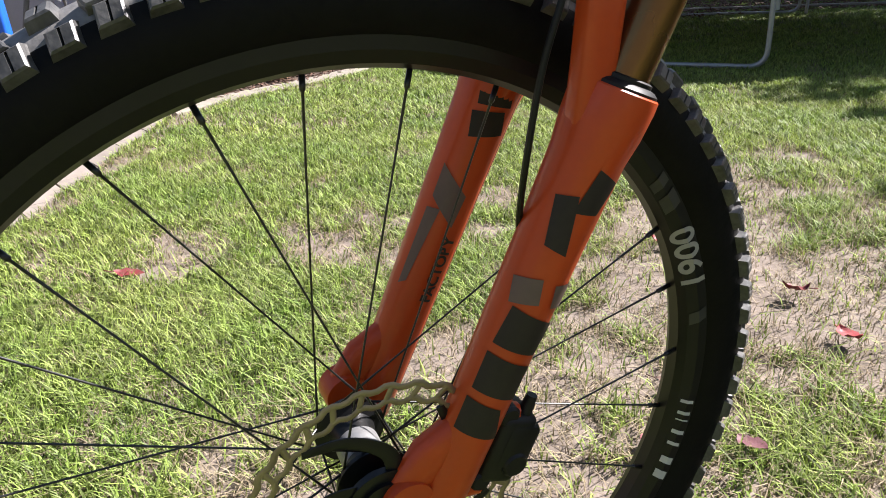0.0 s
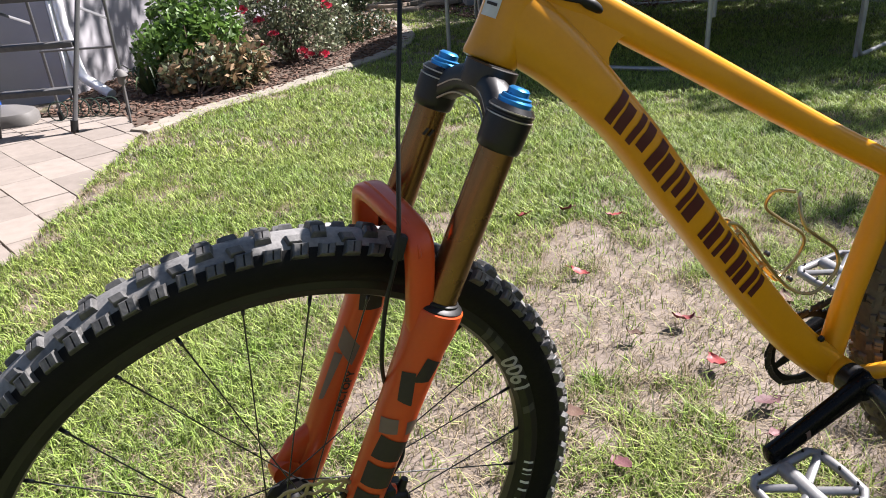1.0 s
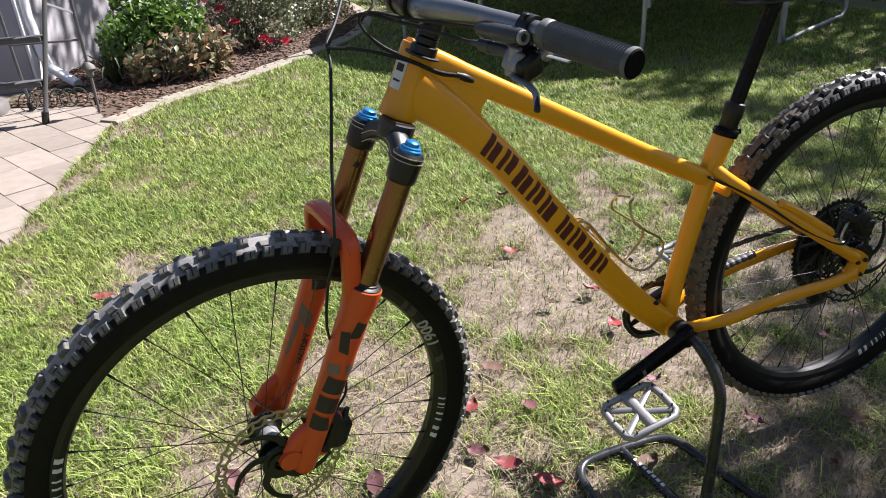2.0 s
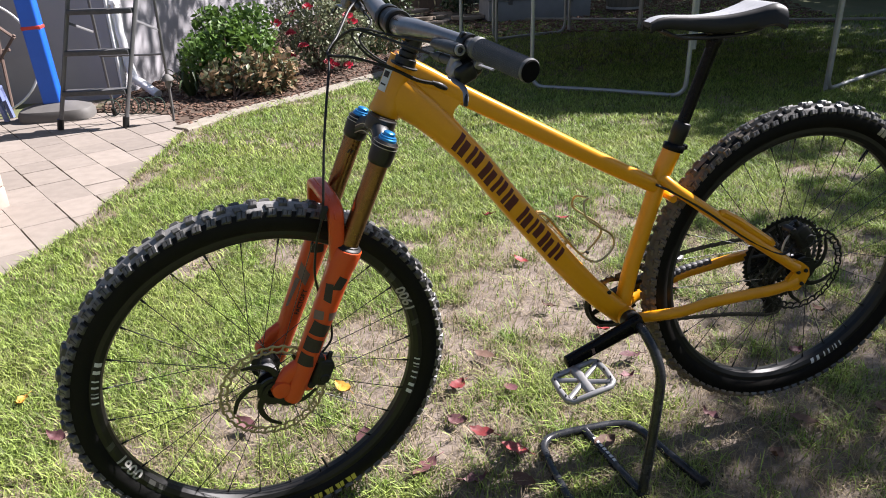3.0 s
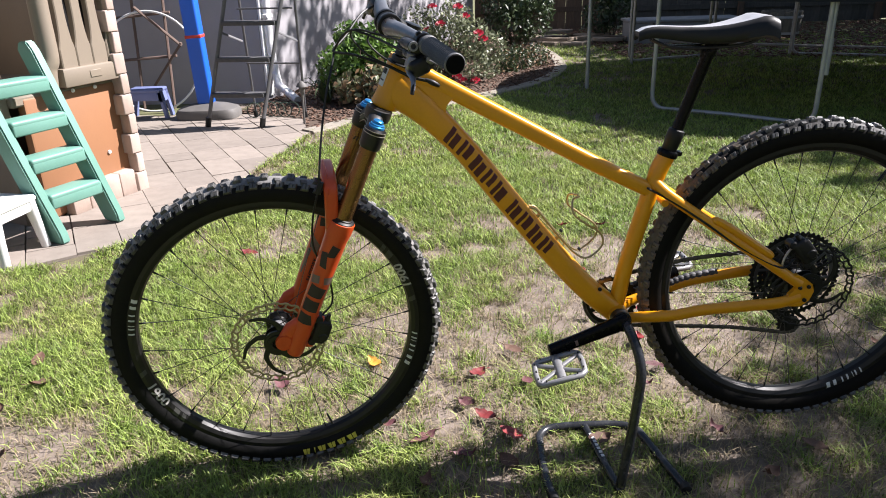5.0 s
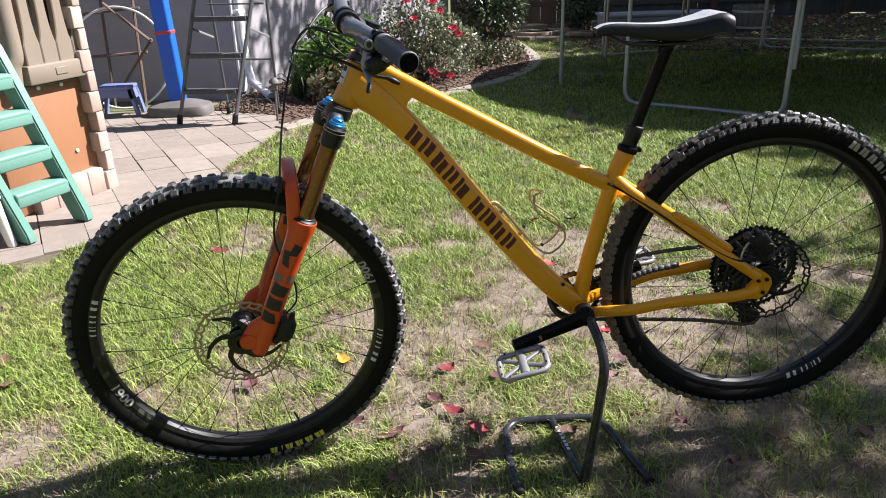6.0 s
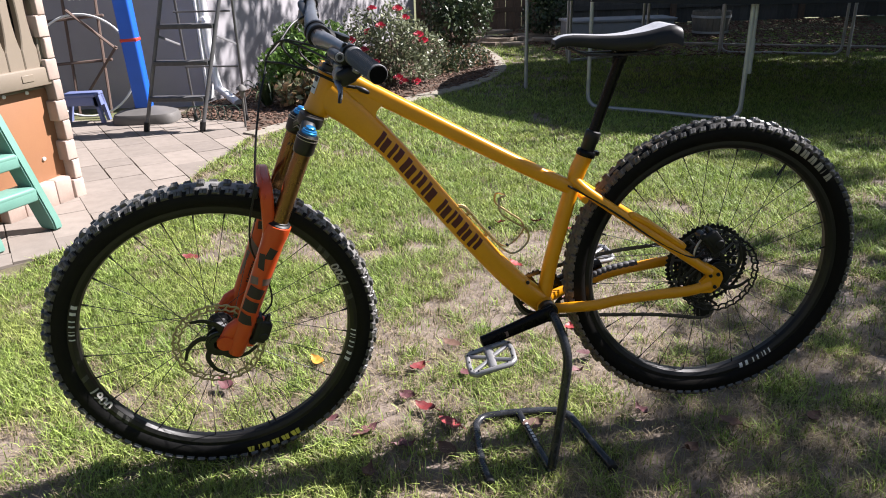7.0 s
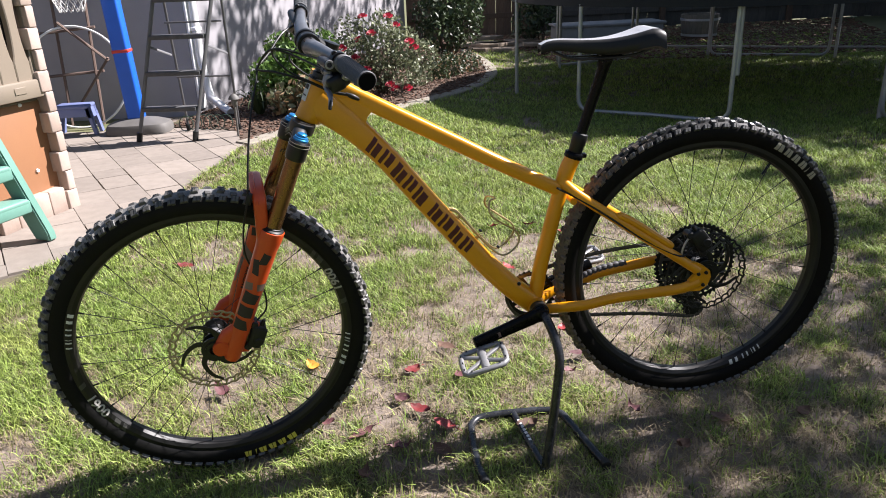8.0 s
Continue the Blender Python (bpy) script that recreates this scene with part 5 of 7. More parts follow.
def pedal(parent, centre, tilt, s):
    """A flat alloy platform pedal: open frame, axle, pins."""
    r = (Matrix.Rotation(radians(tilt), 3, "Y"))
    bm = bmesh.new()
    outline = [(-0.048, -0.036), (-0.040, -0.045), (0.040, -0.045), (0.048, -0.036), (0.050, 0.0), (0.048, 0.036), (0.040, 0.045), (-0.040, 0.045), (-0.048, 0.036), (-0.050, 0.0)]
    tube(bm, [centre + r @ V(x * 1.06, y * 1.06, 0) for x, y in outline], (0.0066), 8, closed=True, up=tuple(r @ V(0, 0, 1)), flat=1.0)
    for x0 in (-1, 1):
        tube(bm, [centre + r @ V(x0 * 0.046, 0.034, 0), centre + r @ V(x0 * 0.008, 0.008, 0)], [(0.005, 0.0060)] * 2, 8, up=tuple(r @ V(0, 0, 1)))
        tube(bm, [centre + r @ V(x0 * 0.046, -0.034, 0), centre + r @ V(x0 * 0.008, -0.008, 0)], [(0.005, 0.0060)] * 2, 8, up=tuple(r @ V(0, 0, 1)))
    tube(bm, [centre + r @ V(0, -0.044, 0), centre + r @ V(0, 0.044, 0)], [(0.007, 0.010), (0.0085, 0.0115)], 12, up=tuple(r @ V(0, 0, 1)))
    p = part("pedal", bm, SILVER_PAINT, parent, "worn silver alloy flat pedal", angle=50)
    for x, y in ((-0.050, -0.03), (-0.050, 0.0), (-0.050, 0.03), (0.050, -0.03), (0.050, 0.0), (0.050, 0.03), (-0.034, 0.047), (0.034, 0.047), (-0.034, -0.047), (0.034, -0.047)):
        bm = bmesh.new()
        cyl(bm, centre + r @ V(x, y, -0.0098), centre + r @ V(x, y, 0.0098), 0.0018, seg=6)
        part("pin", bm, BLACK, p)
    bm = bmesh.new()
    cyl(bm, centre + r @ V(0, 0.044 * -s, 0), centre + V(0, 0.068 * -s, 0), 0.0065, seg=12)
    part("pedal_axle", bm, STEEL, p)
    return p


tip = crank(bike, -1, (0.447, 0.336))
pedal(bike, tip + V(0.002, -0.062, -0.012), -16, -1)
tip2 = crank(bike, 1, (2 * BB.x - 0.447, 2 * BB.z - 0.336))
pedal(bike, tip2 + V(0, 0.062, 0), -10, 1)
bm = bmesh.new()
lathe(bm, [(0.018, -0.058), (0.0225, -0.057), (0.0225, -0.0375), (0.018, -0.0368)], BB, (0, 1, 0), 24, closed=True)
part("bottom_bracket_cup", bm, BLACK, bike, "black bottom bracket cup")


def cog(bm, centre, r, teeth, thick, hole):
    """A toothed disc with windows left between spokes."""
    a, b = [], []
    for k in range(teeth * 4):
        t = 2 * math.pi * k / (teeth * 4)
        rr = r + (0.0022 if k % 4 in (1, 2) else -0.0022)
        a.append((math.cos(t) * rr, math.sin(t) * rr))
        b.append((math.cos(t) * hole, math.sin(t) * hole))
    n = len(a)
    ring = [[bm.verts.new(centre + V(x, y, z)) for x, z in q] for y in (-thick, thick) for q in (a, b)]
    for k in range(n):
        j = (k + 1) % n
        bm.faces.new((ring[0][k], ring[0][j], ring[1][j], ring[1][k]))
        bm.faces.new((ring[2][k], ring[3][k], ring[3][j], ring[2][j]))
        bm.faces.new((ring[0][k], ring[2][k], ring[2][j], ring[0][j]))
        bm.faces.new((ring[1][k], ring[1][j], ring[3][j], ring[3][k]))
    return bm


bm = bmesh.new()
cr = BB + V(0, 0.050, 0)
cog(bm, cr, 0.064, 32, 0.0018, 0.052)
for k in range(4):
    t = 2 * math.pi * k / 4 + 0.5
    tube(bm, [cr + V(math.cos(t) * 0.018, 0, math.sin(t) * 0.018), cr + V(math.cos(t) * 0.054, 0, math.sin(t) * 0.054)], [(0.002, 0.010), (0.002, 0.006)], 8, up=(0, 1, 0))
part("chainring", bm, BLACK, bike, "black chainring with narrow arms", smooth=False)
cas = holder("cassette", bike, REAR + V(0, 0.035, 0), "black and grey twelve-speed cassette")
for k, (r, teeth) in enumerate(((0.105, 51), (0.094, 45), (0.082, 39), (0.070, 33), (0.058, 28), (0.050, 24), (0.043, 21), (0.036, 18), (0.030, 15), (0.024, 12))):
    bm = bmesh.new()
    c = REAR + V(0, 0.016 + k * 0.0042, 0)
    cog(bm, c, r, teeth, 0.0010, r - 0.010)
    part("cog", bm, GREY_METAL if k % 3 == 1 else BLACK, cas, smooth=False)
    for q in range(8 if r > 0.05 else 0):
        bm = bmesh.new()
        t = 2 * math.pi * q / 8 + k * 0.3
        tube(bm, [c + V(math.cos(t) * 0.026, 0, math.sin(t) * 0.026), c + V(math.cos(t + 0.35) * (r - 0.009), 0, math.sin(t + 0.35) * (r - 0.009))], [(0.001, 0.0045), (0.001, 0.0035)], 6, up=(0, 1, 0))
        part("arm", bm, GREY_METAL if k % 3 == 1 else BLACK, cas, smooth=False)
bm = bmesh.new()
lathe(bm, [(0.018, 0.010), (0.027, 0.012), (0.027, 0.058), (0.018, 0.060)], REAR, (0, 1, 0), 24)
part("freehub", bm, BLACK, cas)
# derailleur
bm = bmesh.new()
J1, J2 = V(1.022, 0.052, 0.353), V(1.046, 0.050, 0.310)
box(bm, V(1.030, 0.072, 0.395), (0.034, 0.030, 0.058), Matrix.Rotation(radians(18), 3, "Y"), 0.008, 2)
box(bm, V(1.020, 0.066, 0.362), (0.060, 0.020, 0.030), Matrix.Rotation(radians(-30), 3, "Y"), 0.006, 2)
tube(bm, [J1 + V(0, 0.006, 0), J2 + V(0, 0.006, 0)], [(0.002, 0.017), (0.002, 0.015)], 10, up=(0, 1, 0))
tube(bm, [J1 + V(0, -0.008, 0), J2 + V(0, -0.008, 0)], [(0.002, 0.013), (0.002, 0.012)], 10, up=(0, 1, 0))
cog(bm, J1, 0.021, 12, 0.002, 0.005)
cog(bm, J2, 0.025, 14, 0.002, 0.005)
part("derailleur", bm, BLACK, bike, "black rear derailleur and cage", smooth=False)
# chain as links along its run
run = spline([BB + V(0.005, 0.050, 0.064), V(0.80, 0.050, 0.490), REAR + V(-0.02, 0.048, 0.049), REAR + V(0.030, 0.048, 0.040), REAR + V(0.052, 0.048, 0.0), REAR + V(0.040, 0.049, -0.045), J1 + V(0.012, 0, 0.021), J1 + V(-0.020, 0, 0.004), J1 + V(-0.005, 0, -0.022),
              J2 + V(0.024, 0, 0.008), J2 + V(0.006, 0, -0.026), V(0.90, 0.050, 0.303), BB + V(0.006, 0.050, -0.064), BB + V(-0.045, 0.050, -0.045), BB + V(-0.064, 0.050, 0.0), BB + V(-0.045, 0.050, 0.045)], 10)
bm = bmesh.new()
length, step = 0.0, 0.0127
pts2 = [run[0]]
for a, b in zip(run, run[1:] + run[:1]):
    seg = (b - a).length
    while length + seg >= step:
        a = a.lerp(b, (step - length) / seg)
        seg = (b - a).length
        pts2.append(a.copy())
        length = 0.0
    length += seg
for k in range(len(pts2) - 1):
    w = 0.0032 if k % 2 else 0.0018
    for s in (-1, 1):
        tube(bm, [pts2[k] + V(0, s * w, 0), pts2[k + 1] + V(0, s * w, 0)], [(0.0007, 0.0042)] * 2, 6, up=(0, 1, 0))
part("chain", bm, CHAIN_MAT, bike, "oily steel chain", smooth=False)
caliper(V(0.996, -0.055, 0.546), bike, None, -38)
bm = bmesh.new()
tube(bm, spline([V(0.950, -0.064, 0.500), V(0.958, -0.060, 0.535), V(0.985, -0.056, 0.566), V(1.010, -0.058, 0.560)], 5), 0.0025, 8)
part("caliper_bolt_wire", bm, STEEL, bike, "bright steel hose fitting")

# bottle cage of bent wire on the down tube
cage = holder("bottle_cage", bike, V(0.49, 0, 0.60), "gold wire bottle cage")
T = V(0.683, 0, -0.730)
N = V(0.73, 0, 0.683)
def cg(u, n, y):
    return V(0.372, 0, 0.626) + T * u + N * (0.030 + n) + V(0, y, 0)
for s in (-1, 1):
    bm = bmesh.new()
    tube(bm, spline([cg(0.0, 0.004, s * 0.007), cg(0.02, 0.012, s * 0.010), cg(0.09, 0.006, s * 0.010), cg(0.15, 0.005, s * 0.014), cg(0.172, 0.020, s * 0.030), cg(0.172, 0.060, s * 0.033), cg(0.150, 0.078, s * 0.030), cg(0.105, 0.070, s * 0.036),
                     cg(0.070, 0.066, s * 0.036), cg(0.050, 0.084, s * 0.022), cg(0.060, 0.098, s * 0.004)], 7), 0.0024, 8)
    part("cage_wire", bm, CAGE_MAT, cage)
bm = bmesh.new()
for u in (0.03, 0.10):
    cyl(bm, cg(u, -0.006, 0), cg(u, 0.010, 0), 0.0045, seg=10)
tube(bm, [cg(0.01, 0.003, 0), cg(0.125, 0.003, 0)], [(0.0045, 0.0014)] * 2, 8, up=(0, 1, 0))
part("cage_plate", bm, CAGE_MAT, cage)

# ---------------------------------------------------------------- the stand
stand = thing("bike_stand", (0.58, -0.08, 0.0), "scuffed black tubular bike stand hooked under the crank axle", "bike stand")
bm = bmesh.new()
tube(bm, spline([V(0.612, -0.070, 0.386), V(0.614, -0.088, 0.382), V(0.622, -0.106, 0.362), V(0.630, -0.124, 0.335), V(0.634, -0.140, 0.300), V(0.630, -0.150, 0.26), V(0.616, -0.165, 0.16), V(0.598, -0.180, 0.05), V(0.593, -0.184, 0.016)], 6), 0.0112, 16)
part("upright", bm, STAND_MAT, stand, "bent black upright tube")
bm = bmesh.new()
tube(bm, spline([V(0.438, -0.208, 0.018), V(0.430, -0.13, 0.018), V(0.434, -0.01, 0.018), V(0.442, 0.030, 0.019), V(0.475, 0.055, 0.020), V(0.56, 0.060, 0.021), V(0.65, 0.058, 0.020), V(0.688, 0.040, 0.019), V(0.702, 0.005, 0.018), V(0.720, -0.08, 0.018), V(0.744, -0.190, 0.018)], 6), 0.0112, 16)
part("base_loop", bm, STAND_MAT, stand, "bent tubular base loop")
bm = bmesh.new()
tube(bm, [V(0.560, 0.058, 0.021), V(0.575, -0.06, 0.020), V(0.594, -0.195, 0.018)], 0.0105, 16)
part("base_bar", bm, STAND_MAT, stand, "centre tube of the base with pale print")
bm = bmesh.new()
for k in range(7):
    f = 0.18 + k * 0.055
    p, q = V(0.560, 0.058, 0.0318).lerp(V(0.594, -0.195, 0.0290), f), V(0.560, 0.058, 0.0318).lerp(V(0.594, -0.195, 0.0290), f + 0.035)
    tube(bm, [p, q], [(0.0006, 0.004)] * 2, 6, up=(0, 0, 1))
part("stand_marking", bm, DECAL_WHITE, stand, "pale printed bars", smooth=False)
for p in (V(0.438, -0.208, 0.018), V(0.744, -0.190, 0.018)):
    bm = bmesh.new()
    lathe(bm, [(0.008, -0.010), (0.0125, -0.008), (0.0125, 0.012), (0.0115, 0.013)], p, V(0, 1, 0), 16)
    part("foot_cap", bm, BLACK_PLASTIC, stand, "black rubber end cap")

# ---------------------------------------------------------------- playhouse and its steps
PC, PU, PN = V(-1.17, 2.02, 0), V(-0.548, -0.836, 0), V(0.836, -0.548, 0)
PROT = Matrix(((PU.x, PN.x, 0), (PU.y, PN.y, 0), (0, 0, 1)))


def pf(u, n, z):
    """A place on the playhouse: u along its front from the brick corner, n out of the front, z up."""
    return PC + PU * u + PN * n + V(0, 0, z)


playhouse = thing("playhouse", pf(0.4, -0.3, 0), "plastic playhouse with tan shutters, terracotta panel and cream brick corner", "playhouse")
bm = bmesh.new()
box(bm, pf(0.31, -0.045, 0.30), (0.55, 0.05, 0.58), PROT, 0.012, 2)
part("front_panel", bm, ORANGE_PLASTIC, playhouse, "smooth terracotta plastic panel")
bm = bmesh.new()
box(bm, pf(0.66, -0.50, 0.62), (0.05, 0.9, 1.24), PROT, 0.01)
box(bm, pf(0.03, -0.52, 0.60), (0.05, 0.9, 1.2), PROT, 0.01)
box(bm, pf(0.35, -0.95, 0.62), (0.66, 0.05, 1.24), PROT, 0.01)
part("inner_wall", bm, TAN_PLASTIC, playhouse, "tan plastic side walls")
bm = bmesh.new()
box(bm, pf(0.34, -0.45, 0.58), (0.6, 0.85, 0.05), PROT, 0.01)
part("deck", bm, TAN_PLASTIC, playhouse, "tan plastic platform")
# shutter: rails, staves with slots between
sh = holder("shutter", playhouse, pf(0.19, 0, 0.8), "tan plastic slatted shutter")
bm = bmesh.new()
box(bm, pf(0.195, 0.006, 0.652), (0.375, 0.052, 0.088), PROT, 0.008, 2)
part("bottom_rail", bm, TAN_PLASTIC, sh)
bm = bmesh.new()
box(bm, pf(0.195, 0.033, 0.655), (0.070, 0.006, 0.034), PROT, 0.002)
part("latch_plate", bm, TAN_PLASTIC, sh)
bm = bmesh.new()
box(bm, pf(0.195, 0.000, 1.17), (0.375, 0.050, 0.09), PROT, 0.008, 2)
part("top_rail", bm, TAN_PLASTIC, sh)
for k in range(4):
    u = 0.035 + k * 0.0935
    bm = bmesh.new()
    # a stave, waisted where the slots are
    prof = []
    for j in range(15):
        f = j / 14
        z = 0.69 + f * 0.44
        slot = 0.019 * max(0.0, math.sin(math.pi * min(1, max(0, (z - 0.79) / 0.34)))) ** 0.6 if z > 0.79 else 0.0
        prof.append((z, 0.0455 - slot))
    for side, n0, n1 in ((0, -0.018, 0.014),):
        rows = []
        for z, h in prof:
            rows.append([bm.verts.new(pf(u + a, nn, z)) for a, nn in ((-h, n0), (h, n0), (h, n1 - 0.004), (h - 0.005, n1), (-h + 0.005, n1), (-h, n1 - 0.004))])
        for a, b in zip(rows, rows[1:]):
            for q in range(6):
                bm.faces.new((a[q], a[(q + 1) % 6], b[(q + 1) % 6], b[q]))
        bm.faces.new(rows[0]), bm.faces.new(rows[-1][::-1])
    part("stave", bm, TAN_PLASTIC, sh, smooth=False)
# black sheet added behind the slots in place of the shade inside
bm = bmesh.new()
box(bm, pf(0.19, -0.075, 0.92), (0.37, 0.02, 0.48), PROT)
part("backing", bm, BLACK_PLASTIC, sh, "black sheet standing for the shade behind the staves")
bm = bmesh.new()
tube(bm, spline([pf(0.455, 0.0, 0.60), pf(0.445, 0.004, 0.70), pf(0.430, 0.012, 0.74), pf(0.425, 0.012, 0.80), pf(0.420, 0.006, 0.95), pf(0.41, 0.0, 1.25)], 5), [(0.045, 0.042)] * 26, 12, up=tuple(PN))
part("post", bm, TAN_PLASTIC, playhouse, "rounded tan door post")
bm = bmesh.new()
for u, z in ((0.31, 0.585), (0.175, 0.582), (0.165, 0.245), (0.33, 0.25)):
    lathe(bm, [(0.010, 0.0), (0.009, 0.006), (0.004, 0.008)], pf(u, -0.018, z), tuple(PN), 12)
    part("peg", bm, WHITE_PLASTIC, playhouse, "small white peg")
    bm = bmesh.new()
bm.free()
rb = random.Random(12)


def moulded_brick(size, rng):
    bm = bmesh.new()
    box(bm, (0, 0, 0), size, None, 0.006, 2)
    for v in bm.verts:
        v.co += Vector((rng.uniform(-1, 1), rng.uniform(-1, 1), rng.uniform(-1, 1))) * 0.002
    me = bpy.data.meshes.new("brick")
    bmesh.ops.recalc_face_normals(bm, faces=bm.faces)
    bm.to_mesh(me)
    bm.free()
    me.materials.append(BRICK_PLASTIC)
    me.shade_smooth()
    return me


big = [moulded_brick((0.068, 0.10, 0.1025), rb) for _ in range(3)]
small = [moulded_brick((0.050, 0.10, 0.1025), rb) for _ in range(3)]
wide = [moulded_brick((0.10, 0.09, 0.13), rb) for _ in range(3)]
P4 = PROT.to_4x4()
for k in range(12):
    z = 0.055 + k * 0.104
    w = 0.068 if k % 2 == 0 else 0.050
    attach("brick", (big if k % 2 == 0 else small)[k % 3], playhouse, at=Matrix.Translation(pf(0.010 - 0.016 * (1 - z) + w * 0.5, -0.010, z)) @ P4)
for k in range(4):
    attach("brick", wide[k % 3], playhouse, at=Matrix.Translation(pf(0.125 + k * 0.104, -0.010, 0.068)) @ P4)

steps = thing("play_steps", (-1.35, 1.68, 0.01), "faded green plastic play steps leaning on the playhouse", "steps")


def stp(run, across, z):
    """A place on the steps: run in from their front foot, across from the first rail, z up."""
    return pf(0.308 + across + 0.094 * z / 0.76, 0.196 - run, z + 0.012)


for across in (0.0, 0.285):
    bm = bmesh.new()
    outline = [(0.0, 0.0), (0.085, 0.0), (0.095, 0.05), (0.272, 0.735), (0.255, 0.765), (0.205, 0.77), (0.185, 0.735), (0.0, 0.04)]
    va = [bm.verts.new(stp(r, across - 0.020, z)) for r, z in outline]
    vb = [bm.verts.new(stp(r, across + 0.020, z)) for r, z in outline]
    for k in range(len(outline)):
        bm.faces.new((va[k], va[(k + 1) % len(outline)], vb[(k + 1) % len(outline)], vb[k]))
    bm.faces.new(va[::-1]), bm.faces.new(vb)
    bmesh.ops.bevel(bm, geom=list(bm.edges), offset=0.006, segments=2, affect="EDGES")
    part("side_rail", bm, GREEN_PLASTIC, steps, "", angle=50)
for k, z in enumerate((0.185, 0.330, 0.478, 0.622)):
    run = 0.185 * z / 0.735 + 0.038
    bm = bmesh.new()
    box(bm, stp(run, 0.1425, z), (0.246, 0.105, 0.026), PROT, 0.010, 3)
    box(bm, stp(run - 0.043, 0.1425, z - 0.020), (0.246, 0.018, 0.055), PROT, 0.007, 2)
    part("tread", bm, GREEN_PLASTIC, steps, "", angle=50)

set_down(playhouse, PC, (-1.455, 2.47), 1.03, 9.8)
set_down(steps, PC, (-1.385, 2.27), 1.12, 7.6)

# white plastic stool at the patio's edge
stool = thing("plastic_stool", (-1.58, 1.30, 0.01), "white moulded plastic stool at the patio's edge", "stool")
WC = V(-1.615, 1.35, 0)
ws = math.atan2(-0.2, 0.98)
WR = Matrix.Rotation(ws, 3, "Z")
bm = bmesh.new()
box(bm, WC + V(0, 0, 0.228), (0.33, 0.25, 0.026), WR, 0.012, 3)
box(bm, WC + V(0, 0, 0.200), (0.315, 0.235, 0.05), WR, 0.010, 2)
part("seat", bm, WHITE_PLASTIC, stool)
for sx in (-1, 1):
    for sy in (-1, 1):
        bm = bmesh.new()
        a = WC + WR @ V(sx * 0.138, sy * 0.098, 0.215)
        b = WC + WR @ V(sx * 0.158, sy * 0.118, 0.012)
        tube(bm, [a, a.lerp(b, 0.5), b], [(0.030, 0.022), (0.024, 0.018), (0.021, 0.016)], 12, up=tuple(WR @ V(1, 0, 0)))
        part("leg", bm, WHITE_PLASTIC, stool)

set_down(stool, (-1.615, 1.35), (-1.749, 1.468), 1.062)

# ---------------------------------------------------------------- along the house
ladder = thing("step_ladder", (-0.87, 3.35, 0.01), "grey aluminium step ladder with dark treads on the patio", "step ladder")
F = [V(-1.170, 3.262, 0.012), V(-0.812, 3.200, 0.012)]
OFF = V(0.245, 0.29, 0)
TOP = V(0.241, 0.079, 0)
HT = 0.95
for p in F:
    bm = bmesh.new()
    tube(bm, [p, p + TOP + V(0, 0, HT)], [(0.011, 0.017)] * 2, 10, up=tuple((F[1] - F[0]).normalized()))
    part("front_rail", bm, LADDER_METAL, ladder)
    bm = bmesh.new()
    tube(bm, [p, p + TOP * 0.042 + V(0, 0, 0.055)], [(0.017, 0.025)] * 2, 10, up=tuple((F[1] - F[0]).normalized()))
    part("foot", bm, BLACK_PLASTIC, ladder, "black rubber foot")
for p, q in ((F[0] + OFF, F[0]), (F[1] + OFF * 0.95, F[1])):
    bm = bmesh.new()
    tube(bm, [p, q + TOP + V(0.02, 0.03, HT)], 0.0085, 10)
    part("rear_leg", bm, LADDER_METAL, ladder)
    bm = bmesh.new()
    cyl(bm, p, p + V(-0.004, -0.004, 0.04), 0.014, seg=10)
    part("foot", bm, BLACK_PLASTIC, ladder, "black rubber foot")
wd = (F[1] - F[0])
LR = Matrix.Rotation(math.atan2(wd.y, wd.x), 3, "Z")
for k in range(4):
    z = 0.195 + 0.213 * k
    c = (F[0] + F[1]) * 0.5 + TOP * z / HT
    bm = bmesh.new()
    box(bm, c + V(0.0, 0.014, z), (wd.length - 0.02, 0.085, 0.026), LR, 0.005, 2)
    part("tread", bm, LADDER_TREAD, ladder, "dark ribbed tread")
for z in (0.36, 0.70):
    bm = bmesh.new()
    tube(bm, [F[0] + OFF.lerp(TOP, z / HT) + V(0, 0, z), F[1] + (OFF * 0.95).lerp(TOP, z / HT) + V(0, 0, z)], 0.006, 8)
    part("brace", bm, LADDER_METAL, ladder)
for p in F:
    bm = bmesh.new()
    tube(bm, [p + TOP * 0.60 + V(0, 0, 0.57), p + OFF.lerp(TOP, 0.53) + V(0, 0, 0.50)], [(0.002, 0.008)] * 2, 8, up=(1, 0, 0))
    part("spreader", bm, LADDER_METAL, ladder)

set_down(ladder, F[1], (-1.095, 3.99), 1.21)

hoopstand = thing("basketball_stand", (-1.35, 3.55, 0.0), "portable basketball stand with blue padded pole", "basketball stand")
bm = bmesh.new()
prof = [(0.0, 0.0), (1.0, 0.0), (1.0, 0.035), (0.93, 0.058), (0.6, 0.080), (0.28, 0.092)]
rings = []
for f, z in prof[1:]:
    rings.append([bm.verts.new(V(-1.235, 3.53, 0.010 + z) + V(math.copysign(abs(math.cos(t)) ** 0.55, math.cos(t)) * 0.205 * f, math.copysign(abs(math.sin(t)) ** 0.55, math.sin(t)) * 0.135 * f, 0)) for t in [2 * math.pi * k / 28 for k in range(28)]])
for a, b in zip(rings, rings[1:]):
    for k in range(28):
        bm.faces.new((a[k], a[(k + 1) % 28], b[(k + 1) % 28], b[k]))
bm.faces.new(rings[0][::-1]), bm.faces.new(rings[-1])
part("base", bm, DARK_PLASTIC, hoopstand, "dark grey weighted plastic base", angle=35)
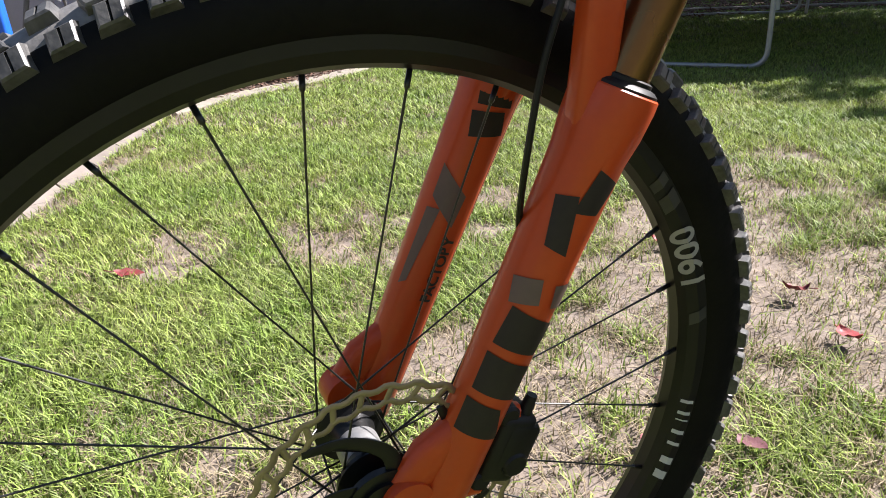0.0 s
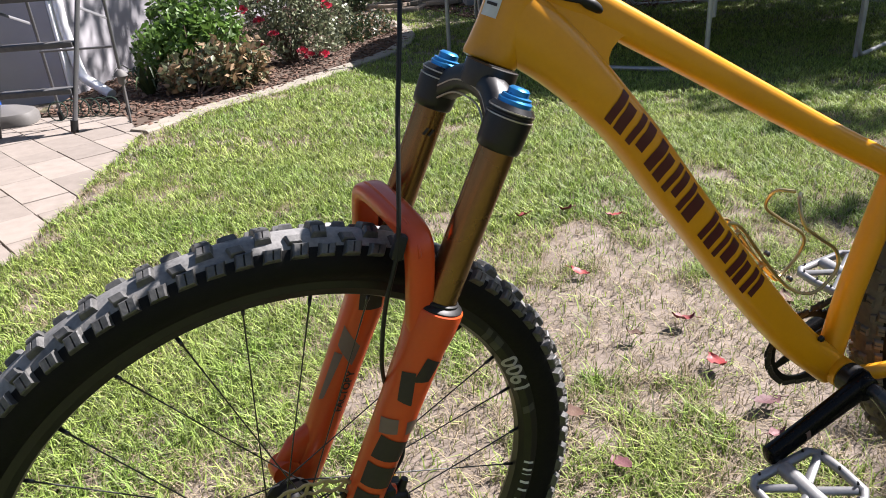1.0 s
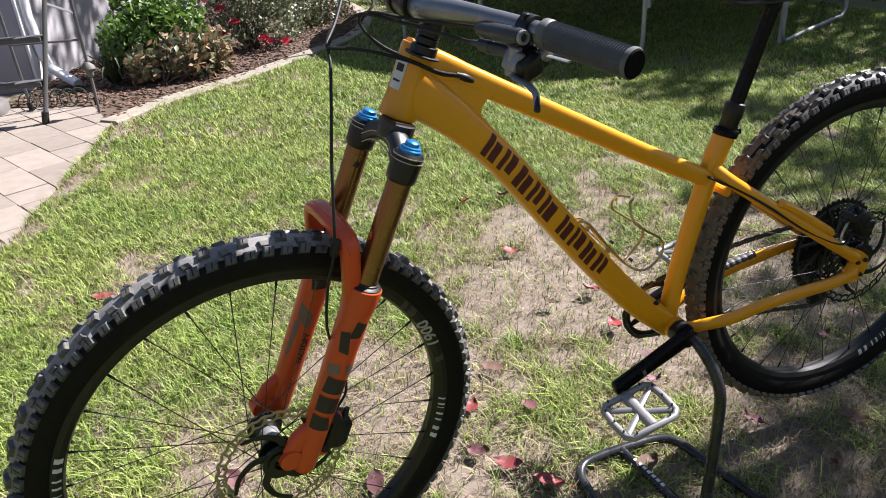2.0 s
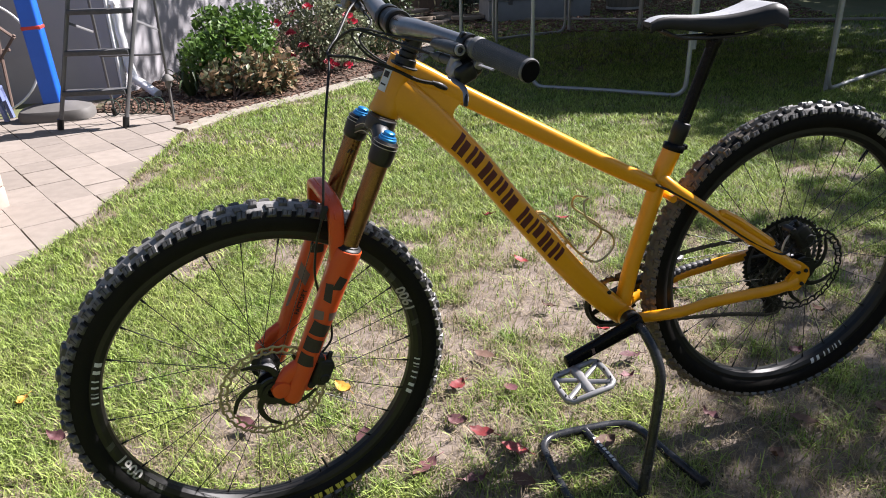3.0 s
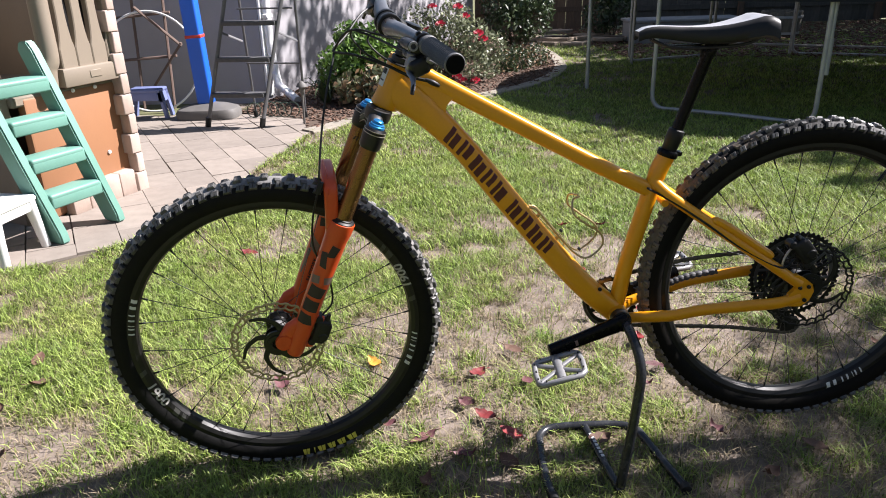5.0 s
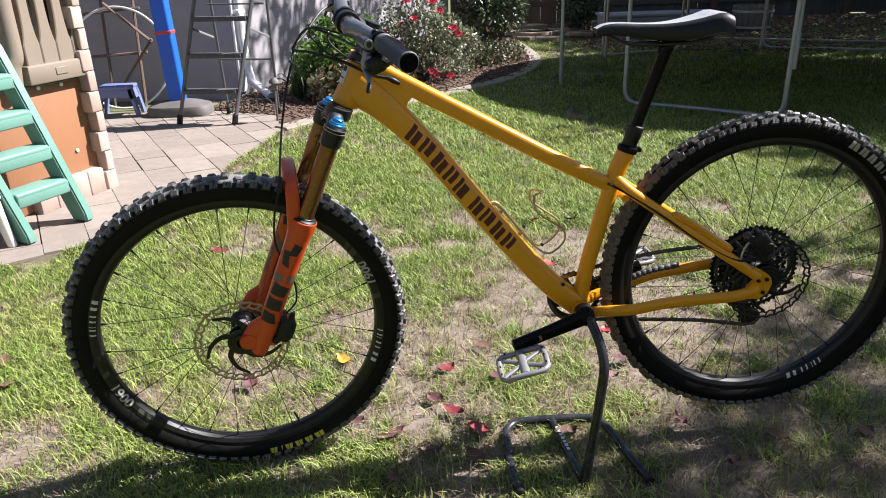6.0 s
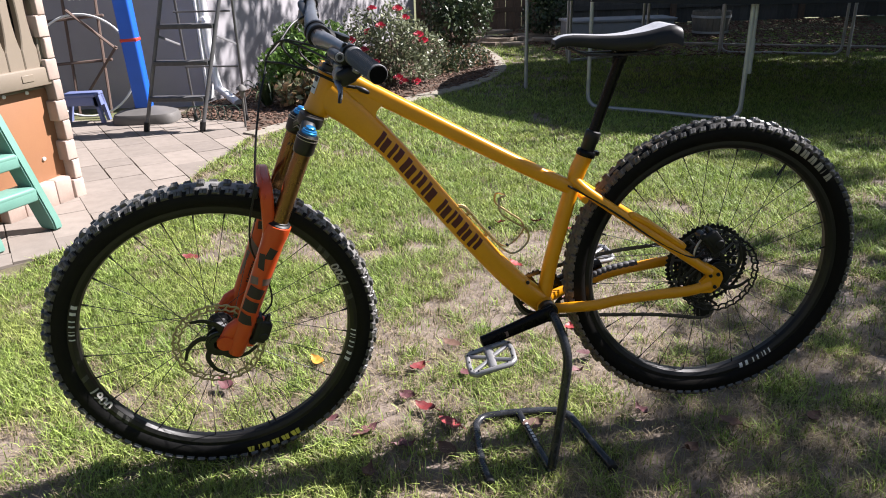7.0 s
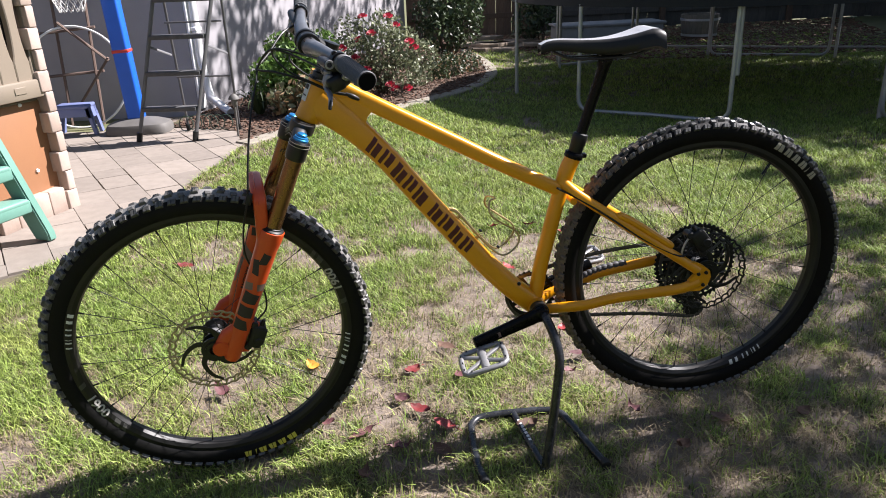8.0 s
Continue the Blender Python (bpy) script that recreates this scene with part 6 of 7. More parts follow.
bm = bmesh.new()
lean = V(-0.050, 0.05, 1.0)
b0 = V(-1.245, 3.54, 0.088)
box(bm, b0 + lean * 0.55, (0.100, 0.100, 1.10), Matrix.Rotation(radians(-2.9), 3, "Y") @ Matrix.Rotation(radians(-2.9), 3, "X"), 0.016, 3)
part("pole_pad", bm, BLUE_PAD, hoopstand, "bright blue vinyl pole pad")
bm = bmesh.new()
box(bm, b0 + lean * 0.437, (0.105, 0.105, 0.024), Matrix.Rotation(radians(-3), 3, "Y"), 0.008, 2)
part("strap", bm, RED_STRAP, hoopstand, "red strap round the pad")
bm = bmesh.new()
cyl(bm, b0 + V(0, 0, -0.02), b0 + lean * 2.0, 0.028, seg=16)
part("pole", bm, BLACK, hoopstand)
# rim and net low on the pole
bm = bmesh.new()
tube(bm, [V(-1.47, 3.42, 0.905) + V(math.cos(t) * 0.115, math.sin(t) * 0.115, 0) for t in [2 * math.pi * k / 24 for k in range(24)]], 0.006, 8, closed=True)
tube(bm, [V(-1.47, 3.53, 0.905), b0 + lean * 0.80], 0.006, 8)
part("hoop", bm, RED_STRAP, hoopstand, "small hoop ring")
bm = bmesh.new()
for k in range(12):
    for sgn in (-1, 1):
        pts = []
        for j in range(6):
            f = j / 5
            t = 2 * math.pi * (k + sgn * f * 1.5) / 12
            r = 0.113 - 0.045 * f
            pts.append(V(-1.47 + math.cos(t) * r, 3.42 + math.sin(t) * r, 0.903 - 0.125 * f))
        tube(bm, pts, 0.0022, 5)
part("net", bm, WHITE_PLASTIC, hoopstand, "white string net")

set_down(hoopstand, (-1.235, 3.53), (-1.632, 4.488), 1.234)

stool2 = thing("step_stool", (-1.70, 3.62, 0.0), "pale blue plastic step stool beside the wall", "stool")
bm = bmesh.new()
box(bm, V(-1.655, 3.585, 0.196), (0.22, 0.17, 0.022), None, 0.008, 2)
box(bm, V(-1.655, 3.510, 0.160), (0.19, 0.014, 0.055), None, 0.005, 2)
part("seat", bm, LILAC_PLASTIC, stool2)
for s in (-1, 1):
    bm = bmesh.new()
    a, b = V(-1.655 + s * 0.095, 3.60, 0.19), V(-1.655 + s * 0.125, 3.60, 0.010)
    for y0, y1, z0 in ((-0.075, -0.035, 0.0), (0.035, 0.075, 0.0), (-0.075, 0.075, 0.62)):
        p0, p1 = b.lerp(a, z0), a
        for q in ((p0, p1),):
            v = [bm.verts.new(w + V(dx, dy, 0)) for w in q for dx, dy in ((-0.010, y0), (0.010, y0), (0.010, y1), (-0.010, y1))]
            for k in range(4):
                bm.faces.new((v[k], v[(k + 1) % 4], v[4 + (k + 1) % 4], v[4 + k]))
            bm.faces.new(v[:4][::-1]), bm.faces.new(v[4:])
    part("leg", bm, LILAC_PLASTIC, stool2, smooth=False)

set_down(stool2, (-1.655, 3.585), (-2.126, 4.525), 1.215)

trellis = thing("trellis", (-1.7, 3.80, 0.0), "brown wooden trellis poles leaning on the house wall", "trellis")
for a, b in (((-1.78, 3.84, 0.01), (-1.74, 3.92, 1.5)), ((-1.56, 3.82, 0.01), (-1.52, 3.90, 1.5)), ((-1.98, 3.84, 0.01), (-1.94, 3.93, 1.5)), ((-1.72, 3.80, 0.70), (-1.44, 3.80, 0.44)), ((-1.44, 3.80, 0.46), (-1.70, 3.81, 0.14)), ((-2.0, 3.85, 0.62), (-1.5, 3.84, 0.66)), ((-2.0, 3.86, 0.34), (-1.5, 3.85, 0.37)), ((-2.0, 3.86, 0.93), (-1.5, 3.86, 0.96))):
    bm = bmesh.new()
    tube(bm, [a, b], [(0.009, 0.013)] * 2, 6, up=(1, 0, 0))
    part("pole", bm, TRELLIS_WOOD, trellis, smooth=False)
set_down(trellis, (-1.7, 3.80), (-2.22, 4.87), 1.235)
hoop = thing("hoop", (-1.66, 3.78, 0.01), "thin pale hoop leaning on the house wall", "hoop")
bm = bmesh.new()
tube(bm, [V(-1.66 + math.cos(t) * 0.33, 3.72 + 0.05 * (1 + math.sin(t)), 0.345 + math.sin(t) * 0.33) for t in [2 * math.pi * k / 56 for k in range(56)]], 0.0075, 8, closed=True)
part("ring", bm, WHITE_PLASTIC, hoop, "pale plastic ring")

set_down(hoop, (-1.66, 3.75), (-2.166, 4.79), 1.231)

# downspout on the lit wall
wd = (Vector((*WALL_END, 0)) - Vector((*WALL_CORNER, 0))).normalized()
wn2 = Vector((wd.y, -wd.x, 0))
spout = thing("downspout", Vector((*WALL_CORNER, 0)) + wd * 0.10 + wn2 * 0.04, "white metal downspout on the house wall", "downspout")
bm = bmesh.new()
sp = Vector((*WALL_CORNER, 0)) + wd * 0.08 + wn2 * 0.045
tube(bm, [sp + V(0, 0, 2.4), sp + V(0, 0, 0.42), sp + wn2 * 0.015 + wd * 0.01 + V(0, 0, 0.20), sp + wn2 * 0.05 - wd * 0.02 + V(0, 0, 0.12), sp + wn2 * 0.24 - wd * 0.10 + V(0, 0, 0.030)], [(0.034, 0.028)] * 5, 12, up=tuple(wd))
part("pipe", bm, WHITE_TRIM, spout, "", angle=50)
bm = bmesh.new()
box(bm, sp + V(0, 0, 0.60) - wn2 * 0.01, (0.085, 0.07, 0.03), Matrix.Rotation(math.atan2(wd.y, wd.x), 3, "Z"), 0.004)
part("bracket", bm, WHITE_TRIM, spout)

set_down(spout, sp, sp.xy, 1.24)

lamp = thing("path_lamp", (-0.57, 3.43, 0.0), "small brown stake path lamp by the bed", "path lamp")
bm = bmesh.new()
cyl(bm, V(-0.575, 3.430, -0.02), V(-0.570, 3.430, 0.24), 0.007, seg=10)
part("stake", bm, DARK_PLASTIC, lamp)
bm = bmesh.new()
lathe(bm, [(0.014, 0.215), (0.020, 0.225), (0.020, 0.255), (0.036, 0.258), (0.030, 0.275), (0.010, 0.292)], V(-0.570, 3.430, 0), (0, 0, 1), 18)
part("cap", bm, DARK_PLASTIC, lamp, "flared lamp cap")
set_down(lamp, (-0.575, 3.43), (-0.785, 4.06), 1.15)
wire = thing("garden_wire", (-0.80, 3.46, 0.0), "small coiled dark green garden wire hoops", "garden wire")
for k in range(6):
    bm = bmesh.new()
    cx = -0.93 + k * 0.052
    tube(bm, [V(cx + math.cos(t) * 0.045, 3.46 + 0.02 * math.sin(k) + 0.01 * math.sin(t), 0.062 + math.sin(t) * 0.048) for t in [2 * math.pi * q / 18 for q in range(18)]], 0.0032, 6, closed=True)
    part("wire_hoop", bm, HOSE_GREEN, wire)

set_down(wire, (-0.80, 3.46), (-1.075, 4.36), 1.21)

# ---------------------------------------------------------------- trampoline
TC, TR, TZ = V(3.75, 5.30, 0), 2.05, 0.885
tramp = thing("trampoline", (TC.x, TC.y, 0), "round black trampoline on galvanised tube legs", "trampoline")
bm = bmesh.new()
tube(bm, [TC + V(math.cos(t) * TR, math.sin(t) * TR, TZ - 0.02) for t in [2 * math.pi * k / 64 for k in range(64)]], 0.021, 10, closed=True)
part("top_ring", bm, GALVANISED, tramp, "galvanised ring")
bm = bmesh.new()
lathe(bm, [(0.0, TZ - 0.016), (TR - 0.24, TZ - 0.016), (TR - 0.24, TZ - 0.008), (0.0, TZ - 0.008)], TC, (0, 0, 1), 64)
part("jumping_mat", bm, MAT_BLACK, tramp, "black woven jumping mat")
bm = bmesh.new()
lathe(bm, [(TR - 0.28, TZ + 0.004), (TR - 0.06, TZ + 0.022), (TR + 0.04, TZ + 0.012), (TR + 0.05, TZ - 0.045), (TR + 0.04, TZ - 0.045), (TR - 0.28, TZ - 0.002)], TC, (0, 0, 1), 64, closed=True)
part("edge_pad", bm, MAT_BLACK, tramp, "dark padded edge cover")


def u_leg(a, b):
    """A leg bent from one tube: down, along the ground and up."""
    a, b = V(*a, 0.022), V(*b, 0.022)
    d = (b - a).normalized()
    pts = [V(a.x, a.y, TZ - 0.03), V(a.x, a.y, 0.40), V(a.x, a.y, 0.14)] + [a + d * 0.10 * (1 - math.cos(t)) + V(0, 0, 0.10 * (1 - math.sin(t))) for t in [math.pi / 2 * k / 6 for k in range(1, 7)]]
    pts += [a.lerp(b, 0.5) + V(0, 0, 0.006)]
    pts += [b - d * 0.10 * (1 - math.cos(t)) + V(0, 0, 0.10 * (1 - math.sin(t))) for t in [math.pi / 2 * k / 6 for k in range(6, 0, -1)]] + [V(b.x, b.y, 0.14), V(b.x, b.y, 0.40), V(b.x, b.y, TZ - 0.03)]
    bm = bmesh.new()
    tube(bm, pts, 0.0165, 12)
    part("leg", bm, GALVANISED, tramp, "bent galvanised leg tube")


u_leg((1.96, 4.24), (2.88, 3.47))
u_leg((3.96, 3.30), (5.20, 3.92))
u_leg((2.50, 6.98), (3.52, 7.30))
u_leg((4.50, 7.22), (5.68, 6.62))
for (x, y), h, sleeve in (((1.66, 5.28), 2.2, 0), ((2.905, 3.475), 2.2, 1), ((3.97, 3.325), 2.2, 0), ((2.50, 6.86), 0.86, 0), ((3.60, 7.36), 2.2, 0), ((5.72, 6.55), 2.2, 0), ((4.50, 7.26), 2.2, 0)):
    bm = bmesh.new()
    if sleeve:
        tube(bm, [V(x, y, 0.36), V(x, y, 0.60), V(x, y, 0.604), V(x, y, h)], [0.0225, 0.0225, 0.0175, 0.0175], 12)
    else:
        tube(bm, [V(x, y, 0.0), V(x, y, h)], 0.0175, 12)
    part("pole", bm, GALVANISED, tramp, "upright galvanised pole")

# ---------------------------------------------------------------- far side of the yard
barrel = thing("barrel_planter", (5.27, 9.22, 0), "weathered half barrel planter in the shade", "planter")
for k in range(20):
    bm = bmesh.new()
    t0, t1 = 2 * math.pi * (k + 0.03) / 20, 2 * math.pi * (k + 0.97) / 20
    rows = []
    for z, r in ((0.0, 0.235), (0.12, 0.262), (0.25, 0.275), (0.36, 0.278)):
        rows.append([bm.verts.new(V(5.27 + math.cos(t) * rr, 9.22 + math.sin(t) * rr, z)) for t, rr in ((t0, r), (t1, r), (t1, r - 0.022), (t0, r - 0.022))])
    for a, b in zip(rows, rows[1:]):
        for q in range(4):
            bm.faces.new((a[q], a[(q + 1) % 4], b[(q + 1) % 4], b[q]))
    bm.faces.new(rows[0][::-1]), bm.faces.new(rows[-1])
    part("stave", bm, BARREL_WOOD, barrel, smooth=False)
for z, r in ((0.07, 0.257), (0.29, 0.281)):
    bm = bmesh.new()
    lathe(bm, [(r - 0.004, -0.016), (r + 0.003, -0.016), (r + 0.003, 0.016), (r - 0.004, 0.016)], V(5.27, 9.22, z), (0, 0, 1), 40, closed=True)
    part("band", bm, GALVANISED, barrel, "dull metal band")
bm = bmesh.new()
lathe(bm, [(0.001, 0.0), (0.250, 0.0), (0.250, 0.30), (0.001, 0.31)], V(5.27, 9.22, 0.01), (0, 0, 1), 32)
part("soil", bm, MULCH_SOIL, barrel)

store = thing("storage_box", (3.75, 8.98, 0), "long pale grey plastic storage box in the shade", "storage box")
bm = bmesh.new()
box(bm, V(3.75, 8.98, 0.15), (1.52, 0.50, 0.290), None, 0.014, 2)
part("body", bm, GREY_BOX, store)
bm = bmesh.new()
box(bm, V(3.75, 8.98, 0.31), (1.58, 0.55, 0.036), None, 0.010, 2)
part("lid", bm, GREY_BOX, store)
for x in (3.30, 4.20):
    bm = bmesh.new()
    box(bm, V(x, 8.722, 0.26), (0.06, 0.016, 0.055), None, 0.004)
    part("latch", bm, DARK_PLASTIC, store)

bm = bmesh.new()
tube(bm, spline([(3.1, 9.05, 0.03), (4.3, 8.25, 0.035), (5.1, 7.80, 0.03), (6.56, 7.00, 0.035), (8.6, 6.2, 0.03)], 8), [(0.016, 0.035)] * 33, 8, up=(0, 0, 1), square=0.6)
tagged(finish("edging", bm, CONCRETE, angle=30), "thin pale edging strip behind the trampoline", "edging", kind="structure")

rs = random.Random(31)
rubble = thing("flagstone_pile", (2.2, 9.2, 0), "low pile of flat tan flagstones against the fence", "stones")
for k in range(16):
    bm = bmesh.new()
    n = rs.randint(5, 7)
    w, d = rs.uniform(0.16, 0.30), rs.uniform(0.12, 0.22)
    poly = [(math.cos(2 * math.pi * i / n + rs.uniform(-.2, .2)) * w, math.sin(2 * math.pi * i / n + rs.uniform(-.2, .2)) * d) for i in range(n)]
    level = k // 7
    prism(bm, poly, 0, 0.045, 0.008)
    bmesh.ops.translate(bm, verts=bm.verts, vec=(1.90 + (k % 7) * 0.16 + rs.uniform(-.08, .08), 9.00 + rs.uniform(-.25, .45) + 0.20 * level, 0.004 + 0.047 * level))
    part("stone", bm, FLAGSTONE, rubble, smooth=False)

# fences
fence = thing("fence_back", (3.0, 11.4, 0), "dark weathered wooden board fence behind the yard", "fence", kind="structure")
bm = bmesh.new()
box(bm, (0, 0, 0.95), (0.138, 0.020, 1.9), None, 0.003)
me_board = bpy.data.meshes.new("board")
bm.to_mesh(me_board)
bm.free()
me_board.materials.append(FENCE_WOOD)
rf = random.Random(3)
for k in range(16):
    attach("board", me_board, fence, at=pose(1.08 + k * 0.1405, 11.36 + rf.uniform(-.006, .006), rf.uniform(-.01, .01), 0, rf.uniform(-.4, .4), 3))
me_grey = me_board.copy()
me_grey.materials.clear()
me_grey.materials.append(GREY_WOOD)
for k in range(51):
    attach("board", me_grey, fence, at=pose(3.33 + k * 0.1395, 11.55 + rf.uniform(-.006, .006), rf.uniform(-.02, .02), 0, rf.uniform(-.4, .4), rf.uniform(-1, 1)))
for z in (0.30, 1.5):
    bm = bmesh.new()
    box(bm, V(6.9, 11.515, z), (7.2, 0.04, 0.085), None, 0.003)
    part("rail", bm, GREY_WOOD, fence, smooth=False)
    bm = bmesh.new()
    box(bm, V(2.10, 11.332, z + 0.03), (2.15, 0.035, 0.085), Matrix.Rotation(radians(3), 3, "Z"), 0.003)
    part("rail", bm, FENCE_WOOD, fence, smooth=False)
for x in (1.5, 3.25, 5.6, 8.0):
    bm = bmesh.new()
    box(bm, V(x, 11.27 if x < 3 else 11.46, 0.95), (0.09, 0.07, 1.95), None, 0.004)
    part("post", bm, FENCE_WOOD, fence, smooth=False)


# ---------------------------------------------------------------- shrubs
def shrub(name, base, clumps, count, leaf_mat, leaf_len, leaf_wid, label, seed, stems=14, flowers=(), flower_r=0.035, extra=None, stem_mat=BARK):
    """A shrub: stems fanned from its base and a crown of small leaves in clumps."""
    rng = np.random.default_rng(seed)
    rnd = random.Random(seed)
    base = V(*base)
    th = thing(name, tuple(base), label, "shrub")
    for k in range(stems):
        c = rnd.choice(clumps)
        tip = V(*c[:3]) + V(rnd.uniform(-1, 1), rnd.uniform(-1, 1), rnd.uniform(-.6, .8)) * c[3] * 0.8
        a = base + V(rnd.uniform(-.06, .06), rnd.uniform(-.06, .06), -0.02)
        bm = bmesh.new()
        pts = spline([a, a.lerp(tip, 0.45) + V(rnd.uniform(-.05, .05), rnd.uniform(-.05, .05), 0.04), tip], 4)
        tube(bm, pts, [0.008 - 0.006 * i / (len(pts) - 1) for i in range(len(pts))], 6)
        part("stem", bm, stem_mat, th)
    w = np.array([c[3] ** 2 for c in clumps])
    idx = rng.choice(len(clumps), count, p=w / w.sum())
    cc = np.array([c[:3] for c in clumps])[idx]
    rr = np.array([c[3] for c in clumps])[idx]
    d = rng.normal(size=(count, 3))
    d /= np.linalg.norm(d, axis=1)[:, None]
    pos = cc + d * (rr * rng.uniform(0.25, 1.0, count) ** 0.5)[:, None]
    pos[:, 2] = np.maximum(pos[:, 2], 0.02)
    me = leaf_cloud("crown", pos, leaf_mat, leaf_len, leaf_wid, rng)
    attach("crown", me, th, "many small leaves with gaps")
    if extra:
        mat2, share, len2 = extra
        m = int(count * share)
        pick = rng.choice(count, m)
        attach("crown_dry", leaf_cloud("crown_dry", pos[pick] + rng.normal(scale=0.02, size=(m, 3)), mat2, len2, len2 * 0.5, rng), th, "paler dry leaves among the green")
    for k, p in enumerate(flowers):
        bm = bmesh.new()
        c = V(*p)
        for j in range(14):
            a = j * 2.4
            rr2 = flower_r * (0.25 + 0.75 * j / 13)
            o = V(math.cos(a), math.sin(a), 0)
            t = V(-math.sin(a), math.cos(a), 0)
            up = V(0, 0, 1)
            q = [c + o * rr2 * 0.25, c + o * rr2 * 0.8 + t * rr2 * 0.55 + up * flower_r * 0.5, c + o * rr2 * 1.05 + up * flower_r * (0.75 - 0.5 * j / 13), c + o * rr2 * 0.8 - t * rr2 * 0.55 + up * flower_r * 0.5]
            tilt = Matrix.Rotation(rnd.uniform(0.3, 0.9), 3, "X")
            bm.faces.new([bm.verts.new(c + tilt @ (v - c)) for v in q])
        part("rose", bm, PETAL, th, "crimson rose flower", smooth=True)
    return th


leafy_shrub = shrub("leafy_shrub", (-0.25, 3.95, 0.0), [(-0.42, 3.90, 0.28, 0.17), (-0.22, 3.95, 0.36, 0.19), (-0.04, 4.02, 0.30, 0.18), (-0.30, 4.15, 0.44, 0.18), (-0.05, 4.25, 0.42, 0.2), (-0.46, 4.1, 0.22, 0.14)], 2600, SHRUB_LEAF, 0.062, 0.032, "bright green leafy shrub against the house wall", 5, 16)
dry_shrub = shrub("dry_shrub", (-0.18, 3.72, 0.0), [(-0.30, 3.70, 0.12, 0.10), (-0.12, 3.72, 0.15, 0.12), (0.06, 3.80, 0.13, 0.12), (-0.02, 3.74, 0.08, 0.12)], 900, ROSE_LEAF, 0.050, 0.026, "half dry low shrub with pale stems in the bed", 8, 18, extra=(DRY_LEAF, 0.8, 0.055), stem_mat=TRELLIS_WOOD)
rose_bush = shrub("rose_bush", (0.45, 4.35, 0.0), [(0.25, 4.30, 0.34, 0.17), (0.45, 4.25, 0.42, 0.18), (0.62, 4.35, 0.36, 0.18), (0.36, 4.22, 0.20, 0.16), (0.60, 4.20, 0.20, 0.16), (0.78, 4.45, 0.28, 0.15), (0.48, 4.5, 0.52, 0.16), (0.20, 4.5, 0.50, 0.15)], 3000, ROSE_LEAF, 0.040, 0.024,
      "rose bush with crimson flowers and grey-green leaves", 11, 20, flowers=[(0.22, 4.12, 0.32), (0.30, 4.10, 0.23), (0.52, 4.07, 0.075), (0.62, 4.08, 0.07), (0.48, 4.10, 0.10), (0.66, 4.20, 0.42), (0.70, 4.25, 0.37), (0.36, 4.15, 0.50), (0.56, 4.30, 0.54), (0.26, 4.3, 0.44), (0.20, 4.08, 0.16), (0.12, 4.12, 0.40), (0.5, 4.2, 0.62), (0.30, 4.3, 0.62)],
      flower_r=0.042)


def strap_plant(base, reach, count, label, seed):
    """A tuft of long arching strap leaves, each folded along its middle."""
    rnd = random.Random(seed)
    th = thing("strap_plant", base, label, "plant")
    c = V(*base)
    for k in range(count):
        a = rnd.uniform(0, 2 * math.pi)
        o, t = V(math.cos(a), math.sin(a), 0), V(-math.sin(a), math.cos(a), 0)
        far, high = reach * rnd.uniform(0.5, 1.0), reach * rnd.uniform(0.45, 0.95)
        bm = bmesh.new()
        rows = []
        for j in range(8):
            f = j / 7
            p = c + o * (0.02 + far * f) + V(0, 0, high * math.sin(f * 2.5) - 0.01)
            w = 0.011 * (1 - f ** 3) + 0.0012
            rows.append([bm.verts.new(p - t * w + V(0, 0, w * 0.5)), bm.verts.new(p), bm.verts.new(p + t * w + V(0, 0, w * 0.5))])
        for lo, hi in zip(rows, rows[1:]):
            for q in (0, 1):
                bm.faces.new((lo[q], lo[q + 1], hi[q + 1], hi[q]))
        part("leaf", bm, DARK_LEAF, th)
    return th


strap_plant((-0.72, 4.92, 0.012), 0.26, 26, "dark green strap-leaved plant beside the downspout", 3)
strap_plant((-0.46, 5.05, 0.012), 0.24, 22, "dark green strap-leaved plant under the shrub", 4)
shrub("low_plant", (1.02, 6.62, 0.012), [(0.92, 6.55, 0.09, 0.15), (1.12, 6.70, 0.11, 0.17), (1.02, 6.50, 0.08, 0.13), (1.26, 6.88, 0.08, 0.13)], 700, DARK_LEAF, 0.045, 0.016, "low dark plant spreading over the mulch", 61, 8)
shrub("low_plant", (0.70, 6.08, 0.012), [(0.62, 6.02, 0.07, 0.11), (0.76, 6.12, 0.08, 0.13), (0.86, 6.24, 0.07, 0.10)], 380, ROSE_LEAF, 0.040, 0.020, "small grey-green plant at the foot of the rose bush", 62, 7)

dark_shrub = shrub("dark_shrub", (1.06, 5.25, 0.0), [(1.00, 5.20, 0.28, 0.20), (1.18, 5.25, 0.34, 0.20), (1.05, 5.35, 0.48, 0.20), (0.90, 5.3, 0.44, 0.17), (1.25, 5.40, 0.50, 0.17)], 2400, DARK_LEAF, 0.050, 0.026, "dark green rounded shrub at the end of the bed", 15, 16)
low_shrub = shrub("low_shrub", (1.05, 4.72, 0.0), [(1.00, 4.70, 0.08, 0.13), (1.16, 4.86, 0.07, 0.12), (0.88, 4.55, 0.06, 0.12), (1.2, 5.05, 0.07, 0.11)], 1100, DARK_LEAF, 0.030, 0.016, "low dark olive ground plant in the bed", 18, 12, extra=(DRY_LEAF, 0.25, 0.03))
white_flower_shrub = shrub("white_flower_shrub", (2.08, 6.45, 0.0), [(1.98, 6.40, 0.22, 0.17), (2.16, 6.42, 0.30, 0.18), (2.08, 6.45, 0.48, 0.18)], 1500, DARK_LEAF, 0.05, 0.028, "dark shrub with a few pale leaves by the fence", 21, 12, extra=(DECAL_WHITE, 0.015, 0.04))

